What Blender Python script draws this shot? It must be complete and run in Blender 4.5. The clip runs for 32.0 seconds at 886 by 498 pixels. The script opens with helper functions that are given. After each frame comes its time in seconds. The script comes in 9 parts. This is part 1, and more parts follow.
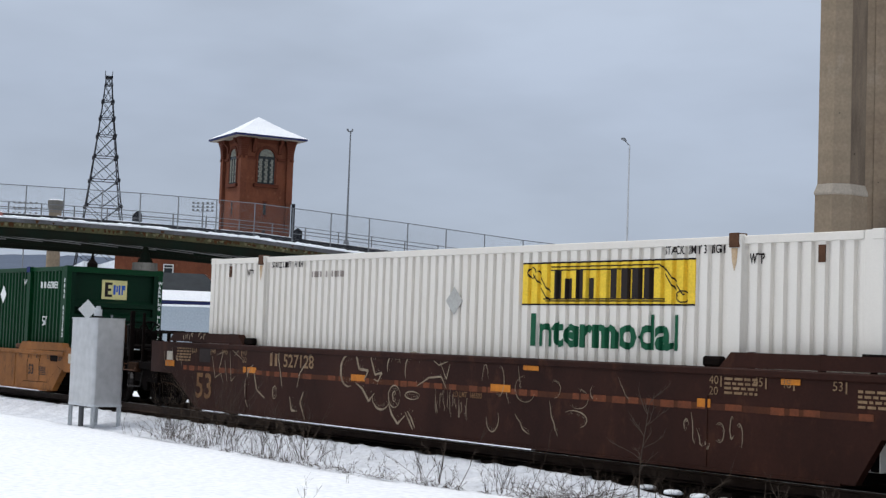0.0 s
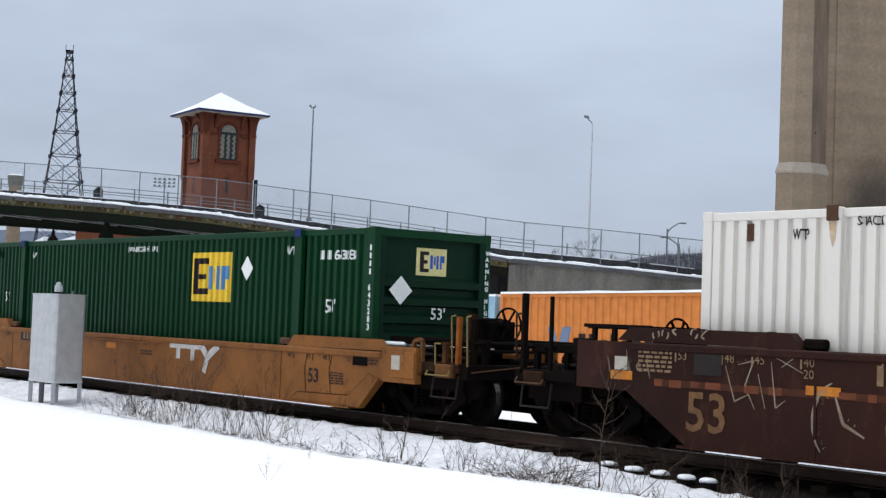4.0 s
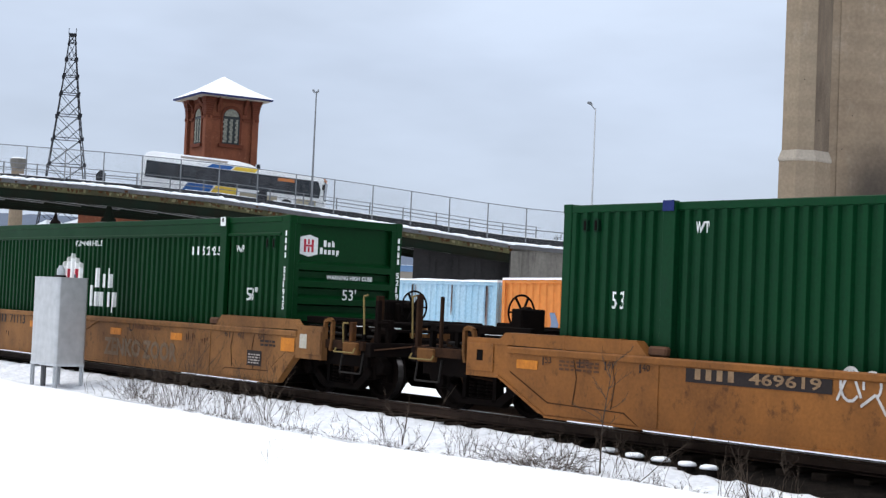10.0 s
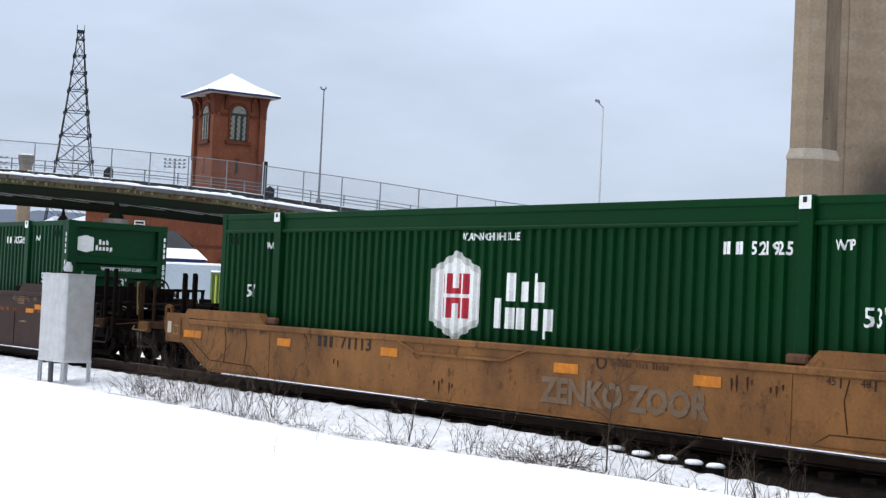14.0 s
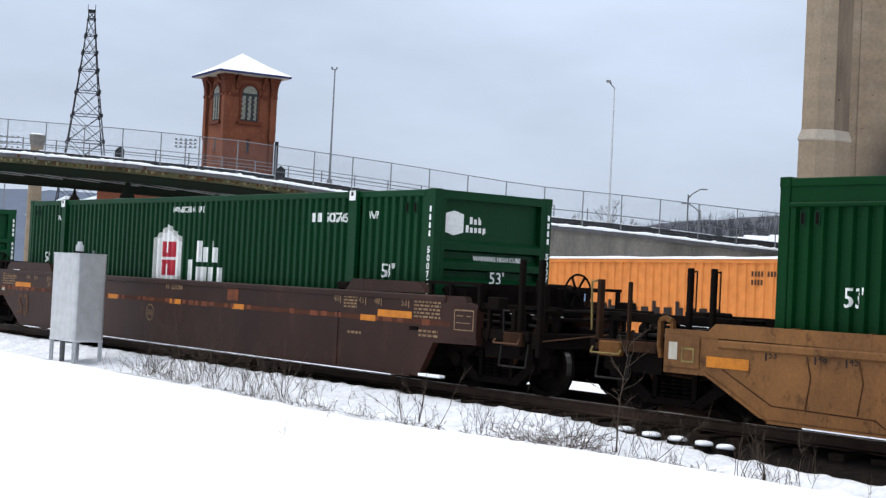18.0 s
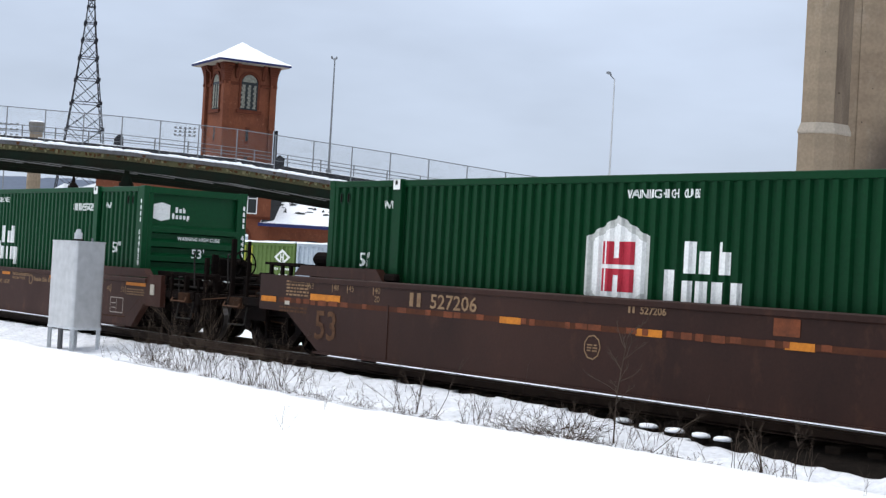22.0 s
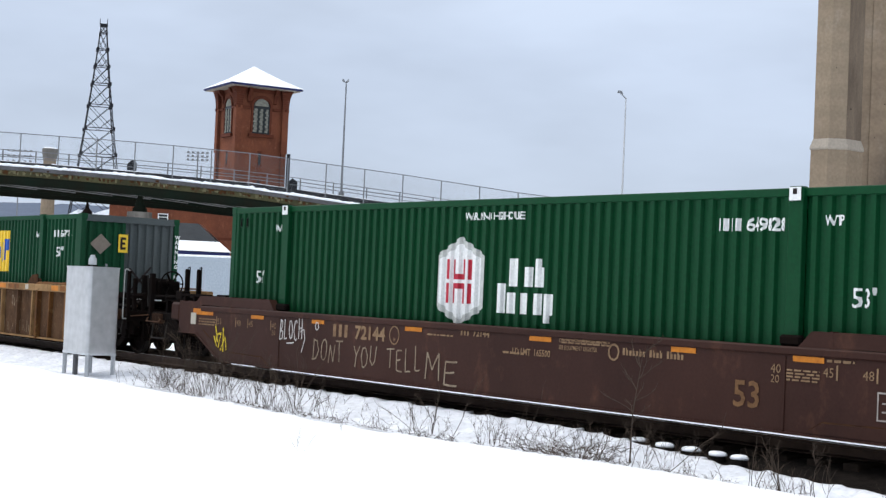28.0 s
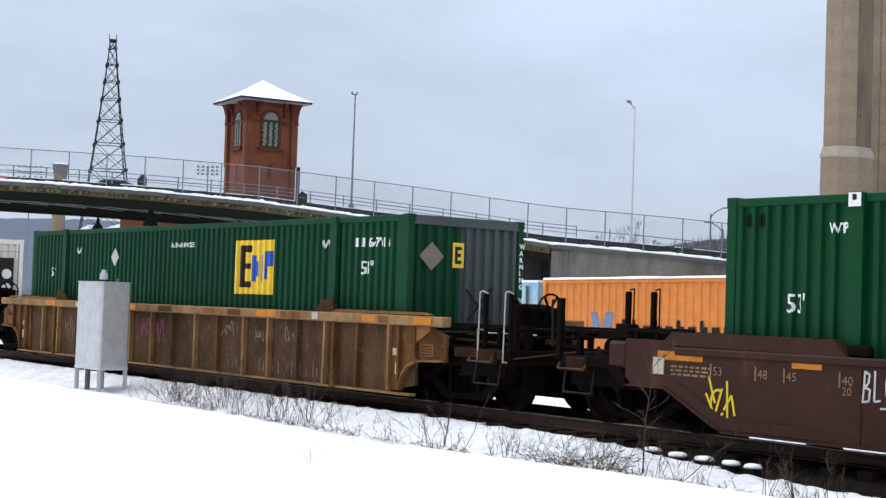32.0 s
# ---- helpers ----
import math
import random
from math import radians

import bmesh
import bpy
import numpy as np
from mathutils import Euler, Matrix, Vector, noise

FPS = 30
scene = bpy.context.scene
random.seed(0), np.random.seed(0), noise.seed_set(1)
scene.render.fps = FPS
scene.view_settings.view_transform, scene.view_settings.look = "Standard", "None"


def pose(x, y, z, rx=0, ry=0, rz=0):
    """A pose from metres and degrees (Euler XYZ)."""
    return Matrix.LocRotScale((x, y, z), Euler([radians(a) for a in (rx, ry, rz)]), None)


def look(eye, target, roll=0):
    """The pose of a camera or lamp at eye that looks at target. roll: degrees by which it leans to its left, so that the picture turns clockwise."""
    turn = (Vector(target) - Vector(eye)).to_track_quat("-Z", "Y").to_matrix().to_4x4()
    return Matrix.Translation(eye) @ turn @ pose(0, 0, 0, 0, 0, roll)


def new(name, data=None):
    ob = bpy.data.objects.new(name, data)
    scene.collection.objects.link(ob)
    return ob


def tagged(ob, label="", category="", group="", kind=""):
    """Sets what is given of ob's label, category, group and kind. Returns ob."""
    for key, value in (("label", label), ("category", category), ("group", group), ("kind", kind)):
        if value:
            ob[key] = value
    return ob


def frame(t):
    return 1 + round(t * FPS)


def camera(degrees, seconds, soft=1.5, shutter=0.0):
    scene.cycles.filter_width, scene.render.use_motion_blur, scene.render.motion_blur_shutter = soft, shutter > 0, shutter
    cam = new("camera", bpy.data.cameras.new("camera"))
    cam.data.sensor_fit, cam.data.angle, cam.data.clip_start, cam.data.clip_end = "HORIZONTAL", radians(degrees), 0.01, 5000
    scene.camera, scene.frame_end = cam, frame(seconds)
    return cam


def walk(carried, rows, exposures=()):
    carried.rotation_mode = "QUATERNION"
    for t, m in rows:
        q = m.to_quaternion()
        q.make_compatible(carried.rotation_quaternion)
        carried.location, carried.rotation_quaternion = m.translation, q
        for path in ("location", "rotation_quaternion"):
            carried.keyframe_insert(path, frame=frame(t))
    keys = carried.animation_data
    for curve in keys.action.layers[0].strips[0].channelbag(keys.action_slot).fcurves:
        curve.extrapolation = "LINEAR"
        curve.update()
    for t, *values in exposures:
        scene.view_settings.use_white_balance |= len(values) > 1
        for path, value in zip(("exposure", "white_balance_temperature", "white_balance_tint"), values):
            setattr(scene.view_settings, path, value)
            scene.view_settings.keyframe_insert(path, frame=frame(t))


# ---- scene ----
cam = camera(33.3, 32.0, soft=1.35)
EYE = (0.0, 0.0, 1.67)

# camera turns: seconds, yaw, pitch, roll
TURNS = """0 52.14 3.56 -2.01
0.5 51.90 3.30 -2.07
1 51.65 3.09 -2.06
1.5 51.62 2.72 -1.97
2 51.48 2.48 -1.92
2.5 51.15 2.62 -1.97
3 51.07 2.53 -2.03
3.5 51.10 2.55 -2.11
4 50.69 2.72 -2.13
4.5 50.89 2.63 -2.19
6.5 50.93 2.56 -2.40
7 50.83 2.54 -2.49
7.5 50.79 2.57 -2.50
8 50.82 2.51 -2.50
8.5 50.83 2.24 -2.47
9 50.85 1.98 -2.53
9.5 50.86 1.96 -2.50
10 50.76 2.16 -2.47
10.5 50.89 2.13 -2.41
11 50.76 2.34 -2.36
11.5 50.64 2.47 -2.36
12 50.79 2.39 -2.38
12.5 50.95 2.29 -2.40
13 50.95 2.34 -2.44
13.5 50.98 2.18 -2.57
15.5 51.11 1.81 -2.65
16 51.29 1.63 -2.62
16.5 51.47 1.45 -2.67
17 51.39 1.55 -2.61
17.5 51.40 1.60 -2.68
18 51.44 1.28 -2.79
18.5 51.29 1.03 -2.79
19 51.31 0.92 -2.86
19.5 51.38 0.81 -2.87
20 51.41 0.76 -2.87
20.5 51.37 1.03 -3.04
21 51.23 1.15 -3.07
21.5 51.26 1.10 -3.11
22 51.38 0.91 -3.20
22.5 51.48 0.74 -3.38
23 51.46 0.72 -3.33
23.5 51.30 0.77 -3.49
24 51.28 1.05 -3.42
24.5 51.56 1.09 -3.28
25 51.87 1.16 -3.24
25.5 51.64 1.22 -3.11
26 51.73 1.51 -2.96
26.5 51.83 1.71 -2.78
28.5 51.87 1.73 -2.39
29 51.78 1.95 -2.30
29.5 51.88 2.00 -2.32
30 51.80 2.07 -2.21
30.5 51.91 2.23 -2.16
31 52.03 2.20 -2.15
31.5 52.25 2.23 -2.08
32 52.34 2.13 -1.93"""
PATH = []
for line in TURNS.splitlines():
    t, yaw, pitch, roll = [float(v) for v in line.split()]
    PATH.append((t, pose(*EYE, 90 + pitch, roll, yaw)))
walk(cam, PATH, EXPOSURES := [(0.0, -0.20), (2.0, -0.16), (4.0, 0.0), (7.0, 0.18), (9.0, 0.29), (22.0, 0.25), (25.0, 0.19), (28.0, 0.25), (32.0, 0.26)])

# distance the train has gone: seconds, metres
TRAIN_S = """0:0.00 0.5:1.79 1:3.60 1.5:5.36 2:7.12 2.5:8.90 3:10.66 3.5:12.41 4:14.15 4.5:15.89 6.5:22.84 7:24.57 7.5:26.30 8:28.04 8.5:29.78 9:31.54 9.5:33.28 10:35.02 10.5:36.76 11:38.47 11.5:40.21 12:41.94 12.5:43.66 13:45.37 13.5:47.03 15.5:53.75 16:55.45 16.5:57.13 17:58.79 17.5:60.47 18:62.16 18.5:63.83 19:65.51 19.5:67.18 20:68.84 20.5:70.49 21:72.14 21.5:73.82 22:75.48 22.5:77.12 23:78.75 23.5:80.40 24:82.04 24.5:83.67 25:85.30 25.5:86.94 26:88.57 26.5:90.20 28.5:96.64 29:98.23 29.5:99.80 30:101.40 30.5:102.99 31:104.60 31.5:106.19 32:107.78"""
TRAIN_S = [[float(v) for v in row.split(":")] for row in TRAIN_S.split()]

# ---------------------------------------------------------------- light
world = bpy.data.worlds.new("overcast")
scene.world = world
world.use_nodes = True
wn, wl = world.node_tree.nodes, world.node_tree.links
wn.clear()
w_out, w_bg = wn.new("ShaderNodeOutputWorld"), wn.new("ShaderNodeBackground")
sky = wn.new("ShaderNodeTexSky")
sky.sky_type, sky.sun_disc = "NISHITA", False
sky.sun_elevation, sky.sun_rotation = radians(55), radians(234)
sky_dim = wn.new("ShaderNodeVectorMath")
sky_dim.operation = "SCALE"
sky_dim.inputs["Scale"].default_value = 0.08
wl.new(sky.outputs["Color"], sky_dim.inputs[0])
tc = wn.new("ShaderNodeTexCoord")
sep = wn.new("ShaderNodeSeparateXYZ")
wl.new(tc.outputs["Generated"], sep.inputs[0])
ramp = wn.new("ShaderNodeValToRGB")
wl.new(sep.outputs["Z"], ramp.inputs["Fac"])
els = ramp.color_ramp.elements
els[0].position, els[0].color = 0.0, (0.47, 0.54, 0.66, 1)
els[1].position, els[1].color = 1.0, (1.45, 1.48, 1.54, 1)
e = els.new(0.16)
e.color = (0.53, 0.61, 0.755, 1)
e = els.new(0.34)
e.color = (0.68, 0.77, 0.91, 1)
stretch = wn.new("ShaderNodeMapping")
stretch.inputs["Scale"].default_value = (2.2, 2.2, 7.0)
wl.new(tc.outputs["Generated"], stretch.inputs["Vector"])
cloud = wn.new("ShaderNodeTexNoise")
cloud.inputs["Scale"].default_value, cloud.inputs["Detail"].default_value = 2.2, 4.0
wl.new(stretch.outputs["Vector"], cloud.inputs["Vector"])
cr = wn.new("ShaderNodeMapRange")
cr.inputs["From Min"].default_value, cr.inputs["From Max"].default_value = 0.3, 0.7
cr.inputs["To Min"].default_value, cr.inputs["To Max"].default_value = 0.9, 1.1
wl.new(cloud.outputs["Fac"], cr.inputs["Value"])
mul = wn.new("ShaderNodeVectorMath")
mul.operation = "SCALE"
wl.new(ramp.outputs["Color"], mul.inputs[0])
wl.new(cr.outputs["Result"], mul.inputs["Scale"])
mix = wn.new("ShaderNodeMix")
mix.data_type = "RGBA"
mix.inputs["Factor"].default_value = 0.9
wl.new(sky_dim.outputs[0], mix.inputs["A"])
wl.new(mul.outputs[0], mix.inputs["B"])
wl.new(mix.outputs["Result"], w_bg.inputs["Color"])
wl.new(w_bg.outputs[0], w_out.inputs["Surface"])
w_bg.inputs["Strength"].default_value = 1.0

sun = new("sun", bpy.data.lights.new("sun", "SUN"))
sun.data.energy, sun.data.angle, sun.data.color = 1.35, radians(36), (1.0, 0.97, 0.93)
sun.matrix_world = look((0, 0, 0), (0.55, 0.40, -1.0))

# ---------------------------------------------------------------- materials
def mat(name, color, rough=0.6, metal=0.0, second=None, amount=0.5, scale=1.5, fine=30.0, bump=0.15, streak=0.0,
        random_value=0.0, spec=0.14, threshold=0.5, third=None, third_amount=0.3, bands=0.0, soot=None, speck=1.0):
    """A painted, worn or natural surface: base colour, a second colour in patches, fine grain, streaks that run down."""
    m = bpy.data.materials.new(name)
    m.use_nodes = True
    n, l = m.node_tree.nodes, m.node_tree.links
    bsdf = n["Principled BSDF"]
    bsdf.inputs["Metallic"].default_value = metal
    bsdf.inputs["Specular IOR Level"].default_value = spec
    co = n.new("ShaderNodeTexCoord")
    big = n.new("ShaderNodeTexNoise")
    big.inputs["Scale"].default_value, big.inputs["Detail"].default_value = scale, 6.0
    big.inputs["Roughness"].default_value = 0.65
    source = co.outputs["Object"]
    if streak:
        mp = n.new("ShaderNodeMapping")
        mp.inputs["Scale"].default_value = (1.0, 1.0, 1.0 - streak)
        l.new(source, mp.inputs["Vector"])
        source = mp.outputs["Vector"]
    l.new(source, big.inputs["Vector"])
    grain = n.new("ShaderNodeTexNoise")
    grain.inputs["Scale"].default_value, grain.inputs["Detail"].default_value = fine, 3.0
    l.new(co.outputs["Object"], grain.inputs["Vector"])
    r = n.new("ShaderNodeMapRange")
    r.inputs["From Min"].default_value, r.inputs["From Max"].default_value = threshold - 0.12, threshold + 0.2
    r.inputs["To Max"].default_value = amount
    l.new(big.outputs["Fac"], r.inputs["Value"])
    mx = n.new("ShaderNodeMix")
    mx.data_type = "RGBA"
    mx.inputs["A"].default_value = (*color, 1)
    mx.inputs["B"].default_value = (*(second or [c * 0.7 for c in color]), 1)
    l.new(r.outputs["Result"], mx.inputs["Factor"])
    last = mx.outputs["Result"]
    if third:
        spots = n.new("ShaderNodeTexNoise")
        spots.inputs["Scale"].default_value, spots.inputs["Detail"].default_value = scale * 5.3, 8.0
        spots.inputs["Roughness"].default_value = 0.7
        l.new(source, spots.inputs["Vector"])
        r3 = n.new("ShaderNodeMapRange")
        r3.inputs["From Min"].default_value, r3.inputs["From Max"].default_value = 0.56, 0.68
        r3.inputs["To Max"].default_value = third_amount
        l.new(spots.outputs["Fac"], r3.inputs["Value"])
        m3 = n.new("ShaderNodeMix")
        m3.data_type = "RGBA"
        m3.inputs["B"].default_value = (*third, 1)
        l.new(last, m3.inputs["A"])
        l.new(r3.outputs["Result"], m3.inputs["Factor"])
        last = m3.outputs["Result"]
    if bands:
        wv = n.new("ShaderNodeTexWave")
        wv.bands_direction = "Z"
        wv.inputs["Scale"].default_value = bands
        wv.inputs["Distortion"].default_value = 1.5
        wv.inputs["Detail"].default_value = 3.0
        l.new(co.outputs["Object"], wv.inputs["Vector"])
        hb = n.new("ShaderNodeMapRange")
        hb.inputs["To Min"].default_value, hb.inputs["To Max"].default_value = 0.94, 1.03
        l.new(wv.outputs["Fac"], hb.inputs["Value"])
        vb = n.new("ShaderNodeVectorMath")
        vb.operation = "SCALE"
        l.new(last, vb.inputs[0])
        l.new(hb.outputs["Result"], vb.inputs["Scale"])
        last = vb.outputs[0]
    if soot:
        # a stain with a middle, a reach and a ragged edge
        (sx, sy, sz), reach, dark = soot
        sub = n.new("ShaderNodeVectorMath")
        sub.operation = "SUBTRACT"
        sub.inputs[1].default_value = (sx, sy, sz)
        l.new(co.outputs["Object"], sub.inputs[0])
        squash = n.new("ShaderNodeVectorMath")
        squash.operation = "MULTIPLY"
        squash.inputs[1].default_value = (1.0, 0.2, 0.62)
        l.new(sub.outputs[0], squash.inputs[0])
        far = n.new("ShaderNodeVectorMath")
        far.operation = "LENGTH"
        l.new(squash.outputs[0], far.inputs[0])
        ragged = n.new("ShaderNodeMath")
        ragged.operation = "MULTIPLY_ADD"
        ragged.inputs[1].default_value, ragged.inputs[2].default_value = reach * 0.9, -reach * 0.45
        l.new(big.outputs["Fac"], ragged.inputs[0])
        both = n.new("ShaderNodeMath")
        both.operation = "ADD"
        l.new(far.outputs["Value"], both.inputs[0])
        l.new(ragged.outputs[0], both.inputs[1])
        sr = n.new("ShaderNodeMapRange")
        sr.interpolation_type = "SMOOTHSTEP"
        sr.inputs["From Min"].default_value, sr.inputs["From Max"].default_value = reach * 0.1, reach
        sr.inputs["To Min"].default_value, sr.inputs["To Max"].default_value = dark, 0.0
        l.new(both.outputs[0], sr.inputs["Value"])
        sm = n.new("ShaderNodeMix")
        sm.data_type = "RGBA"
        sm.inputs["B"].default_value = (0.035, 0.030, 0.027, 1)
        l.new(last, sm.inputs["A"])
        l.new(sr.outputs["Result"], sm.inputs["Factor"])
        last = sm.outputs["Result"]
    shade = n.new("ShaderNodeMapRange")
    shade.inputs["From Min"].default_value, shade.inputs["From Max"].default_value = 0.25, 0.75
    shade.inputs["To Min"].default_value, shade.inputs["To Max"].default_value = 1 - 0.14 * speck, 1 + 0.12 * speck
    l.new(grain.outputs["Fac"], shade.inputs["Value"])
    value = shade.outputs["Result"]
    if random_value:
        info = n.new("ShaderNodeObjectInfo")
        rr = n.new("ShaderNodeMapRange")
        rr.inputs["To Min"].default_value, rr.inputs["To Max"].default_value = 1 - random_value, 1 + random_value
        l.new(info.outputs["Random"], rr.inputs["Value"])
        mm = n.new("ShaderNodeMath")
        mm.operation = "MULTIPLY"
        l.new(value, mm.inputs[0])
        l.new(rr.outputs["Result"], mm.inputs[1])
        value = mm.outputs[0]
    sc = n.new("ShaderNodeVectorMath")
    sc.operation = "SCALE"
    l.new(last, sc.inputs[0])
    l.new(value, sc.inputs["Scale"])
    l.new(sc.outputs[0], bsdf.inputs["Base Color"])
    ro = n.new("ShaderNodeMapRange")
    ro.inputs["To Min"].default_value, ro.inputs["To Max"].default_value = max(rough - 0.12, 0.03), min(rough + 0.15, 1)
    l.new(big.outputs["Fac"], ro.inputs["Value"])
    l.new(ro.outputs["Result"], bsdf.inputs["Roughness"])
    if bump:
        b = n.new("ShaderNodeBump")
        b.inputs["Strength"].default_value, b.inputs["Distance"].default_value = bump, 0.02
        l.new(grain.outputs["Fac"], b.inputs["Height"])
        l.new(b.outputs["Normal"], bsdf.inputs["Normal"])
    return m


SNOW = mat("snow", (0.86, 0.88, 0.91), 0.75, second=(0.80, 0.83, 0.88), amount=0.6, scale=0.6, fine=9, bump=0.25, spec=0.2)
SNOW_LUMPY = mat("old_snow", (0.74, 0.76, 0.80), 0.85, second=(0.54, 0.56, 0.61), amount=0.8, scale=2.2, fine=11, bump=0.7, spec=0.1, third=(0.30, 0.28, 0.27), third_amount=0.35)
# Ballast and ties near black: shade under the cars put into their colour.
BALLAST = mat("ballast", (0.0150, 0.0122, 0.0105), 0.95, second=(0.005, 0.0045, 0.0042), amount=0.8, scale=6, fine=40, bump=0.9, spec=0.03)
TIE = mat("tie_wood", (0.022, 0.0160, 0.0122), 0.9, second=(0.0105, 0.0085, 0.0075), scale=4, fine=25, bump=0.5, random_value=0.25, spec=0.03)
RAIL = mat("rail_steel", (0.06, 0.0372, 0.027), 0.55, 0.5, second=(0.036, 0.024, 0.0192), scale=5)
RAIL_TOP = mat("rail_head", (0.45, 0.44, 0.43), 0.3, 1.0, scale=5, bump=0.05)
WHITE_BOX = mat("white_container_paint", (0.68, 0.645, 0.59), 0.45, second=(0.60, 0.555, 0.48), amount=0.35, scale=2.2, streak=0.95, fine=45, bump=0.02, spec=0.3, speck=0.2)
GREEN = mat("green_container_paint", (0.0007, 0.0305, 0.0066), 0.42, second=(0.0011, 0.0235, 0.0062), amount=0.8, scale=0.7, streak=0.7, fine=18, bump=0.05, third=(0.005, 0.029, 0.0130), third_amount=0.3, spec=0.075)
GREEN_MID = mat("green_container_paint_worn", (0.0013, 0.0345, 0.0103), 0.42, second=(0.0016, 0.0265, 0.0092), amount=0.8, scale=0.8, streak=0.7, fine=18, bump=0.05, third=(0.008, 0.033, 0.017), third_amount=0.35, spec=0.10)
GREEN_NEW = mat("green_container_paint_fresh", (0.0020, 0.0448, 0.0146), 0.42, second=(0.0030, 0.0430, 0.0155), amount=0.7, scale=0.6, streak=0.7, fine=18, bump=0.05, third=(0.011, 0.046, 0.024), third_amount=0.25, spec=0.12)
GREEN_OLD = mat("weathered_green_paint", (0.0062, 0.053, 0.0225), 0.55, second=(0.008, 0.037, 0.019), amount=0.8, scale=0.8, streak=0.7, fine=18, bump=0.06, third=(0.022, 0.038, 0.026), third_amount=0.4, spec=0.08)
# Darker copy of the container green: shade for an end wall; vents too.
GREEN_DARK = mat("darkened_green_paint", (0.0022, 0.0205, 0.0090), 0.5, second=(0.0032, 0.0155, 0.0085), amount=0.8, scale=0.8, streak=0.7, fine=18, bump=0.06, third=(0.012, 0.020, 0.0145), third_amount=0.4, spec=0.08)
GREY_PATCH = mat("grey_repaired_panel", (0.069, 0.081, 0.081), 0.6, second=(0.048, 0.06, 0.06), scale=1.0, streak=0.7)
TAN = mat("tan_car_paint", (0.230, 0.089, 0.0215), 0.58, second=(0.118, 0.048, 0.0150), amount=0.95, scale=0.8, streak=0.2, fine=22, bump=0.1, third=(0.055, 0.024, 0.010), third_amount=0.75, spec=0.12)
TAN_DIRTY = mat("dirty_tan_paint", (0.205, 0.094, 0.0315), 0.65, second=(0.088, 0.042, 0.0190), amount=0.97, scale=0.9, streak=0.35, fine=22, bump=0.1, third=(0.030, 0.0150, 0.0085), third_amount=0.75, threshold=0.5, spec=0.11)
TAN_RUST = mat("rusty_ribbed_panel", (0.086, 0.046, 0.0240), 0.8, second=(0.030, 0.0165, 0.0110), amount=0.95, scale=1.7, streak=0.4, fine=26, bump=0.2, third=(0.170, 0.118, 0.075), third_amount=0.75, threshold=0.53, spec=0.06)
RUST_TAN = mat("scabby_rusty_tan", (0.125, 0.055, 0.0175), 0.75, second=(0.026, 0.0115, 0.0065), amount=0.97, scale=1.5, streak=0.35, fine=30, bump=0.2, third=(0.215, 0.120, 0.045), third_amount=0.6, threshold=0.54, spec=0.08)
WORN_TAN = mat("pale_worn_tan", (0.270, 0.160, 0.070), 0.7, second=(0.105, 0.055, 0.024), amount=0.95, scale=1.3, streak=0.2, fine=28, bump=0.15, third=(0.036, 0.018, 0.010), third_amount=0.6, threshold=0.52, spec=0.1)
BROWN = mat("brown_car_paint", (0.0315, 0.0105, 0.0064), 0.55, second=(0.0160, 0.0058, 0.0040), amount=0.95, scale=0.55, streak=0.45, fine=22, bump=0.06, third=(0.058, 0.021, 0.0110), third_amount=0.6, spec=0.09)
BROWN_RED = mat("worn_red_brown_paint", (0.0420, 0.0165, 0.0113), 0.55, second=(0.027, 0.0110, 0.0080), amount=0.95, scale=0.42, streak=0.45, fine=22, bump=0.06, third=(0.082, 0.034, 0.020), third_amount=0.65, spec=0.12)
BROWN_GREY = mat("faded_brown_paint", (0.0310, 0.0118, 0.0076), 0.52, second=(0.0175, 0.0073, 0.0054), amount=0.95, scale=0.45, streak=0.45, fine=22, bump=0.06, third=(0.056, 0.023, 0.0125), third_amount=0.55, spec=0.14)
BLACK = mat("black_steel", spec=0.03, color=(0.0046, 0.0036, 0.0033), rough=0.8, metal=0.0, second=(0.0085, 0.0050, 0.0037), amount=0.8, scale=3, fine=30)
RUST = mat("rusty_steel", (0.095, 0.045, 0.024), 0.8, second=(0.045, 0.024, 0.017), amount=0.9, scale=4, fine=35)
TREAD = mat("wheel_tread", (0.12, 0.11, 0.105), 0.4, 0.9, scale=6, bump=0.05)
MARK_WHITE = mat("white_marking", (0.72, 0.73, 0.72), 0.6, second=(0.66, 0.67, 0.655), amount=0.5, scale=1.2, bump=0.02)
MARK_GREY = mat("pale_marking", (0.34, 0.306, 0.2805), 0.7, second=(0.2125, 0.17, 0.153), amount=0.8, scale=4, bump=0.03)
MARK_BLACK = mat("black_marking", (0.022, 0.016, 0.015), 0.6, scale=4, bump=0.03)
MARK_ORANGE = mat("orange_reflector", (0.50, 0.175, 0.018), 0.55, second=(0.33, 0.11, 0.02), amount=0.8, scale=6, bump=0.03)
MARK_YELLOW = mat("yellow_panel", (0.76, 0.52, 0.045), 0.5, second=(0.62, 0.41, 0.04), scale=2, bump=0.03)
MARK_GREEN = mat("green_lettering", (0.008, 0.085, 0.04), 0.5, scale=3, bump=0.03)
MARK_BLUE = mat("blue_marking", (0.03, 0.10, 0.42), 0.5, scale=3, bump=0.03)
MARK_RED = mat("red_marking", (0.42, 0.03, 0.05), 0.5, scale=3, bump=0.03)
MARK_TAN = mat("tan_marking", (0.24, 0.155, 0.088), 0.75, second=(0.13, 0.078, 0.045), amount=0.85, scale=5, bump=0.03)
CHALK = mat("chalk_paint", (0.27, 0.215, 0.155), 0.85, second=(0.13, 0.09, 0.06), amount=0.9, scale=6, fine=60, bump=0.05)
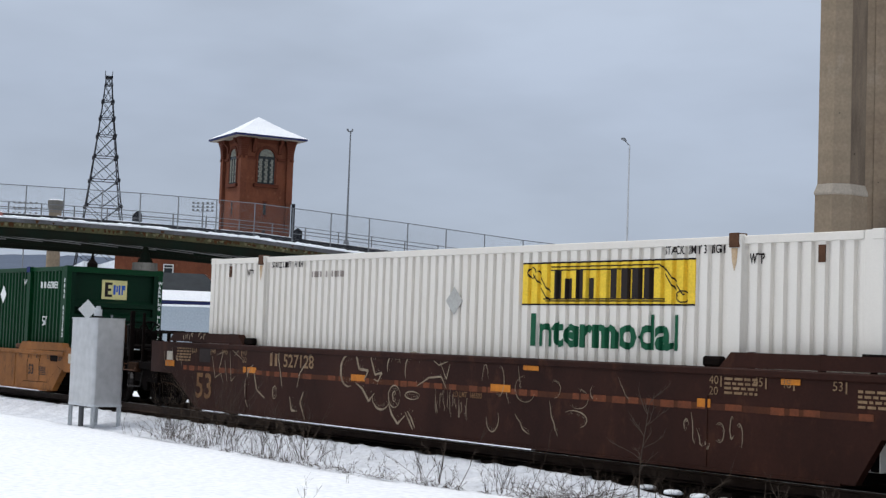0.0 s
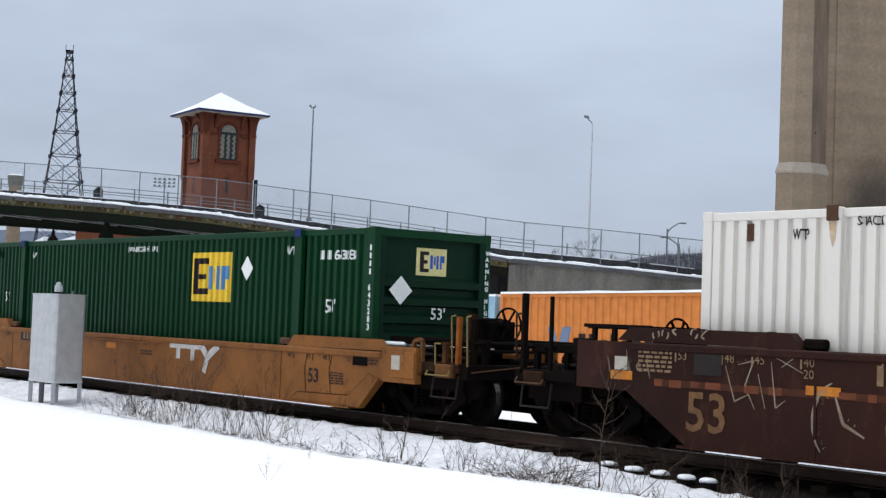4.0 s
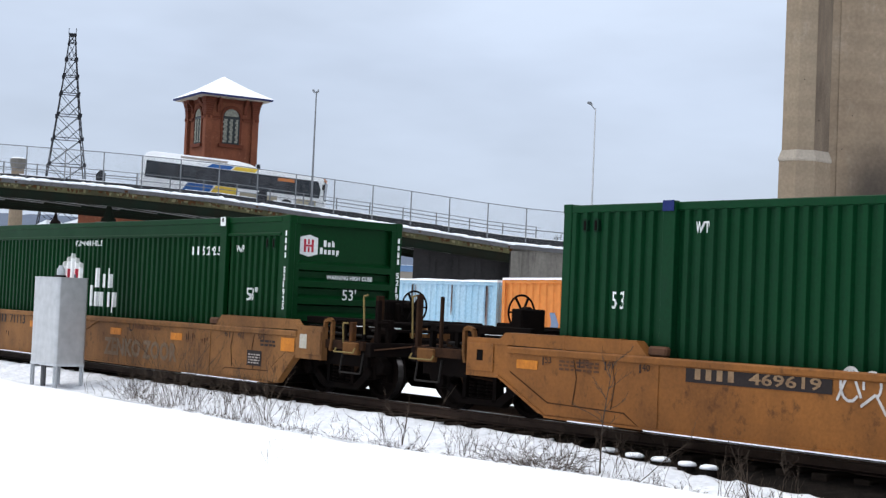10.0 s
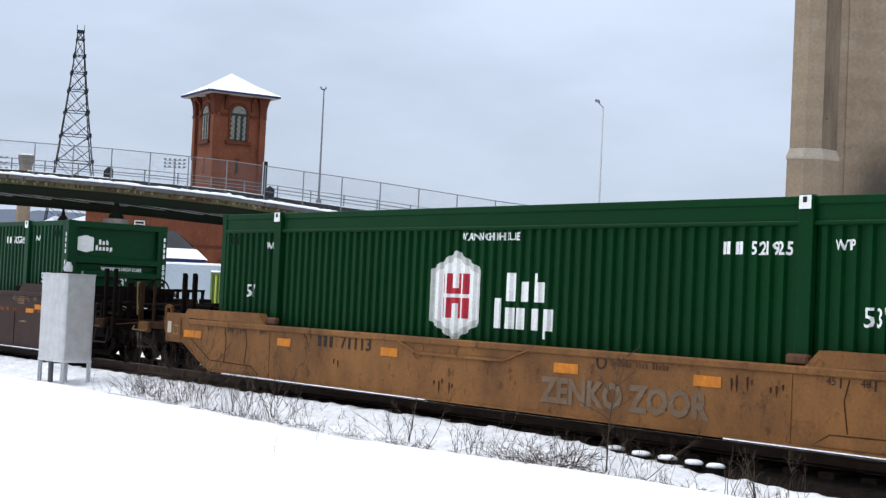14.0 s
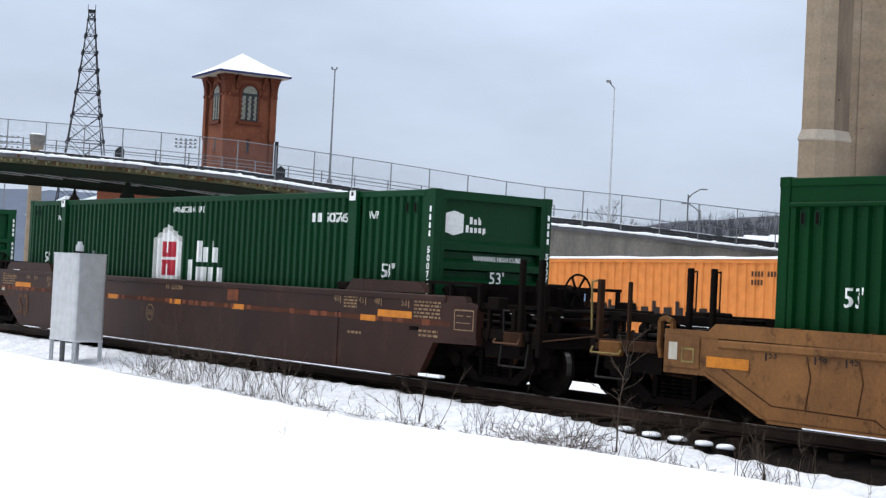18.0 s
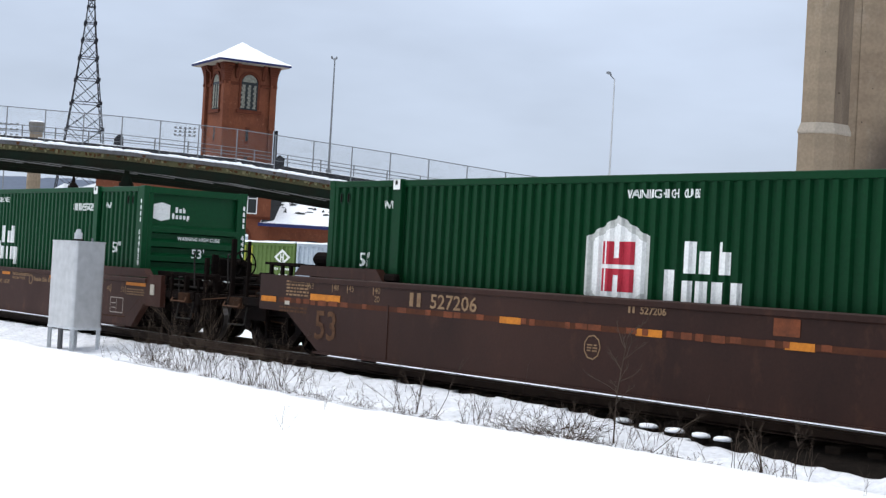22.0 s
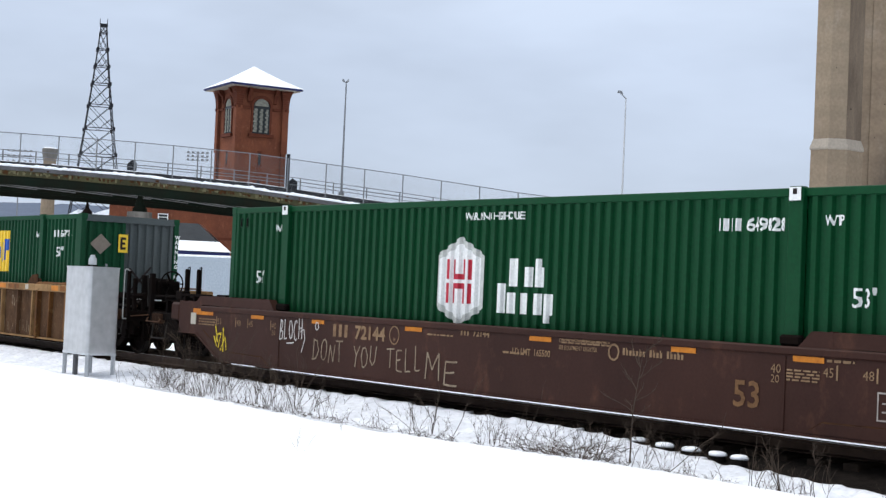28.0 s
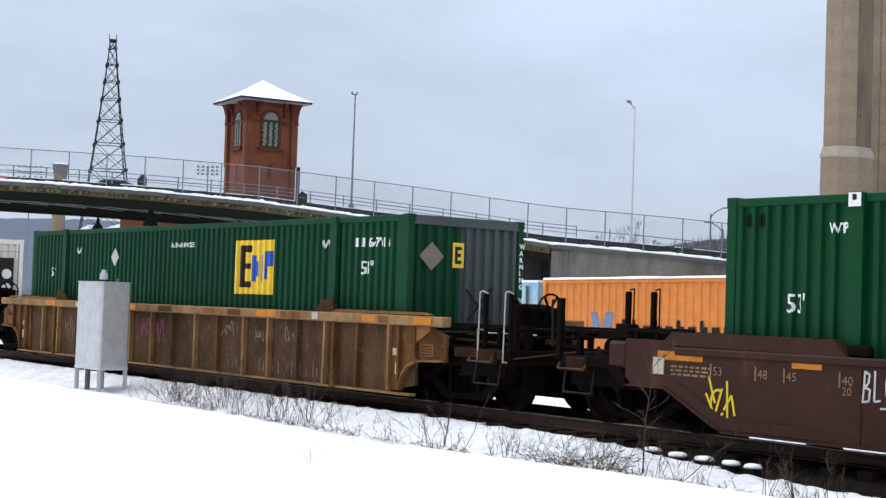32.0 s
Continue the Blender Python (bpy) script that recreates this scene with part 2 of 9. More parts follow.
SPRAY = mat("spray_paint", (0.50, 0.48, 0.46), 0.75, second=(0.30, 0.28, 0.26), amount=0.8, scale=5, bump=0.03)
FADED_FIGURE = mat("faded_figure", (0.165, 0.088, 0.040), 0.75, second=(0.095, 0.048, 0.024), amount=0.9, scale=6, fine=40, bump=0.03)
FAINT_FIGURE = mat("faint_figure", (0.092, 0.046, 0.022), 0.75, second=(0.048, 0.022, 0.013), amount=0.95, scale=6, fine=40, bump=0.03)
DULL_PIPE = mat("dull_pipe", (0.018, 0.0155, 0.014), 0.7, 0.1, second=(0.009, 0.0075, 0.0065), amount=0.9, scale=4)
MARK_ORANGE_RUST = mat("orange_rusty_paint", (0.235, 0.070, 0.012), 0.75, second=(0.10, 0.034, 0.010), amount=0.9, scale=5, fine=35, spec=0.08)
RUST_POST = mat("rusty_orange_steel", (0.098, 0.040, 0.013), 0.8, second=(0.038, 0.017, 0.009), amount=0.9, scale=5, fine=35, spec=0.06)
DRY_YELLOW = mat("faded_yellow_steel", (0.20, 0.145, 0.05), 0.7, second=(0.10, 0.07, 0.03), amount=0.8, scale=6)
# Abutment concrete made near black: deep shade below the deck, put into colour.
SHADE_WALL = mat("dark_abutment", (0.030, 0.028, 0.028), 0.9, second=(0.018, 0.017, 0.017), amount=0.8, scale=0.4, fine=5, bump=0.2, streak=0.6)
SPRAY_YELLOW = mat("yellow_spray", (0.62, 0.47, 0.03), 0.7, scale=4, bump=0.03)
STEEL = mat("galvanised_steel", (0.50, 0.505, 0.51), 0.40, 0.6, second=(0.41, 0.42, 0.435), amount=0.6, scale=0.7, fine=5, bump=0.004, streak=0.9)
PALE_STEEL = mat("pale_steel", (0.52, 0.54, 0.56), 0.5, 0.2, scale=2.2, bump=0.04)
FENCE = mat("fence_steel", (0.20, 0.21, 0.225), 0.55, 0.4, scale=4, bump=0.04)
CONCRETE = mat("concrete", (0.262, 0.205, 0.145), 0.85, second=(0.185, 0.140, 0.099), amount=0.8, scale=0.16, fine=5, bump=0.25, streak=0.5, third=(0.34, 0.29, 0.23), third_amount=0.3, bands=0.22)
CONCRETE_STREAK = mat("streaked_dark_concrete", (0.180, 0.140, 0.104), 0.9, second=(0.100, 0.078, 0.060), amount=0.95, scale=0.8, streak=0.8, fine=12, bump=0.2, third=(0.19, 0.155, 0.12), third_amount=0.5, spec=0.05)
CONCRETE_SOOT = mat("sooty_concrete", (0.245, 0.188, 0.132), 0.85, second=(0.168, 0.122, 0.084), amount=0.8, scale=0.16, fine=5, bump=0.25, streak=0.5, third=(0.34, 0.29, 0.23), third_amount=0.3, bands=0.22, soot=((5.6, 0.92, 9.6), 3.4, 0.85))
CONCRETE_PALE = mat("pale_concrete", (0.33, 0.29, 0.24), 0.85, second=(0.26, 0.225, 0.185), scale=0.6, fine=6, bump=0.2)
CONCRETE_GREY = mat("grey_concrete", (0.185, 0.170, 0.150), 0.85, second=(0.088, 0.082, 0.073), amount=0.95, scale=0.55, streak=0.88, fine=5, bump=0.2, third=(0.060, 0.053, 0.047), third_amount=0.55)
BRIDGE_GREEN = mat("bridge_green_steel", (0.0100, 0.0165, 0.0112), 0.8, second=(0.0165, 0.0125, 0.0085), amount=0.8, scale=0.5, fine=8, spec=0.05)
BRIDGE_EDGE = mat("bridge_fascia", (0.082, 0.076, 0.038), 0.85, second=(0.026, 0.027, 0.017), amount=0.95, scale=0.30, fine=6, third=(0.055, 0.018, 0.007), third_amount=0.95, spec=0.06)
LEDGE_GREY = mat("grey_ledge", (0.10, 0.10, 0.105), 0.8, second=(0.06, 0.058, 0.058), amount=0.9, scale=0.8, fine=6, third=(0.05, 0.032, 0.022), third_amount=0.5)
ROAD_DARK = mat("parapet_dark", (0.021, 0.0222, 0.0252), 0.8, scale=1, fine=6)
BRICK = mat("brick_red", (0.176, 0.060, 0.031), 0.85, second=(0.115, 0.040, 0.024), amount=0.9, scale=0.55, fine=7, bump=0.3, third=(0.25, 0.105, 0.060), third_amount=0.55, streak=0.35)
BRICK_TRIM = mat("brick_trim", (0.105, 0.031, 0.017), 0.85, scale=0.8, fine=8, bump=0.2)
DARK_EAVE = mat("eave_blue", (0.022, 0.030, 0.105), 0.6, scale=1)
GLASS_DARK = mat("dark_window", (0.035, 0.04, 0.042), 0.15, scale=2, bump=0.0)
LACE = mat("pale_window_tracery", (0.24, 0.24, 0.20), 0.7, second=(0.11, 0.11, 0.095), amount=0.95, scale=4)
LATTICE = mat("lattice_steel", (0.018, 0.0192, 0.024), 0.6, 0.2, scale=1)
ORANGE = mat("orange_container_paint", (0.625, 0.220, 0.055), 0.5, second=(0.56, 0.195, 0.052), amount=0.4, scale=0.35, streak=0.7, fine=3, bump=0.02)
SKYBLUE = mat("pale_blue_paint", (0.28, 0.47, 0.60), 0.55, second=(0.46, 0.58, 0.66), amount=0.8, scale=0.7, streak=0.8, fine=12, bump=0.05)
PALE_BOX = mat("pale_grey_paint", (0.36, 0.41, 0.46), 0.55, second=(0.30, 0.35, 0.40), scale=0.5, streak=0.6, fine=12, bump=0.05)
OLIVE = mat("olive_green_paint", (0.105, 0.165, 0.045), 0.6, second=(0.075, 0.115, 0.036), scale=0.5, streak=0.6, fine=12, bump=0.05)
TWIG = mat("dry_twig", (0.046, 0.034, 0.026), 0.9, second=(0.105, 0.074, 0.050), scale=3, fine=20)
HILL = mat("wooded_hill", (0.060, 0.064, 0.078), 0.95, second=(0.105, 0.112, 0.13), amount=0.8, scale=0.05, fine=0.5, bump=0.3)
# Distance haze is put into the far ridge's paler, bluer colour.
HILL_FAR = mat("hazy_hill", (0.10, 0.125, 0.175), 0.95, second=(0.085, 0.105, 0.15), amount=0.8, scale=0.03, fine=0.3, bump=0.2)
BUS_WHITE = mat("bus_white", (0.89, 0.90, 0.91), 0.35, scale=1, bump=0.02)
BUS_GLASS = mat("bus_glass", (0.022, 0.026, 0.032), 0.12, scale=1, bump=0.0)
AMBER = mat("amber_sign", (0.55, 0.18, 0.05), 0.5, scale=2)
TYRE = mat("tyre_rubber", (0.02, 0.02, 0.02), 0.9, scale=3)
SLATE = mat("dark_roof", (0.04, 0.045, 0.05), 0.8, scale=1)


# ---------------------------------------------------------------- mesh helpers
class Geo:
    """Collects vertices and faces of one part."""

    def __init__(self):
        self.v, self.f = [], []

    def add(self, verts, faces):
        k = len(self.v)
        self.v += [tuple(p) for p in verts]
        self.f += [tuple(i + k for i in f) for f in faces]
        return self

    def box(self, x0, x1, y0, y1, z0, z1, m=None):
        vs = [Vector((x, y, z)) for z in (z0, z1) for x, y in ((x0, y0), (x1, y0), (x1, y1), (x0, y1))]
        if m is not None:
            vs = [m @ p for p in vs]
        return self.add(vs, [(3, 2, 1, 0), (4, 5, 6, 7), (0, 1, 5, 4), (1, 2, 6, 5), (2, 3, 7, 6), (3, 0, 4, 7)])

    def beam(self, a, b, w, h=None):
        """A square bar from a to b."""
        a, b = Vector(a), Vector(b)
        d = b - a
        m = Matrix.Translation(a) @ d.to_track_quat("X", "Z").to_matrix().to_4x4()
        h = h or w
        return self.box(0, d.length, -w / 2, w / 2, -h / 2, h / 2, m)

    def cyl(self, a, b, r, n=10, r2=None):
        a, b = Vector(a), Vector(b)
        d = b - a
        m = Matrix.Translation(a) @ d.to_track_quat("Z", "Y").to_matrix().to_4x4()
        r2 = r if r2 is None else r2
        ring = [(math.cos(i * math.tau / n), math.sin(i * math.tau / n)) for i in range(n)]
        vs = [m @ Vector((r * x, r * y, 0)) for x, y in ring] + [m @ Vector((r2 * x, r2 * y, d.length)) for x, y in ring]
        fs = [(i, (i + 1) % n, n + (i + 1) % n, n + i) for i in range(n)] + [tuple(range(n))[::-1], tuple(range(n, 2 * n))]
        return self.add(vs, fs)

    def prism(self, outline, a, b, axis="y"):
        """An outline of (u, v) drawn out from a to b: axis y takes x, z; axis x takes y, z; axis z takes x, y."""
        put = {"y": lambda u, v, w: (u, w, v), "x": lambda u, v, w: (w, u, v), "z": lambda u, v, w: (u, v, w)}[axis]
        n = len(outline)
        vs = [put(u, v, a) for u, v in outline] + [put(u, v, b) for u, v in outline]
        fs = [(i, (i + 1) % n, n + (i + 1) % n, n + i) for i in range(n)] + [tuple(range(n))[::-1], tuple(range(n, 2 * n))]
        return self.add(vs, fs)

    def ring(self, centre, r, tube, axis="x", n=20, k=6):
        c = Vector(centre)
        vs, fs = [], []
        for i in range(n):
            a = i * math.tau / n
            for j in range(k):
                b = j * math.tau / k
                u, v, w = (r + tube * math.cos(b)) * math.cos(a), (r + tube * math.cos(b)) * math.sin(a), tube * math.sin(b)
                vs.append(c + Vector({"x": (w, u, v), "y": (u, w, v), "z": (u, v, w)}[axis]))
                fs.append((i * k + j, ((i + 1) % n) * k + j, ((i + 1) % n) * k + (j + 1) % k, i * k + (j + 1) % k))
        return self.add(vs, fs)

    def lathe(self, profile, n=20, axis="y"):
        """Profile of (radius, along) turned round an axis through the origin."""
        vs, fs = [], []
        k = len(profile)
        for i in range(n):
            a = i * math.tau / n
            for r, w in profile:
                u, v = r * math.cos(a), r * math.sin(a)
                vs.append({"y": (u, w, v), "z": (u, v, w), "x": (w, u, v)}[axis])
        for i in range(n):
            for j in range(k - 1):
                fs.append((i * k + j, ((i + 1) % n) * k + j, ((i + 1) % n) * k + j + 1, i * k + j + 1))
        return self.add(vs, fs)


def part(name, geo, material, parent=None, label="", bevel=0.0, smooth=False, at=None):
    """One mesh object of the collected geometry, under a thing or a part."""
    me = bpy.data.meshes.new(name)
    me.from_pydata(geo.v, [], geo.f)
    bm = bmesh.new()
    bm.from_mesh(me)
    bmesh.ops.recalc_face_normals(bm, faces=bm.faces)
    if bevel:
        bmesh.ops.bevel(bm, geom=list(bm.edges), offset=bevel, segments=1, affect="EDGES", clamp_overlap=True)
    bm.to_mesh(me)
    bm.free()
    if smooth:
        for p in me.polygons:
            p.use_smooth = True
    me.materials.append(material)
    ob = new(name, me)
    ob.parent = parent
    if at is not None:
        ob.matrix_basis = at
    if label:
        tagged(ob, label)
    return ob


def same_mesh(name, ob, at, parent=None):
    """Another object on the mesh of ob."""
    o = new(name, ob.data)
    o.parent = parent if parent else ob.parent
    o.matrix_basis = at
    return o


def thing(name, label, category, at=None, group="", kind=""):
    ob = new(name)
    ob.empty_display_size = 0.2
    if at is not None:
        ob.matrix_basis = at
    return tagged(ob, label, category, group, kind)

# ---------------------------------------------------------------- ground, track
RAIL_Y = 16.215          # centre line of the near track


def edge_y(x):
    """Crest of the smooth snow field; it bellies out towards the field in the middle."""
    return float(np.interp(x, [-32, -25, -21, -18.5, -16, -13.2, -8], [13.1, 13.05, 12.8, 12.62, 12.74, 13.12, 13.2])) + 0.05 * noise.noise((x * 0.9, 3, 0)) + 0.03 * noise.noise((x * 3.1, 5, 0))


def ground_z(x, y):
    """Height of the snow: a smooth field, a shallow hollow, the shoulder of the track bed, flat yard behind."""
    wave = 0.02 * noise.noise((x * 0.35, y * 0.35, 0)) + 0.010 * noise.noise((x * 1.3, y * 1.3, 5))
    edge = edge_y(x)
    if y < edge:
        k = min(1.0, (edge - y) / 0.6)
        return -0.36 + 0.04 * k + wave * 1.0
    if y < 14.95:
        rough = 0.035 * noise.noise((x * 2.6, y * 2.6, 2)) + 0.02 * noise.noise((x * 7, y * 7, 3))
        return -0.44 + rough * 0.3
    if y < 17.6:
        return -0.30
    return -0.30 + min(1.0, (y - 17.6) / 3) * wave * 2


def make_ground():
    xs = [-4000, -1500, -600, -250, -120, -70] + [-60 + i * 0.3 for i in range(198)] + [0, 6, 15, 40, 120, 400, 1500, 4000]
    ys = [-4000, -1000, -300, -80, -20, -5, 0, 2, 4] + [5 + i * 0.5 for i in range(14)] + [12.0 + i * 0.085 for i in range(36)]
    ys += [15.1, 15.5, 16.2, 17.0, 17.5, 17.9, 18.5, 20, 23, 27, 32, 40, 55, 80, 130, 250, 600, 1500, 4000]
    verts = [(x, y, ground_z(x, y)) for y in ys for x in xs]
    nx = len(xs)
    faces = [(j * nx + i, j * nx + i + 1, (j + 1) * nx + i + 1, (j + 1) * nx + i) for j in range(len(ys) - 1) for i in range(nx - 1)]
    g = Geo().add(verts, faces)
    ob = part("ground", g, SNOW, smooth=True)
    tagged(ob, "smooth white snow field beside a railway track", "ground", kind="structure")


make_ground()


def make_track():
    tr = thing("railway_track", "rusty rails on dark ties in snowy ballast", "railway track", kind="structure")
    # the bed of ballast, a low bank
    g = Geo()
    prof = [(13.5, -0.43), (14.3, -0.37), (15.05, -0.21), (17.5, -0.21), (18.1, -0.34)]
    g.prism(prof, -140, 30, "x")
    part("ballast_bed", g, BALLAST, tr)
    rail_profile = [(-0.075, -0.17), (0.075, -0.17), (0.075, -0.155), (0.012, -0.135), (0.012, -0.04), (0.036, -0.03), (0.036, 0.0),
                    (-0.036, 0.0), (-0.036, -0.03), (-0.012, -0.04), (-0.012, -0.135), (-0.075, -0.155)]
    for y in (RAIL_Y - 0.755, RAIL_Y + 0.755):
        r = part("rail", Geo().prism([(y + a, b) for a, b in rail_profile], -140, 30, "x"), RAIL, tr)
        part("rail_head", Geo().box(-140, 30, y - 0.03, y + 0.03, -0.001, 0.003), RAIL_TOP, r, "worn bright top of the rail")
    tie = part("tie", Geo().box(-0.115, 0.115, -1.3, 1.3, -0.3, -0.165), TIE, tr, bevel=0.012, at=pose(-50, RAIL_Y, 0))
    for i in range(1, 96):
        same_mesh("tie", tie, pose(-50 + i * 0.535 + random.uniform(-0.02, 0.02), RAIL_Y + random.uniform(-0.04, 0.04), random.uniform(-0.01, 0.01), 0, 0, random.uniform(-0.8, 0.8)), tr)
    return tr


make_track()


def snow_edge(x):
    """How far the snow of the shoulder reaches towards the rails: scalloped by the ends of the ties, bare further on."""
    k = float(np.interp(x, [-60, -19, -15.4, -14.0, -12.5, -11.0, -10, -8, 0], [14.92, 14.80, 14.62, 14.36, 14.2, 13.97, 13.85, 13.70, 13.6]))
    saw = ((x + 50) / 0.535) % 1.0                 # each tie end leaves one lobe, steeper on one side
    lobe = saw / 0.7 if saw < 0.7 else (1.0 - saw) / 0.3
    return k + (0.27 if x < -12.5 else 0.06) * (lobe ** 1.4 - 0.5) + 0.08 * noise.noise((x * 1.1, 0, 4)) + 0.05 * noise.noise((x * 4.0, 0, 8))


def make_shoulder():
    """Lumpy old snow on the shoulder of the track bed."""
    xs = [-58 + i * 0.085 for i in range(640)]
    n = 26
    vs = []
    for x in xs:
        e = snow_edge(x)
        for j in range(n):
            k = j / (n - 4)
            y = edge_y(x) - 0.15 + (e - edge_y(x) + 0.15) * min(k, 1.0)
            lump = 0.055 * noise.noise((x * 2.3, y * 2.3, 2)) + 0.028 * max(0.0, k - 0.5) * 2 * math.cos((x + 50) / 0.535 * math.tau) + 0.035 * noise.noise((x * 5.5, y * 5.5, 3)) + 0.016 * noise.noise((x * 12, y * 12, 6))
            fade = min(1.0, k * 6) * min(1.0, max(0.0, (1.08 - k)) * 6)
            z = -0.352 - 0.075 * math.sin(min(k, 1.0) * 2.2) * (1 - k) * 1.6 + (0.185 if x < -15 else 0.185 - 0.13 * min(1.0, (x + 15) / 3)) * max(0.0, min(k, 1.0) - 0.25) / 0.75 + lump * fade
            if j >= n - 3:
                y, z = e + 0.02 * (j - n + 4), z - 0.07 * (j - n + 4)
            vs.append((x, y, z))
    fs = [(i * n + j, (i + 1) * n + j, (i + 1) * n + j + 1, i * n + j + 1) for i in range(len(xs) - 1) for j in range(n - 1)]
    ob = part("snow_shoulder", Geo().add(vs, fs), SNOW_LUMPY, smooth=True)
    tagged(ob, "lumpy old snow along the shoulder of the track", "snow", kind="stuff")


make_shoulder()


def make_snow_caps():
    """Flat cushions of snow beside the ties, over added stumps that darken the gap below."""
    g, dark = Geo(), Geo()
    rnd = random.Random(4)
    for x0, y0, rx, ry in ((-14.35, 14.78, 0.15, 0.12), (-13.72, 14.62, 0.14, 0.12), (-13.22, 14.58, 0.13, 0.12), (-12.70, 14.50, 0.125, 0.11), (-12.30, 14.46, 0.12, 0.10)):
        z0, h = -0.25, 0.06
        n = 14
        vs, fs = [], []
        for k, (q, z) in enumerate(((0.9, 0.0), (1.0, 0.3), (0.85, 0.8), (0.5, 1.0))):
            for j in range(n):
                a = j * math.tau / n
                wob = 1 + 0.25 * noise.noise((x0 * 3 + math.cos(a), math.sin(a), k * 0.3))
                vs.append((x0 + rx * q * wob * math.cos(a), y0 + ry * q * wob * math.sin(a), z0 + h * z))
        vs.append((x0, y0, z0 + h))
        for k in range(3):
            for j in range(n):
                fs.append((k * n + j, k * n + (j + 1) % n, (k + 1) * n + (j + 1) % n, (k + 1) * n + j))
        fs += [(3 * n + j, 3 * n + (j + 1) % n, 4 * n) for j in range(n)] + [tuple(range(n))]
        g.add(vs, fs)
        dark.cyl((x0, y0, -0.46), (x0, y0, z0 + 0.004), rx * 0.95, 10, rx * 0.8)
    ob = part("snow_cushions", g, SNOW, smooth=True)
    tagged(ob, "flat cushions of snow on dark stumps beside the track", "snow", kind="stuff")
    tagged(part("dark_stones", dark, BALLAST), "dark stumps added for the dark gap under the snow cushions", "stones", kind="stuff")


make_snow_caps()

# ---------------------------------------------------------------- overpass
RIGHT = 51.0                                        # the overpass runs across the view
BR_D = 103.0
BR = Matrix.Translation((-0.77715 * BR_D, 0.62932 * BR_D, 0)) @ pose(0, 0, 0, 0, 0, RIGHT)
DECK = [(-260, 10.6), (-90, 10.3), (-53, 9.85), (-30.6, 9.19), (-23, 8.86), (-15.6, 8.37), (-5.3, 7.26), (4.9, 6.11), (12.9, 5.65), (18.2, 5.26), (35, 4.2), (66, 2.3), (105, 0.4), (400, 0.2)]


def deck_z(x):
    for (a, za), (b, zb) in zip(DECK, DECK[1:]):
        if x <= b:
            k = (x - a) / (b - a)
            return za + (zb - za) * k
    return DECK[-1][1]


def road_z(x):
    """The roadway falls less than the ledge beside it."""
    return deck_z(x) + float(np.interp(x, [-24, -2, 10], [-0.08, 0.12, 0.14]))


def lane_z(x):
    """The lanes are banked up a little along the ramp."""
    return road_z(x) + float(np.interp(x, [0, 14], [0.0, 0.28]))


def sweep(xs, profile, dz=0.0, base=None):
    """A strip along the overpass: profile of (y, z above deck)."""
    g = Geo()
    n = len(profile)
    base = base or deck_z
    vs = [(x, y, base(x) + z + dz) for x in xs for y, z in profile]
    fs = [(i * n + j, i * n + (j + 1) % n, (i + 1) * n + (j + 1) % n, (i + 1) * n + j) for i in range(len(xs) - 1) for j in range(n)]
    fs += [tuple(range(n)), tuple(range((len(xs) - 1) * n, len(xs) * n))]
    return g.add(vs, fs)


BRACE_GREY = mat("pale_steel_brace", (0.26, 0.26, 0.26), 0.8, second=(0.14, 0.13, 0.12), amount=0.9, scale=1.5, spec=0.05)
FASCIA_RUST = mat("fascia_rust", (0.070, 0.0310, 0.0130), 0.9, second=(0.022, 0.011, 0.007), amount=0.9, scale=1.5, spec=0.04)
FASCIA_PALE = mat("fascia_lichen", (0.150, 0.138, 0.082), 0.9, second=(0.10, 0.092, 0.05), amount=0.9, scale=1.5, spec=0.04)


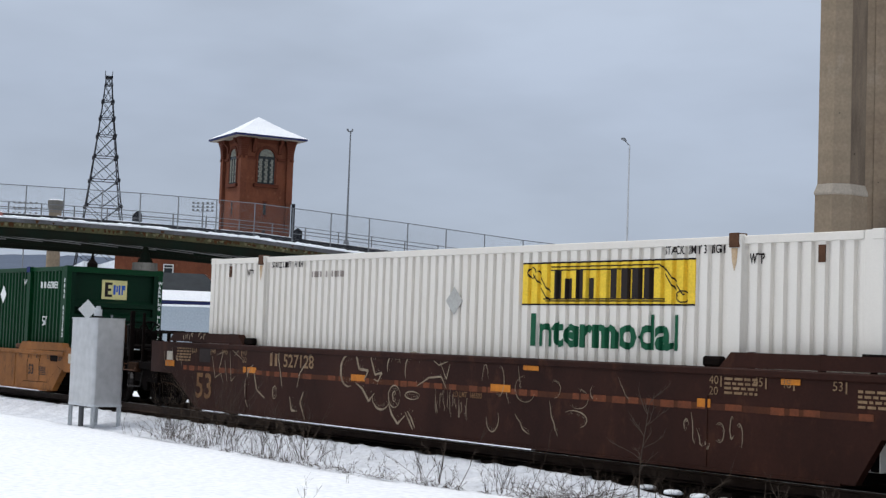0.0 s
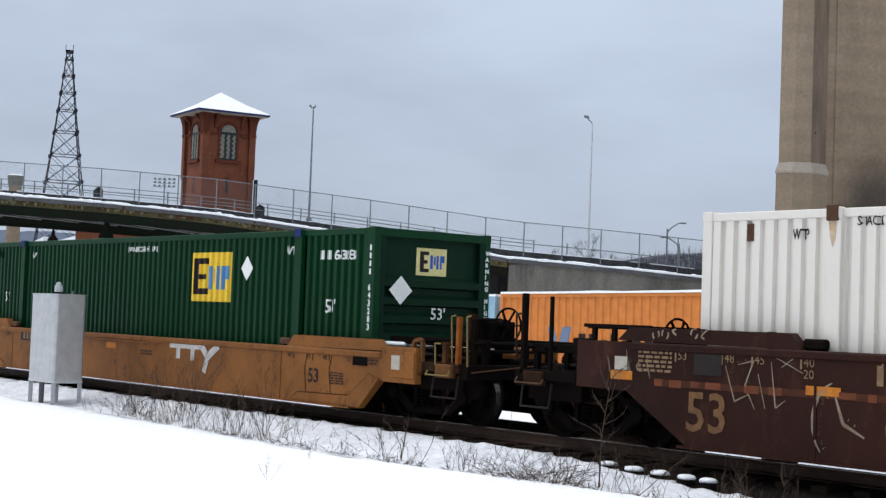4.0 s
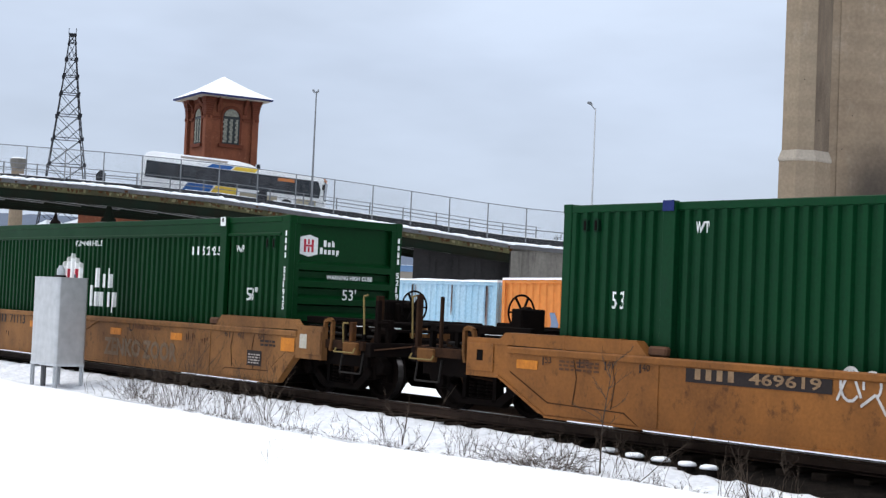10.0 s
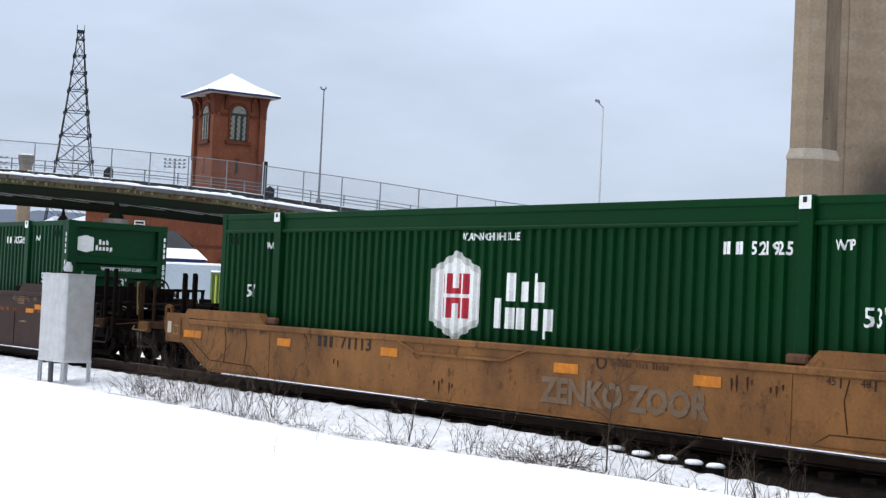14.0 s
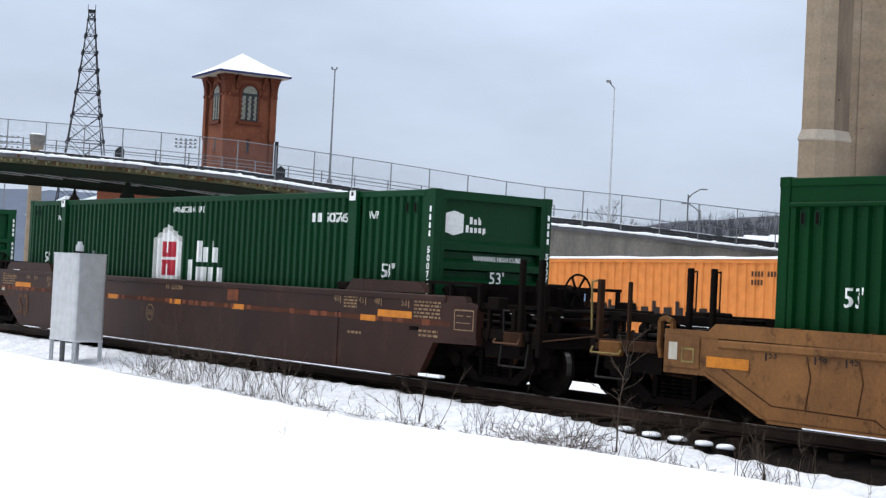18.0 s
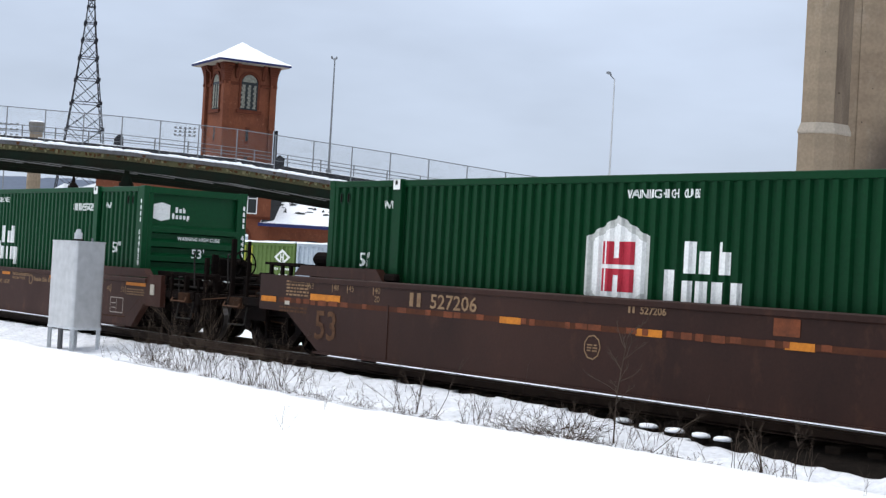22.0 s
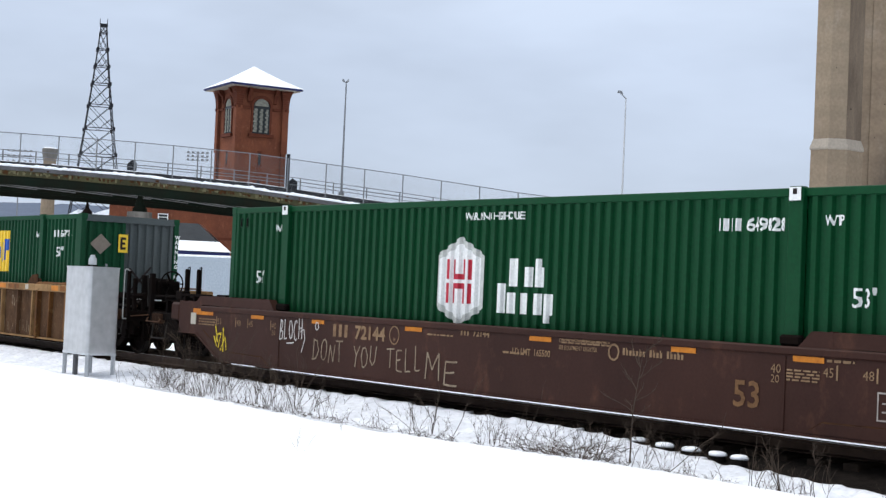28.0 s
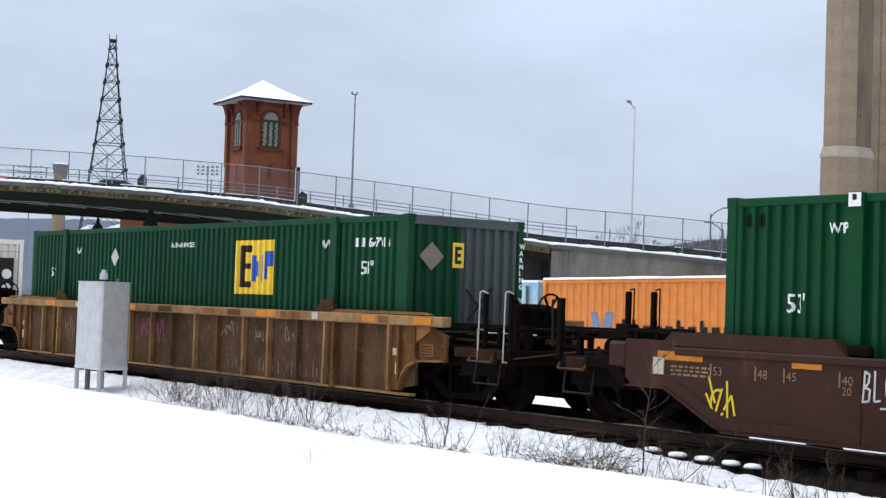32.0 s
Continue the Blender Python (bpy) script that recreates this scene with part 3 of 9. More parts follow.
def make_overpass():
    b = thing("overpass", "sloping steel road overpass with rusty green girders and snow on its ledge", "bridge", BR, kind="structure")
    xs_all = [-260, -150, -90, -70, -53, -42, -30.6, -27, -23, -19, -15.6, -10, -5.3, 0, 4.9, 9, 12.9, 18.2, 26, 35, 50, 66, 85, 105, 400]
    xs = [x for x in xs_all if x <= 5]
    # deck slab, kerb ledge and its snow, all along
    part("deck", sweep(xs_all, [(1.3, -0.45), (1.3, -0.06), (9.7, -0.06), (9.7, -0.45)], 0.0, lane_z), ROAD_DARK, b)
    part("kerb", sweep(xs_all, [(0.9, -1.0), (0.9, 0.46), (1.3, 0.46), (1.3, -1.0)], 0.0, road_z), ROAD_DARK, b, "dark parapet kerb")
    part("far_kerb", sweep(xs_all, [(9.6, -0.06), (9.6, 0.42), (10.0, 0.42), (10.0, -0.06)], 0.0, road_z), ROAD_DARK, b)
    part("ledge", sweep(xs_all, [(-0.12, -0.30), (-0.12, -0.02), (0.9, -0.02), (0.9, -0.30)]), LEDGE_GREY, b, "grey concrete ledge")
    # one ragged band of snow, thin where it has slid off
    g = Geo()
    xs_snow = [-100 + i * 0.22 for i in range(760)]
    vs = []
    for x in xs_snow:
        h = 0.16 + 0.10 * noise.noise((x * 0.55, 0, 1)) + 0.11 * noise.noise((x * 3.1, 0, 2))
        h = max(h, 0.05)
        lip = -0.13 - 0.05 * max(0.0, noise.noise((x * 1.3, 0, 7)))
        drop = -0.03 - 0.06 * max(0.0, noise.noise((x * 0.9, 0, 5)))
        for y, z in ((lip + 0.02, drop), (lip, h * 0.55), (0.05, h * 0.95), (0.5, h), (0.87, h * 0.8), (0.88, -0.01)):
            vs.append((x, y, deck_z(x) + z))
    g.add(vs, [(i * 6 + j, (i + 1) * 6 + j, (i + 1) * 6 + j + 1, i * 6 + j + 1) for i in range(len(xs_snow) - 1) for j in range(5)])
    tagged(part("ledge_snow", g, SNOW, b, "snow lying along the ledge"), kind="stuff")
    g = Geo()
    rnd = random.Random(3)
    x = -95.0
    while x < 40:
        w = rnd.uniform(0.5, 3.2)
        h = rnd.uniform(0.03, 0.08)
        x1 = x + w
        g.add([(x, 0.88, road_z(x) + 0.45), (x1, 0.88, road_z(x1) + 0.45), (x1, 0.89, road_z(x1) + 0.46 + h * 0.4), (x, 0.89, road_z(x) + 0.46 + h), (x, 1.31, road_z(x) + 0.46 + h), (x1, 1.31, road_z(x1) + 0.46 + h * 0.4)],
              [(0, 1, 2, 3), (3, 2, 5, 4)])
        x = x1 + rnd.uniform(0.0, 1.2)
    tagged(part("kerb_snow", g, SNOW, b, "thin broken snow on the kerb"), kind="stuff")
    # near girder with flanges and stiffeners, cross beams, far girder
    part("girder", sweep(xs, [(0.1, -1.25), (0.1, -0.30), (0.2, -0.30), (0.2, -1.25)]), BRIDGE_GREEN, b)
    part("fascia", sweep(xs, [(-0.06, -0.68), (-0.06, -0.30), (0.1, -0.30), (0.1, -0.68)]), BRIDGE_EDGE, b, "rust-streaked concrete fascia")
    rnd = random.Random(17)
    for name, paint, count, z0, z1 in (("rust_stain", FASCIA_RUST, 240, -0.66, -0.30), ("pale_stain", FASCIA_PALE, 150, -0.62, -0.32), ("ledge_stain", FASCIA_RUST, 10, -0.28, -0.06)):
        g = Geo()
        for _ in range(count):
            x, w, h = rnd.uniform(-60, 5), rnd.uniform(0.05, 0.28), rnd.uniform(0.06, 0.24)
            zt = min(z1, z1 - rnd.uniform(0.0, 0.12))
            zb = max(z0, zt - h)
            y = -0.064 if z0 < -0.3 else -0.124
            g.add([(x, y - rnd.uniform(0, 0.004), deck_z(x) + zt), (x + w, y - 0.002, deck_z(x + w) + zt), (x + w * rnd.uniform(0.6, 0.95), y - 0.002, deck_z(x + w) + zb), (x + w * rnd.uniform(0.05, 0.4), y - rnd.uniform(0, 0.004), deck_z(x) + zb)], [(0, 1, 2, 3)])
        tagged(part(name, g, paint, b, "stain on the fascia"), kind="stuff")
    part("bottom_flange", sweep(xs, [(-0.05, -1.31), (-0.05, -1.25), (0.4, -1.25), (0.4, -1.31)]), BRIDGE_GREEN, b)
    part("far_girder", sweep(xs, [(10.5, -1.7), (10.5, -0.30), (10.7, -0.30), (10.7, -1.7)]), BRIDGE_GREEN, b)
    for y in (3.6, 7.0):
        part("inner_girder", sweep(xs, [(y, -1.5), (y, -0.30), (y + 0.15, -0.30), (y + 0.15, -1.5)]), BRIDGE_GREEN, b)
    x = -100
    while x < 4:
        z = deck_z(x)
        part("cross_beam", Geo().box(x - 0.15, x + 0.15, 0.15, 10.6, z - 1.2, z - 0.35), BRIDGE_GREEN, b)
        part("brace", Geo().beam((x, 0.2, z - 1.22), (x + 5.4, 3.6, deck_z(x + 5.4) - 1.35), 0.07), BRACE_GREY, b, "grey diagonal brace")
        part("brace", Geo().beam((x + 2.7, 0.2, deck_z(x + 2.7) - 1.22), (x + 8.1, 3.6, deck_z(x + 8.1) - 1.35), 0.06), BRACE_GREY, b, "grey diagonal brace")
        x += 5.5
    # columns under it
    for x in (-70, -46.0):
        for y in (1.4, 9.2):
            z = deck_z(x) - 1.3
            col = part("column", Geo().cyl((x, y, -0.4), (x, y, z - 0.6), 0.55, 18), CONCRETE, b, smooth=False)
            part("column_head", Geo().box(x - 0.8, x + 0.8, y - 0.9, y + 0.9, z - 0.6, z), CONCRETE_GREY, col)
    xc = -587 / 2621 * 104.4
    col = part("round_column", Geo().cyl((xc, 1.4, -0.4), (xc, 1.4, 6.45), 0.88, 20), CONCRETE_GREY, b, "round grey concrete column")
    part("column_band", Geo().cyl((xc, 1.4, 5.95), (xc, 1.4, 6.1), 0.91, 20), CONCRETE_GREY, col)
    part("bearing", Geo().cyl((xc, 1.4, 6.45), (xc, 1.4, 6.75), 0.55, 12, 0.5).cyl((xc, 1.4, 6.75), (xc, 1.4, deck_z(xc) - 1.25), 0.42, 12, 0.16), BRIDGE_GREEN, col, "tapered green steel bearing")
    # solid ramp of concrete
    g = Geo()
    xr = [5.0, 12.9, 18.2, 35, 66, 105]
    vs = [(x, y, z) for x in xr for y, z in ((0.15, -0.6), (0.15, deck_z(x) - 0.30), (10.8, deck_z(x) - 0.30), (10.8, -0.6))]
    fs = [(i * 4 + j, i * 4 + (j + 1) % 4, (i + 1) * 4 + (j + 1) % 4, (i + 1) * 4 + j) for i in range(5) for j in range(4)] + [(0, 1, 2, 3), (20, 21, 22, 23)]
    part("ramp_wall", g.add(vs, fs), CONCRETE_GREY, b, "water-stained grey concrete retaining wall")
    # the wall's dark colour stands in for the shade beneath the deck
    ab = part("abutment", Geo().prism([(-1.8, -0.5), (5.0, -0.5), (5.0, deck_z(5) - 0.3), (-1.8, deck_z(-1.8) - 0.9)], 1.3, 10.8), SHADE_WALL, b, "abutment wall painted dark for the shade under the overpass")
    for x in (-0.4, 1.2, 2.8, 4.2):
        part("pilaster", Geo().box(x - 0.18, x + 0.18, 1.18, 1.32, -0.5, deck_z(x) - 1.1), SHADE_WALL, ab)
    part("end_column", Geo().box(5.0, 5.75, -0.05, 0.14, -0.5, deck_z(5.4) - 0.45), CONCRETE_GREY, b, "grey concrete pilaster")


make_overpass()


def fence_h(x):
    return float(np.interp(x, [-30, -5], [2.33, 2.58]))


def make_fence():
    f = thing("bridge_fence", "tall chain-link fence of grey steel posts along the overpass", "fence", BR)
    step, posts = 2.69, []
    post = part("fence_post", Geo().cyl((0, 0, -0.3), (0, 0, 2.36), 0.042, 6), FENCE, f, at=pose(-98.93, 0.05, deck_z(-98.93)))
    x = -98.93 + step
    while x < 60:
        same_mesh("fence_post", post, pose(x, 0.05, deck_z(x) + fence_h(x) - 2.33), f)
        posts.append(x)
        x += step
    for x in posts[:-1]:
        g = Geo().beam((x, 0.05, deck_z(x) + fence_h(x)), (x + step, 0.05, deck_z(x + step) + fence_h(x + step)), 0.055)
        part("top_rail", g, FENCE, f)
    # wire mesh, woven of slanting wires
    g = Geo()
    x = -70.0
    while x < 40:
        for s in (-1, 1):
            a, b2 = (x, 0.05, deck_z(x) + 0.05), (x + s * 2.28, 0.05, deck_z(x + s * 2.28) + fence_h(x + s * 2.28))
            d = 0.0035
            g.add([(a[0] - d, a[1], a[2]), (a[0] + d, a[1], a[2]), (b2[0] + d, b2[1], b2[2]), (b2[0] - d, b2[1], b2[2])], [(0, 1, 2, 3)])
        x += 0.13
    tagged(part("wire_mesh", g, FENCE, f, "fine steel wire mesh"), kind="stuff")
    r = thing("bridge_railing", "low grey two-rail railing behind the fence on the overpass", "railing", BR)
    for z in (0.75, 1.25):
        part("rail", sweep(list(np.arange(-100, 9, 3.05)), [(1.0, z), (1.0, z + 0.045), (1.045, z + 0.045), (1.045, z)], 0.0, road_z), FENCE, r)
    post = part("post", Geo().box(-0.04, 0.04, 1.0, 1.08, 0.4, 1.32), FENCE, r, at=pose(-99, 0, deck_z(-99)))
    for i in range(1, 48):
        x = -99 + i * 2.35
        if x < 10:
            same_mesh("post", post, pose(x, 0, road_z(x)), r)
    fr = thing("far_fence", "low grey railing along the far side of the overpass", "railing", BR)
    for z in (0.85, 1.5):
        part("rail", sweep(list(np.arange(-100, 60, 3.05)), [(9.7, z), (9.7, z + 0.06), (9.76, z + 0.06), (9.76, z)], 0.0, road_z), FENCE, fr)


make_fence()


# ---------------------------------------------------------------- tower, pylon, pier
def place(px, depth):
    """A ground point by its offset across the view and its depth along the view."""
    a = radians(51.0)
    r, d = (math.cos(a), math.sin(a)), (-math.sin(a), math.cos(a))
    u = px / 2621.0 * depth
    return (u * r[0] + depth * d[0], u * r[1] + depth * d[1])


def make_tower():
    cx, cy = place(-395.5, 163.3)  # far behind the overpass
    t = thing("brick_tower", "red brick tower with arched windows and a snow-covered hipped roof", "tower", pose(cx, cy, 2.15, 0, 0, 51 + 30.8))
    h, w = 20.9, 2.72
    body = part("body", Geo().box(-w, w, -w, w, -3, h), BRICK, t)
    for sx in (-1, 1):
        for sy in (-1, 1):
            part("corner_pilaster", Geo().box(sx * w - 0.36, sx * w + 0.36, sy * w - 0.36, sy * w + 0.36, 14.0, h).box(sx * w - 0.28, sx * w + 0.28, sy * w - 0.28, sy * w + 0.28, -3, 14.0), BRICK, body)
            for k in range(9):
                q = k / 8
                o = 0.38 + 0.30 * q ** 2.2
                part("corbel", Geo().box(sx * w - o, sx * w + o, sy * w - o, sy * w + o, 18.9 + 0.235 * k, 18.9 + 0.235 * k + 0.2), BRICK_TRIM, body)
    part("frieze", Geo().box(-w - 0.12, w + 0.12, -w - 0.12, w + 0.12, h - 0.42, h), BRICK_TRIM, t)
    for rot in range(4):
        m = pose(0, 0, 0, 0, 0, 90 * rot)
        win = part("window", Geo().prism([(-1.02, 16.0), (1.02, 16.0), (1.02, 18.8)] + [(1.02 * math.cos(a), 18.8 + 1.02 * math.sin(a)) for a in np.linspace(0.2, math.pi - 0.2, 9)] + [(-1.02, 18.8)], -w - 0.02, -w + 0.1), GLASS_DARK, t, at=m)
        turn = np.linspace(0, math.pi, 13)
        arch = Geo().prism([(1.3 * math.cos(a), 18.9 + 1.3 * math.sin(a)) for a in turn] + [(1.0 * math.cos(a), 18.9 + 1.0 * math.sin(a)) for a in turn[::-1]], -w - 0.16, -w + 0.05)
        part("arch", arch, BRICK_TRIM, win)
        part("sill", Geo().box(-1.45, 1.45, -w - 0.3, -w + 0.05, 15.6, 15.95), BRICK_TRIM, win)
        for x0, x1 in ((-1.2, -0.97), (0.97, 1.2)):
            part("jamb", Geo().box(x0, x1, -w - 0.1, -w + 0.05, 16.1, 18.9), BRICK_TRIM, win)
        for x, k in ((-0.68, 0.20), (0.0, 0.17), (0.66, 0.15)):
            tr = Geo()
            for i, z in enumerate(np.arange(16.15, 18.5, 0.26)):
                o = 0.05 if i % 2 else -0.05
                tr.box(x - k + o, x + k + o * 0.5, -w - 0.05, -w - 0.02, z, z + 0.235)
            tagged(part("tracery", tr, LACE, win, "pale leaded tracery"), kind="stuff")
        part("fanlight", Geo().prism([(0.84 * math.cos(a), 18.98 + 0.84 * math.sin(a)) for a in np.linspace(0.05, math.pi - 0.05, 10)], -w - 0.06, -w - 0.02), LACE, win, "pale fanlight")
        part("frame", Geo().box(-0.95, 0.95, -w - 0.07, -w - 0.02, 18.72, 18.9).box(-0.38, -0.28, -w - 0.07, -w - 0.02, 16.0, 18.8).box(0.3, 0.4, -w - 0.07, -w - 0.02, 16.0, 18.8).box(0.86, 1.02, -w - 0.08, -w - 0.02, 16.0, 18.8), GLASS_DARK, win)
        for x0, x1 in ((-w - 0.5, -1.3), (1.3, w + 0.5)):
            part("string_course", Geo().box(x0, x1, -w - 0.2, -w + 0.05, 18.62, 18.9), BRICK_TRIM, t, at=m)
        for x in (-1.55, 1.55):
            part("bracket", Geo().prism([(-w - 0.75, h), (-w - 0.7, h - 0.35), (-w - 0.25, h - 0.75), (-w - 0.16, h - 1.5), (-w + 0.05, h - 1.6), (-w + 0.05, h)], x - 0.17, x + 0.17, "x"), BRICK_TRIM, t, at=m)
        slit = part("slit_window", Geo().box(-0.16, 0.16, -w - 0.03, -w + 0.05, 12.6, 13.9), GLASS_DARK, t, at=m)
        part("slit_frame", Geo().box(-0.3, 0.3, -w - 0.07, -w - 0.031, 13.9, 14.1).box(-0.3, 0.3, -w - 0.07, -w - 0.031, 12.4, 12.6), BRICK_TRIM, slit)
        part("slit_window", Geo().box(-0.16, 0.16, -w - 0.03, -w + 0.05, 9.7, 10.9), GLASS_DARK, t, at=m)
    e, z0 = 4.2, h + 0.06
    part("eave", Geo().add([(-e, -e, z0), (e, -e, z0), (e, e, z0), (-e, e, z0), (-e, -e, z0 + 0.22), (e, -e, z0 + 0.22), (e, e, z0 + 0.22), (-e, e, z0 + 0.22)], [(0, 1, 2, 3), (4, 5, 6, 7), (0, 1, 5, 4), (1, 2, 6, 5), (2, 3, 7, 6), (3, 0, 4, 7)]), DARK_EAVE, t)
    part("soffit", Geo().box(-e + 0.15, e - 0.15, -e + 0.15, e - 0.15, z0 - 0.07, z0 - 0.002), CONCRETE_PALE, t, "pale boarded soffit")
    ee = e + 0.06
    roof = Geo()
    vs = [(-ee, -ee, z0 + 0.2), (ee, -ee, z0 + 0.2), (ee, ee, z0 + 0.2), (-ee, ee, z0 + 0.2)]
    k = 0.5
    vs += [(-ee * k, -ee * k, z0 + 1.35), (ee * k, -ee * k, z0 + 1.35), (ee * k, ee * k, z0 + 1.35), (-ee * k, ee * k, z0 + 1.35), (0, 0, z0 + 2.75)]
    roof.add(vs, [(0, 1, 5, 4), (1, 2, 6, 5), (2, 3, 7, 6), (3, 0, 4, 7), (4, 5, 8), (5, 6, 8), (6, 7, 8), (7, 4, 8), (3, 2, 1, 0)])
    part("roof", roof, SNOW, t, "hipped roof under smooth snow")
    part("drain_pipe", Geo().box(w + 0.3, w + 0.6, -w - 0.8, -w - 0.45, 0, 14.0), LATTICE, t, "dark pipe")


make_tower()


def make_pylon():
    cx, cy = place(-667.5, 225)
    t = thing("lattice_mast", "dark steel lattice mast, open cross-braced frame", "lattice mast", pose(cx, cy, 0, 0, 0, 51 + 18))
    H, z0 = 40.4, 12.0

    def half(z):
        return 0.42 + 2.45 * max(0.0, (H - z) / (H - 18)) ** 1.15

    levels = [0.0, 5.5, 10.6, 15.7, 20.4, 24.4, 28.0, 31.3, 34.0, 36.6, 39.1, 40.4]
    c = [(-1, -1), (1, -1), (1, 1), (-1, 1)]
    for sx, sy in c:
        q = 0.06
        vs = [(sx * half(a) + dx, sy * half(a) + dy, a) for a in levels for dx, dy in ((-q, -q), (q, -q), (q, q), (-q, q))]
        fs = [(4 * i + j, 4 * i + (j + 1) % 4, 4 * i + 4 + (j + 1) % 4, 4 * i + 4 + j) for i in range(len(levels) - 1) for j in range(4)]
        part("leg", Geo().add(vs, fs), LATTICE, t)
    for a, b in zip(levels[2:], levels[3:]):
        for (x0, y0), (x1, y1) in zip(c, c[1:] + c[:1]):
            g = Geo()
            g.beam((x0 * half(a), y0 * half(a), a), (x1 * half(b), y1 * half(b), b), 0.075)
            g.beam((x1 * half(a), y1 * half(a), a), (x0 * half(b), y0 * half(b), b), 0.075)
            g.beam((x0 * half(b), y0 * half(b), b), (x1 * half(b), y1 * half(b), b), 0.11)
            part("bracing", g, LATTICE, t)
            m, lo = (a + b) / 2, half(a)
            for ex, ey in ((x0, y0), (x1, y1)):
                part("thin_brace", Geo().beam((ex * half(m), ey * half(m), m), ((x0 + x1) / 2 * lo, (y0 + y1) / 2 * lo, a), 0.06), LATTICE, t)
        for kx, ky in c:
            q = 0.21 if b < 38 else 0.13
            part("gusset", Geo().box(kx * half(b) - q, kx * half(b) + q, ky * half(b) - q, ky * half(b) + q, b - q * 1.5, b + q * 1.2), LATTICE, t)
    part("top_plate", Geo().box(-0.55, 0.55, -0.55, 0.55, H - 0.25, H + 0.15), LATTICE, t)
    part("spike", Geo().cyl((0.5, 0.4, H), (0.55, 0.4, H + 1.1), 0.05, 5), LATTICE, t)
    part("spike", Geo().cyl((-0.6, -0.4, H), (-0.6, -0.4, H + 0.9), 0.05, 5), LATTICE, t)


make_pylon()


GRIMY_HOLE = mat("stained_hole", (0.05, 0.04, 0.032), 0.9, spec=0.04)


def make_pier():
    D = 95.0
    cx, cy = place(623, D)
    p = thing("viaduct_pier", "huge weathered tan concrete viaduct pier with a faceted corner buttress", "pier", pose(cx, cy, 0, 0, 0, 51), kind="structure")
    zl = 11.93

    def facets(o):
        """The buttress in plan, grown by o: three faces of half an octagon."""
        return [(0.5 - o, 3.4), (-0.36 - o, 1.7), (-0.63 - o, 0.85 - o * 0.4), (0.15 - o * 0.4, -o), (1.24 + o * 0.4, -o), (2.53 + o * 0.6, 1.05 - o * 0.4), (2.53 + o * 0.6, 3.4)]

    def stack(levels):
        vs = [(x, y, z) for o, z in levels for x, y in facets(o)]
        n = len(levels)
        fs = [(i + 7 * k, (i + 1) % 7 + 7 * k, (i + 1) % 7 + 7 * (k + 1), i + 7 * (k + 1)) for k in range(n - 1) for i in range(7)]
        return Geo().add(vs, fs + [tuple(range(7)), tuple(range(7 * n - 7, 7 * n))])

    part("buttress", stack([(0.0, zl + 0.5), (-0.02, 60.0)]), CONCRETE, p)
    part("buttress_foot", stack([(0.24, -1.0), (0.16, zl)]), CONCRETE, p)
    # paler concrete here: brightness of the upward slope put into colour
    part("ledge", stack([(0.17, zl), (0.24, zl + 0.06), (0.24, zl + 0.16), (0.02, zl + 0.72)]), CONCRETE_PALE, p, "sloping concrete ledge, painted paler as light on its slope")
    part("corner_strip", Geo().box(2.40, 2.98, 0.98, 3.4, -1, 60), CONCRETE_SOOT, p, "narrow upright strip of concrete")
    # right facet darkened by a plate: shade of the turned face, plus stains
    part("stained_face", Geo().prism([(1.26, -0.004), (2.54, 1.044), (2.54, 1.10), (1.30, 0.08)], zl + 0.74, 60.0, "z"), CONCRETE_STREAK, p, "face of the buttress painted darker, shade and streaky stains together")
    part("wall", Geo().box(2.98, 34, 0.92, 3.6, -1, 60), CONCRETE_SOOT, p, "concrete wall with a soot stain")
    for z in (16.2, 20.6, 25.0):
        part("pour_joint", Geo().box(3.0, 34, 0.912, 0.919, z, z + 0.035), CONCRETE, p, "faint joint between two pours")
    for x, y, z in ((1.55, 0.12, 14.6), (0.5, -0.01, 17.2), (3.9, 0.91, 15.1), (3.3, 0.91, 12.9)):
        part("tie_hole", Geo().box(x - 0.035, x + 0.035, y - 0.005, y + 0.4, z - 0.03, z + 0.03), GRIMY_HOLE, p, "dark stained hole")


make_pier()


def lamp_post(px, h, material, arms, up):
    cx, cy = place(px, 104.5)
    m = BR.inverted() @ Vector((cx, cy, 0))
    z = deck_z(m.x) + 0.3
    t = thing("street_lamp", "tall slender grey street lamp on the overpass", "street lamp", pose(cx, cy, z, 0, 0, 51), group="lamps on the overpass")
    part("pole", Geo().cyl((0, 0, 0), (0, 0, h), 0.085, 8, 0.045), material, t)
    part("base", Geo().cyl((0, 0, 0), (0, 0, 0.5), 0.2, 8), material, t)
    for dx in arms:
        a = part("arm", Geo().beam((0, 0, h - 0.1), (dx * 0.4, -0.1, h + up), 0.05), FENCE, t)
        part("lamp_head", Geo().prism([(dx * 0.22, h + up - 0.10), (dx * 0.62, h + up + 0.02), (dx * 0.60, h + up + 0.16), (dx * 0.32, h + up + 0.14)], -0.2, 0.05), FENCE, a, bevel=0.02)
    return t


lamp_post(-230, 8.4, FENCE, (-0.45, 0.3), -0.03)
lamp_post(267, 9.95, PALE_STEEL, (-1,), 0.3)

# ---------------------------------------------------------------- containers
CL, CW, CH = 16.15, 2.59, 2.90      # a 53-foot high-cube container
PITCH = 0.214


BROAD, NARROW = (0.0, 0.36, 0.47, 0.89), (0.0, 0.56, 0.64, 0.92)
RIB = [BROAD]                       # the rib in use: where its flat ends, its groove begins and ends


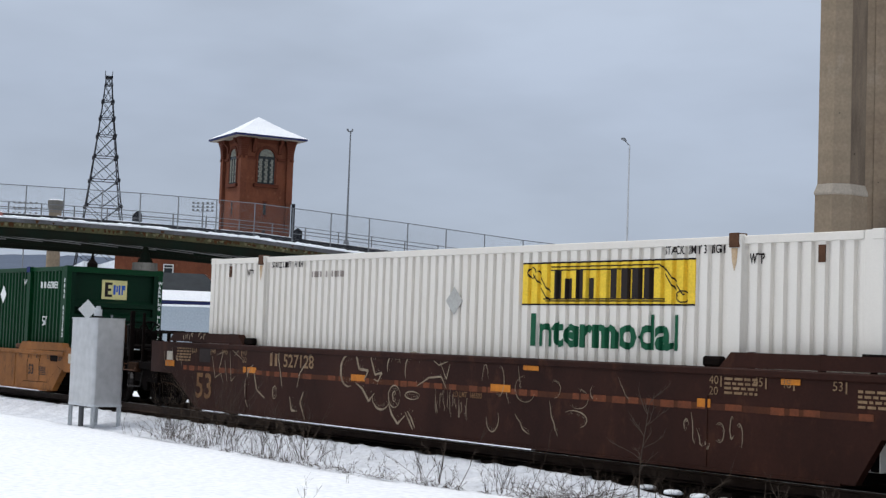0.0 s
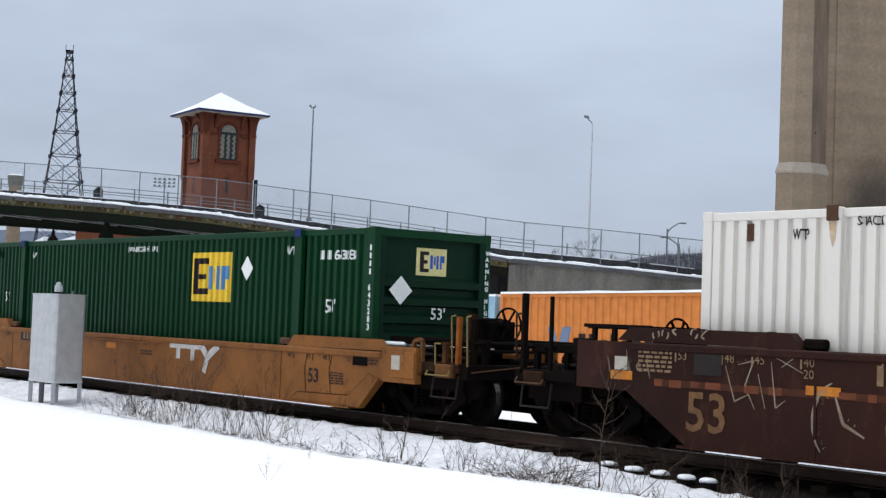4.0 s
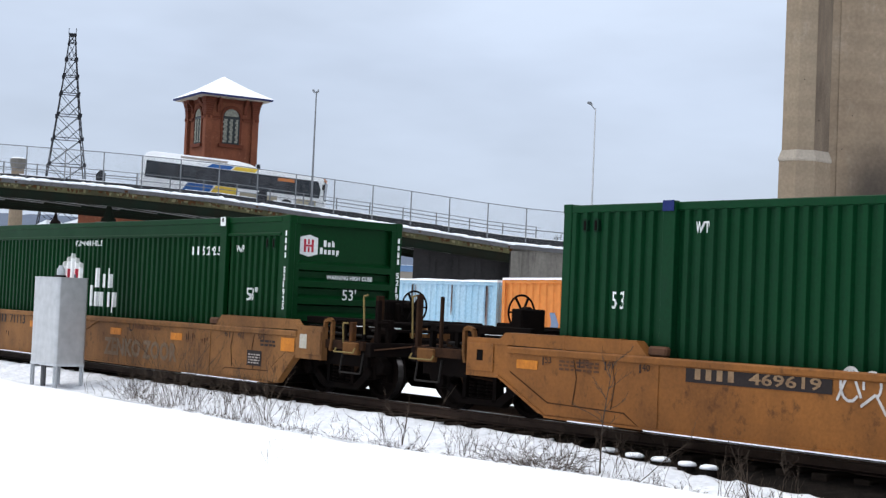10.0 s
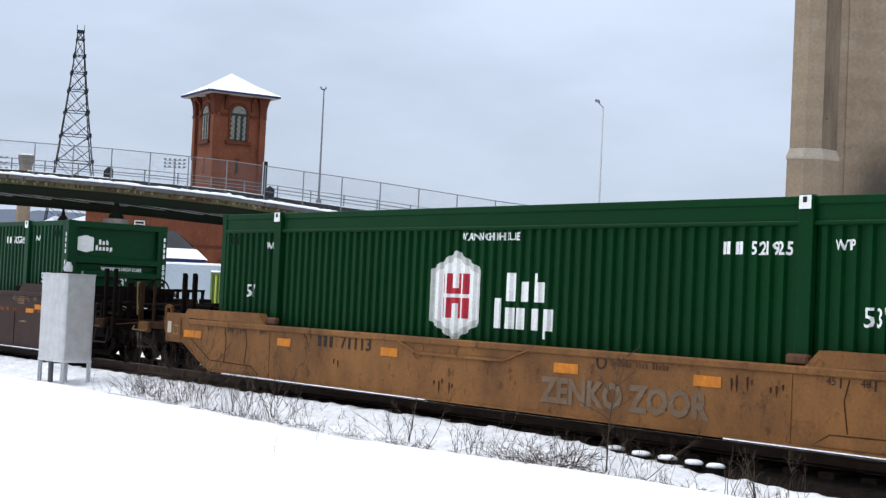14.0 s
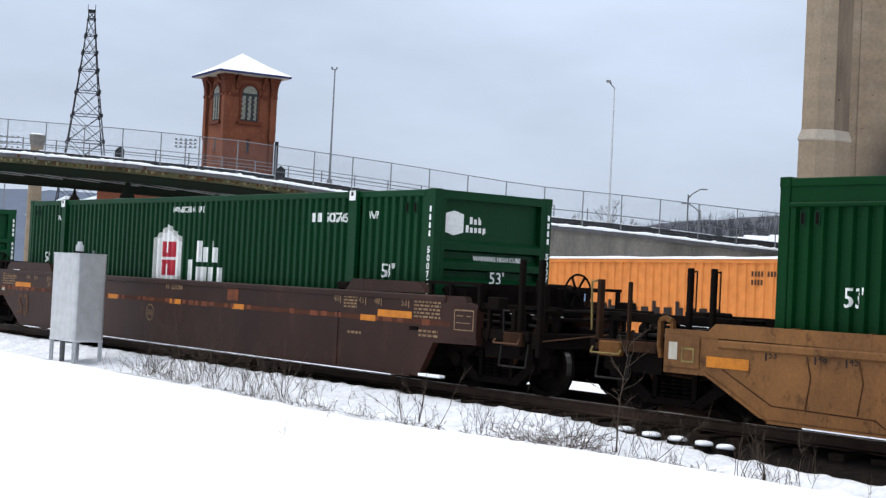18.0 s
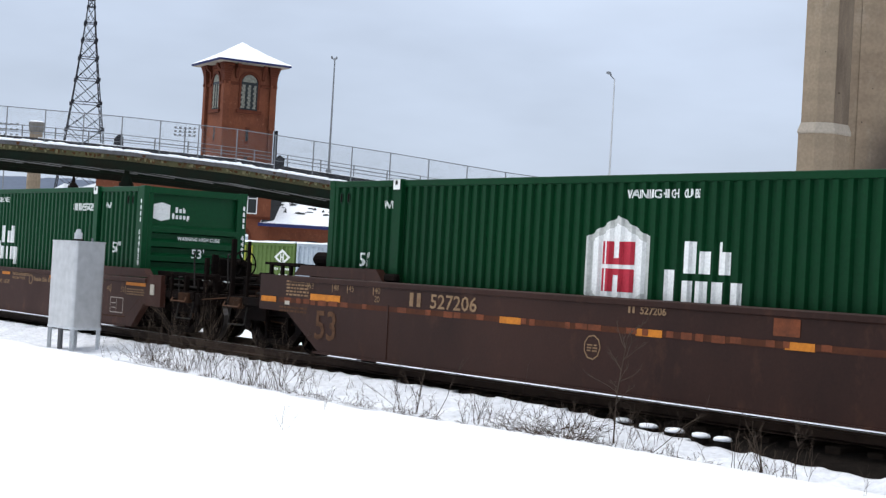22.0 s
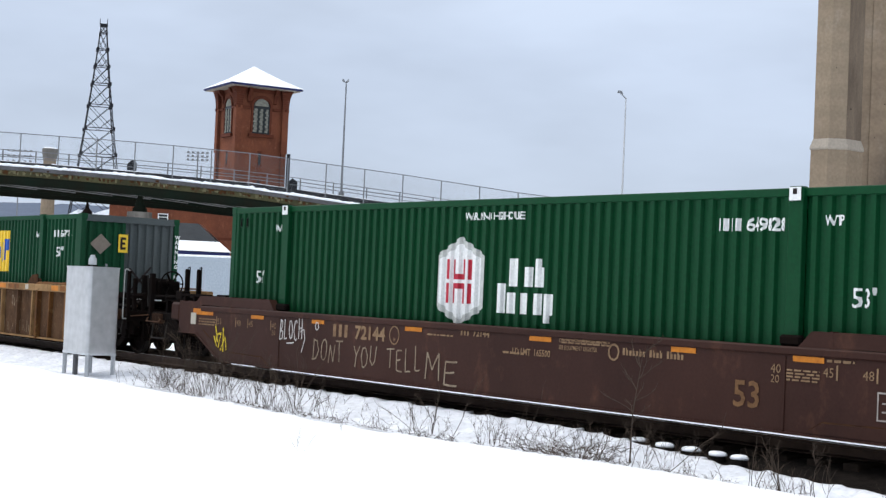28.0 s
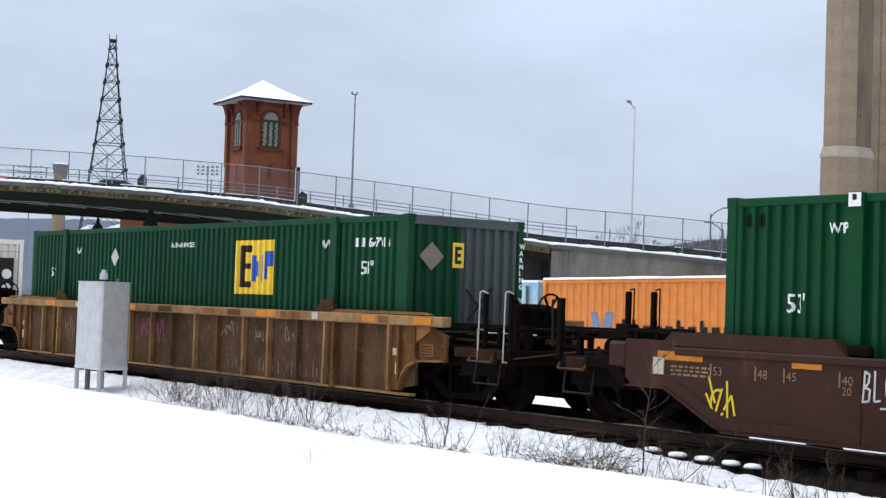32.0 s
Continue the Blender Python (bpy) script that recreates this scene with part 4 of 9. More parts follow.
def corrugation(u, depth=0.052, pitch=PITCH):
    """How far the sheet lies behind its outer flats."""
    k = (u / pitch) % 1.0
    _, a, b, c = RIB[0]
    if k < a:
        return 0.0
    if k < b:
        return depth * (k - a) / (b - a)
    if k < c:
        return depth
    return depth * (1.0 - k) / (1.0 - c)


def breaks(a, b, pitch=PITCH):
    out = {round(a, 5), round(b, 5)}
    i = math.floor(a / pitch) - 1
    while i * pitch < b + pitch:
        for k in RIB[0]:
            u = (i + k) * pitch
            if a < u < b:
                out.add(round(u, 5))
        i += 1
    return sorted(out)


def corrugated_side(x0, x1, y, z0, z1, out):
    """A sheet along x, out = -1 faces -y."""
    us = breaks(x0, x1)
    g = Geo()
    vs = [(u, y - out * corrugation(u), z) for z in (z0, z1) for u in us]
    n = len(us)
    return g.add(vs, [(i, i + 1, n + i + 1, n + i) for i in range(n - 1)])


def corrugated_end(y0, y1, x, z0, z1, out):
    us = breaks(y0, y1)
    g = Geo()
    vs = [(x - out * corrugation(u), u, z) for z in (z0, z1) for u in us]
    n = len(us)
    return g.add(vs, [(i, i + 1, n + i + 1, n + i) for i in range(n - 1)])


FONT_CACHE = {}


def text_mesh(body, height, bold=0.0, squeeze=1.0):
    key = (body, round(height, 4), bold, squeeze)
    if key not in FONT_CACHE:
        cu = bpy.data.curves.new("text", "FONT")
        cu.body, cu.size, cu.offset, cu.resolution_u = body, height / 0.70, bold, 2
        ob = bpy.data.objects.new("text", cu)
        me = bpy.data.meshes.new_from_object(ob)
        bpy.data.objects.remove(ob)
        vs = [(v.co.x * squeeze, v.co.y) for v in me.vertices]
        FONT_CACHE[key] = (vs, [tuple(p.vertices) for p in me.polygons])
    return FONT_CACHE[key]


def shape_on_side(flat, x, z, y, wave=True, proud=0.004, mirror=1):
    """Flat shape of (u, v), faces, put on the near side; wave: it follows the corrugation."""
    vs, fs = flat
    bm = bmesh.new()
    bv = [bm.verts.new((x + u, 0, z + v)) for u, v in vs]
    for f in fs:
        try:
            fc = bm.faces.new([bv[i] for i in f])
            for v in fc.verts:
                v.co.y = -0.0006 * (len(bm.faces) % 11)      # strokes that cross lie one above the other
        except ValueError:
            pass
    if wave and vs:
        a, b = min(u for u, _ in vs) + x, max(u for u, _ in vs) + x
        for u in breaks(a, b)[1:-1]:
            bmesh.ops.bisect_plane(bm, geom=list(bm.verts) + list(bm.edges) + list(bm.faces), plane_co=(u, 0, 0), plane_no=(1, 0, 0), dist=1e-5)
    for v in bm.verts:
        v.co.y += y - proud + (corrugation(v.co.x) if wave else 0.0)
    bm.verts.ensure_lookup_table()
    bm.verts.index_update()
    g = Geo().add([tuple(v.co) for v in bm.verts], [tuple(v.index for v in f.verts) for f in bm.faces])
    bm.free()
    return g


def rects(*rs):
    """Flat shape made of rectangles (u0, u1, v0, v1)."""
    vs, fs = [], []
    for a, b, c, d in rs:
        k = len(vs)
        vs += [(a, c), (b, c), (b, d), (a, d)]
        fs.append((k, k + 1, k + 2, k + 3))
    return vs, fs


def polys(*ps):
    vs, fs = [], []
    for p in ps:
        k = len(vs)
        vs += p
        fs.append(tuple(range(k, k + len(p))))
    return vs, fs


SINGLE = {"word_bars": "letter_bar", "name_bars": "letter_bar", "bars": "letter_bar", "number_bars": "figure_bar", "car_number": "figure_bar",
          "red_bars": "red_bar", "dark_bars": "dark_bar", "blue_bars": "blue_bar", "stacked_bars": "letter_bar"}


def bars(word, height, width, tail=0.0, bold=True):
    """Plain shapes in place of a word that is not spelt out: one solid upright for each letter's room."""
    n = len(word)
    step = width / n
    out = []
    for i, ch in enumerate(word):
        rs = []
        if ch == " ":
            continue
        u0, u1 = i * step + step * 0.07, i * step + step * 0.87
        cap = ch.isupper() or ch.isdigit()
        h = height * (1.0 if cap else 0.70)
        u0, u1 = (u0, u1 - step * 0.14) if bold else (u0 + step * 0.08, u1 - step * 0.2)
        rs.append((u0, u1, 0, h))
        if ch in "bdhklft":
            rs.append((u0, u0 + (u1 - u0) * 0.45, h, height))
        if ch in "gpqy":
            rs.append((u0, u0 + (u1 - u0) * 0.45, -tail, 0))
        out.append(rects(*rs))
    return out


def pieces(*rs):
    """Rectangles that stay apart, one shape each."""
    return [rects(q) for q in rs]


def strokes(lines, w):
    """Painted strokes: lines of points, each drawn as a band of that width."""
    vs, fs = [], []
    for pts in lines:
        for (a, b), (c, d) in zip(pts, pts[1:]):
            L = math.hypot(c - a, d - b) or 1.0
            nx, nz = -(d - b) / L * w / 2, (c - a) / L * w / 2
            k = len(vs)
            vs += [(a + nx, b + nz), (a - nx, b - nz), (c - nx, d - nz), (c + nx, d + nz)]
            fs.append((k, k + 1, k + 2, k + 3))
    return vs, fs


def on_end(flat, y, z, x, parent, name, material, label="", proud=0.005):
    """A flat shape on the end that faces +x; u runs along +y."""
    if isinstance(flat, list):
        return [on_end(f, y, z, x, parent, SINGLE.get(name, name), material, label, proud) for f in flat][-1]
    vs, fs = flat
    return part(name, Geo().add([(x + proud, y + u, z + v) for u, v in vs], fs), material, parent, label)


def container(label, paint, front="ribbed", end_paint=None, header=0.10):
    """A 53-foot container, origin at the middle of its floor."""
    c = thing("shipping_container", label, "container", group="containers on the train")
    W, H = CW / 2, CH
    L, B = 8.26, 8.09             # front and rear ends from the middle of the lifting posts
    ends = [(-B + 0.15, -6.10), (-5.90, 5.90), (6.10, L - 0.27)]
    for s in (-1, 1):
        for a, b in ends:
            part("side_panel", corrugated_side(a, b, s * (W - 0.012), 0.16, H - header, s), paint, c)
        part("top_rail", Geo().box(-B + 0.165, L - 0.285, s * W - (0.08 if s > 0 else 0), s * W + (0.08 if s < 0 else 0), H - 0.115, H - 0.005), paint, c, bevel=0.01)
        if header > 0.2:
            part("header_panel", Geo().box(-B + 0.165, L - 0.285, s * (W - 0.04) - 0.02, s * (W - 0.04) + 0.02, H - header + 0.02, H - 0.11), paint, c)
            part("header_rail", Geo().box(-B + 0.165, L - 0.285, s * (W - 0.01) - 0.03, s * (W - 0.01) + 0.03, H - header - 0.03, H - header + 0.03), paint, c, bevel=0.015)
        part("bottom_rail", Geo().box(-B + 0.165, L - 0.285, s * W - (0.08 if s > 0 else 0), s * W + (0.08 if s < 0 else 0), 0.0, 0.17), paint, c)
        for x in (-6.0, 6.0):
            post = part("lifting_post", Geo().box(x - 0.11, x + 0.11, s * (W + 0.004) - 0.05, s * (W + 0.004) + 0.05, 0.0, H), paint, c, bevel=0.008)
            part("corner_casting", Geo().box(x - 0.095, x + 0.095, s * (W + 0.008) - 0.06, s * (W + 0.008) + 0.06, H - 0.125, H + 0.012), paint, post, bevel=0.008)
        for x, at in ((-1, -B), (1, L)):
            post = part("corner_post", Geo().box(at - 0.28 * (x > 0), at + 0.16 * (x < 0), s * W - 0.13 * (s > 0), s * W + 0.13 * (s < 0), 0, H), paint, c, bevel=0.01)
            part("corner_casting", Geo().box(at - 0.17 * (x > 0) + 0.005 * x, at + 0.17 * (x < 0) + 0.005 * x, s * (W + 0.006) - 0.16 * (s > 0), s * (W + 0.006) + 0.16 * (s < 0), H - 0.12, H + 0.012), paint, post, bevel=0.008)
    part("roof", Geo().box(-B + 0.05, L - 0.05, -W + 0.05, W - 0.05, H - 0.06, H - 0.02), paint, c)
    part("floor", Geo().box(-B + 0.05, L - 0.05, -W + 0.05, W - 0.05, 0.03, 0.16), BLACK, c)
    part("rear_wall", corrugated_end(-W + 0.1, W - 0.1, -B + 0.05, 0.1, H - 0.1, -1), paint, c)
    if front == "ribbed":
        f = part("front_wall", Geo().box(L - 0.15, L - 0.11, -W + 0.1, W - 0.1, 0.1, H - 0.1), end_paint or paint, c)
        for i in range(6):
            z = 0.40 + i * 0.315
            part("ridge", Geo().prism([(L - 0.11, z - 0.085), (L - 0.008, z - 0.055), (L - 0.008, z + 0.055), (L - 0.11, z + 0.12)], -W + 0.16, W - 0.16, "y"), end_paint or paint, f)
        part("front_header", Geo().box(L - 0.09, L, -W + 0.12, W - 0.12, H - 0.14, H), paint, c)
        part("front_sill", Geo().box(L - 0.09, L, -W + 0.12, W - 0.12, 0.0, 0.16), paint, c)
        part("front_stile", Geo().box(L - 0.09, L - 0.01, -W + 0.12, -W + 0.24, 0.16, H - 0.14), end_paint or paint, c)
        part("front_stile", Geo().box(L - 0.09, L - 0.01, W - 0.24, W - 0.12, 0.16, H - 0.14), end_paint or paint, c)
    elif front == "split":
        part("front_wall", corrugated_end(-W + 0.1, -0.12, L - 0.03, 0.1, H - 0.1, 1), paint, c)
        part("front_wall", corrugated_end(-0.12, W - 0.1, L - 0.03, 0.1, H - 0.1, 1), end_paint, c, "grey repainted panel")
        part("front_header", Geo().box(L - 0.09, L, -W + 0.12, W - 0.12, H - 0.16, H), end_paint, c)
        part("front_sill", Geo().box(L - 0.09, L, -W + 0.12, W - 0.12, 0.0, 0.16), paint, c)
    else:
        part("front_wall", corrugated_end(-W + 0.1, W - 0.1, L - 0.03, 0.1, H - 0.1, 1), paint, c)
        part("front_header", Geo().box(L - 0.09, L, -W + 0.12, W - 0.12, H - 0.14, H), paint, c)
    return c


NEAR = -CW / 2 + 0.012


# ---------------------------------------------------------------- well cars
def truck(parent, x, paint=None):
    """A two-axle truck under the car, wheels on the rails. Returns its wheelsets."""
    R = 0.457
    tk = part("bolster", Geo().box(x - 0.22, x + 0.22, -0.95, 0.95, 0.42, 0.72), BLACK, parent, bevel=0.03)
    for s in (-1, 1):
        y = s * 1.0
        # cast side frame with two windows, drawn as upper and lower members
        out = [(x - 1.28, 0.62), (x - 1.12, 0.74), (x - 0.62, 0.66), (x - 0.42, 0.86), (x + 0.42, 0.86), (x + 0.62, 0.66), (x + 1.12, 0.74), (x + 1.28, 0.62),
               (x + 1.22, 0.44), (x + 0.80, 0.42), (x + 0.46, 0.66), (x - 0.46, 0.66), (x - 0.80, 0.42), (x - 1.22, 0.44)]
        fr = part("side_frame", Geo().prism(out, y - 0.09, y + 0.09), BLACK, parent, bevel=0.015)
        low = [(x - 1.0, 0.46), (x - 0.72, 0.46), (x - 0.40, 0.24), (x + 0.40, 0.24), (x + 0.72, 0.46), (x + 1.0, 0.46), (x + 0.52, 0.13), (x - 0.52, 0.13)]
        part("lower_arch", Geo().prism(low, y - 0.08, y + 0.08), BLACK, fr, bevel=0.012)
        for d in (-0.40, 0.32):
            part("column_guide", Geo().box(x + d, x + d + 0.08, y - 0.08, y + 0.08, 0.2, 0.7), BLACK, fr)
        # dark sheet added behind the springs so no snow shows through
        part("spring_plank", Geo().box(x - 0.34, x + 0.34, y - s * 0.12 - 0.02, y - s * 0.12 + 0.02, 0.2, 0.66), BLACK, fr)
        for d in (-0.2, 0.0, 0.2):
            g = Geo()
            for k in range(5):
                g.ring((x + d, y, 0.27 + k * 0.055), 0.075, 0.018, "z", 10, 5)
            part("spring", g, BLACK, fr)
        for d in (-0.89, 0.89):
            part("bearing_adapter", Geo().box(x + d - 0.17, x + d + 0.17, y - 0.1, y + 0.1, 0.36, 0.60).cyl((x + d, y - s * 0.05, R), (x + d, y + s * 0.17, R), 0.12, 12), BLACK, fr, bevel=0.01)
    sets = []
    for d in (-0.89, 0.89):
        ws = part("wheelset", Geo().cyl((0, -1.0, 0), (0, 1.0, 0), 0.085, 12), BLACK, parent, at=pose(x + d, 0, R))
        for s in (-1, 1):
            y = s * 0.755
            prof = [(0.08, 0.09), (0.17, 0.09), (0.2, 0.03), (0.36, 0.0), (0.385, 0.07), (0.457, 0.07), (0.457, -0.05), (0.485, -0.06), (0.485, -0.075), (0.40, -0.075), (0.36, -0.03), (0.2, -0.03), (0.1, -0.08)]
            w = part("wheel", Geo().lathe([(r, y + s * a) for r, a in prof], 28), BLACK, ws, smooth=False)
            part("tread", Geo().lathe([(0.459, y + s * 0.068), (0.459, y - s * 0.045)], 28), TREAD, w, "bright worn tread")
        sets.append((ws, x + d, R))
    return sets


def hand_brake(parent, x, y, z, face=1):
    hb = part("brake_housing", Geo().box(x - 0.16, x + 0.1, y - 0.26, y + 0.26, z - 0.42, z + 0.06).cyl((x, y, z), (x + face * 0.16, y, z), 0.1, 14), BLACK, parent, bevel=0.02)
    w = part("brake_wheel", Geo().ring((x + face * 0.2, y, z), 0.28, 0.018, "x", 22, 6), BLACK, parent)
    for k in range(6):
        a = k * math.tau / 6
        part("spoke", Geo().beam((x + face * 0.17, y, z), (x + face * 0.2, y + 0.28 * math.cos(a), z + 0.28 * math.sin(a)), 0.03), BLACK, w)
    part("hub", Geo().cyl((x + face * 0.12, y, z), (x + face * 0.22, y, z), 0.06, 10), BLACK, w)
    return hb


def grab_iron(parent, pts, r=0.016, material=None, name="grab_iron"):
    g = Geo()
    for a, b in zip(pts, pts[1:]):
        g.cyl(a, b, r, 6)
    return part(name, g, material or BLACK, parent)


GRIMY = mat("grimy_sill", (0.034, 0.0165, 0.0090), 0.85, second=(0.012, 0.0075, 0.0055), amount=0.95, scale=3, fine=30, spec=0.04)
RUST_SEAM = mat("dark_weld_seam", (0.030, 0.0145, 0.0085), 0.85, second=(0.075, 0.035, 0.016), amount=0.9, scale=5, fine=40, bump=0.2, spec=0.05)
MARK_GREY_STEEL = mat("white_painted_rod", (0.42, 0.42, 0.40), 0.6, second=(0.25, 0.24, 0.22), amount=0.8, scale=6, bump=0.03)
CAR_HALF = 9.83          # half length of the side sheets
SIDE = 1.545             # half width over the sides
TRUCK_X = 9.83
SHIFT = -0.22            # the body sits a little behind the middle of its marks
UNDER_SHIFT = -0.22      # trucks and end platforms, against the body
UPPER_BODY = ("side_sheet", "top_chord", "lower_lip", "snow_line", "end_cover", "guide_block", "well_floor", "corner_loop", "bulkhead", "guard_rail", "guard_post", "corner_box", "upper_bulkhead", "guide_bracket", "corner_plate")


def well_car(label, paint, detail, style="smooth", top=1.10):
    """A 53-foot container well car, origin on the rail top at its middle."""
    c = thing("well_car", label, "rail car", group="well cars of the train")
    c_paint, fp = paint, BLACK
    shoulder = min(top + 0.10, 1.28)
    front = CAR_HALF - detail.get("short", 0.15)      # the sheet is a little shorter at this end
    for s in (-1, 1):
        y0, y1 = (s * SIDE, s * (SIDE - 0.12))
        # the deep side sheet between the trucks, cut up at its ends over them
        out = [(-CAR_HALF, 0.62), (-9.1, 0.62), (-8.1, 0.14), (8.32, 0.14), (8.85, 0.62), (front, 0.62), (front, shoulder), (8.9, shoulder), (8.9, top), (-8.9, top), (-8.9, shoulder), (-CAR_HALF, shoulder)]
        if top > 1.3:
            out = [(-CAR_HALF - 0.12, 0.81), (-9.0, 0.80), (-7.9, 0.14), (8.24, 0.14), (8.60, 0.70), (front, 0.72), (front, 1.34), (9.4, 1.36), (9.35, top), (-CAR_HALF - 0.12, top)]
        if style == "smooth":
            side = part("side_sheet", Geo().prism(out, y0, y1), c_paint, c)
            # folded edges that frame the cut-up ends
            for e in (-1, 1):
                q = 0.22 if e > 0 else 0.0
                if top < 1.3:
                    part("edge_fold", Geo().prism([(e * u, v) for u, v in (((9.06, 0.66), (9.14, 0.66), (8.16, 0.17), (8.06, 0.17)) if e < 0 else ((8.80, 0.66), (8.88, 0.66), (8.37, 0.17), (8.28, 0.17)))], y0 + s * 0.001, y0 + s * 0.03), c_paint, side)
                    # doubler plate along the cut-up edge and the bottom
                    part("doubler_plate", Geo().prism([(e * (9.04 - q), 0.66), (e * (8.82 - q), 0.72), (e * 8.0, 0.325), (e * 6.5, 0.30), (e * 6.25, 0.165), (e * (8.05 + q), 0.165)], y0 + s * 0.001, y0 + s * 0.014), c_paint, side)
                    part("plate_seam", Geo().prism([(e * (8.82 - q), 0.72), (e * 8.0, 0.325), (e * 6.5, 0.30), (e * 6.25, 0.165), (e * 6.235, 0.165), (e * 6.49, 0.318), (e * 8.0, 0.343), (e * (8.82 - q), 0.74)], y0 + s * 0.001, y0 + s * 0.005), RUST_SEAM, side, "dark rusty weld seam")
                if detail.get("tan_ends"):
                    part("reinforcing_plate", Geo().box(min(e * 9.2, e * (CAR_HALF - 0.02) if e < 0 else front - 0.02), max(e * 9.2, e * (CAR_HALF - 0.02) if e < 0 else front - 0.02), min(y0 + s * 0.001, y0 + s * 0.02), max(y0 + s * 0.001, y0 + s * 0.02), 0.7, 1.12), c_paint, side, bevel=0.006)
                    for k in (7.48, 6.73):
                        part("seam", Geo().prism([(e * k, 0.34), (e * (k + 0.018), 0.34), (e * (k - 0.045), 0.72), (e * (k + 0.022), 0.98), (e * (k + 0.004), 0.98), (e * (k - 0.063), 0.72)], y0 + s * 0.001, y0 + s * 0.006), RUST_SEAM, side, "dark bent weld seam")
                    if e < 0 and not detail.get("stanchions"):
                        part("lashing_slot", Geo().box(e * 9.5 - 0.07, e * 9.5 + 0.07, min(y0 + s * 0.021, y0 + s * 0.025), max(y0 + s * 0.021, y0 + s * 0.025), 0.86, 1.02), BLACK, side)
                part("seam", Geo().box(e * 5.9 - 0.02, e * 5.9 + 0.02, min(y0 + s * 0.001, y0 + s * 0.012), max(y0 + s * 0.001, y0 + s * 0.012), 0.16, 1.08), c_paint, side)
        else:
            panel = [(-8.55, 0.30), (-7.6, 0.16), (7.6, 0.16), (8.55, 0.30), (8.55, top - 0.1), (-8.55, top - 0.1)]
            side = part("side_sheet", Geo().prism(panel, s * (SIDE - 0.10), s * (SIDE - 0.16)), TAN_RUST, c, "rust-stained recessed panels")
            part("bottom_chord", Geo().box(-8.5, 8.5, min(s * (SIDE - 0.16), s * (SIDE - 0.02)), max(s * (SIDE - 0.16), s * (SIDE - 0.02)), 0.12, 0.16), WORN_TAN, side)
            lean = random.Random(41)
            for k in range(17):
                x = -7.95 + k * 0.99 + (0.03 if k % 2 else -0.02)
                d = lean.uniform(-0.035, 0.035)
                rib = [(x - 0.026 + d, 0.18), (x + 0.026 + d, 0.18), (x + 0.03 + d * 0.3, 0.7), (x + 0.03, top - 0.16), (x - 0.03, top - 0.16), (x - 0.03 + d * 0.3, 0.7)]
                part("rib", Geo().prism(rib, s * SIDE, s * (SIDE - 0.12)), (RUST_TAN, WORN_TAN, WORN_TAN, TAN_RUST, WORN_TAN)[k % 5], side)
            for e in (-1, 1):
                k = 0.42 if e > 0 else 0.2
                curve_edge = [(e * (u - k), v) for u, v in ((8.62, 0.20), (8.68, 0.42), (8.84, 0.60), (9.1, 0.70), (CAR_HALF, 0.72))]
                sheet = part("end_sheet", Geo().prism([(e * 7.8, 0.18)] + curve_edge + [(e * (CAR_HALF - k), 1.16), (e * (9.5 - k), 1.28), (e * 7.8, 1.28)], s * (SIDE - 0.07), y1), RUST_TAN, side, "stained end sheet, cut round over the truck")
                for (xa, za), (xb, zb) in zip(curve_edge, curve_edge[1:]):
                    part("edge_flange", Geo().prism([(xa, za), (xb, zb), (xb - e * 0.01, zb + 0.05), (xa - e * 0.05, za + 0.02)], s * (SIDE - 0.01), s * (SIDE - 0.069)), TAN_DIRTY, sheet)
                for x in (8.22 - k, 8.56 - k, 9.02 - k):
                    part("end_rib", Geo().box(min(e * x, e * (x + 0.05)), max(e * x, e * (x + 0.05)), min(s * (SIDE - 0.069), s * SIDE), max(s * (SIDE - 0.069), s * SIDE), 0.22 if x < 8.5 else 0.7, 1.28), RUST_TAN, sheet)
                part("gusset", Geo().prism([(e * (9.07 - k), 1.28), (e * (9.07 - k), 1.02), (e * (9.45 - k), 1.22), (e * (9.45 - k), 1.28)], s * (SIDE - 0.02), s * (SIDE - 0.066)), TAN_DIRTY, sheet)
                part("notice_plate", Geo().box(min(e * (9.14 - k), e * (9.5 - k)), max(e * (9.14 - k), e * (9.5 - k)), min(s * (SIDE - 0.069), s * (SIDE - 0.058)), max(s * (SIDE - 0.069), s * (SIDE - 0.058)), 0.80, 1.0), TAN, sheet, "tan notice plate")
                for line in range(4):
                    part("plate_line", Geo().box(min(e * (9.17 - k), e * (9.47 - k)), max(e * (9.17 - k), e * (9.47 - k)), min(s * (SIDE - 0.057), s * (SIDE - 0.053)), max(s * (SIDE - 0.057), s * (SIDE - 0.053)), 0.825 + line * 0.043, 0.842 + line * 0.043), MARK_BLACK, sheet)
                for xa, xb, za, zb in ((8.36, 8.50, 0.78, 0.90), (8.44, 8.52, 0.46, 0.66)):
                    part("small_label", Geo().box(min(e * (xa - k), e * (xb - k)), max(e * (xa - k), e * (xb - k)), min(s * (SIDE - 0.069), s * (SIDE - 0.063)), max(s * (SIDE - 0.069), s * (SIDE - 0.063)), za, zb), LABEL_WHITE, sheet, "worn pale label")
                part("jacking_post", Geo().box(e * 6.2 - 0.05, e * 6.2 + 0.05, min(s * (SIDE - 0.1), s * (SIDE + 0.02)), max(s * (SIDE - 0.1), s * (SIDE + 0.02)), 0.12, top - 0.16), RUST_TAN, side)
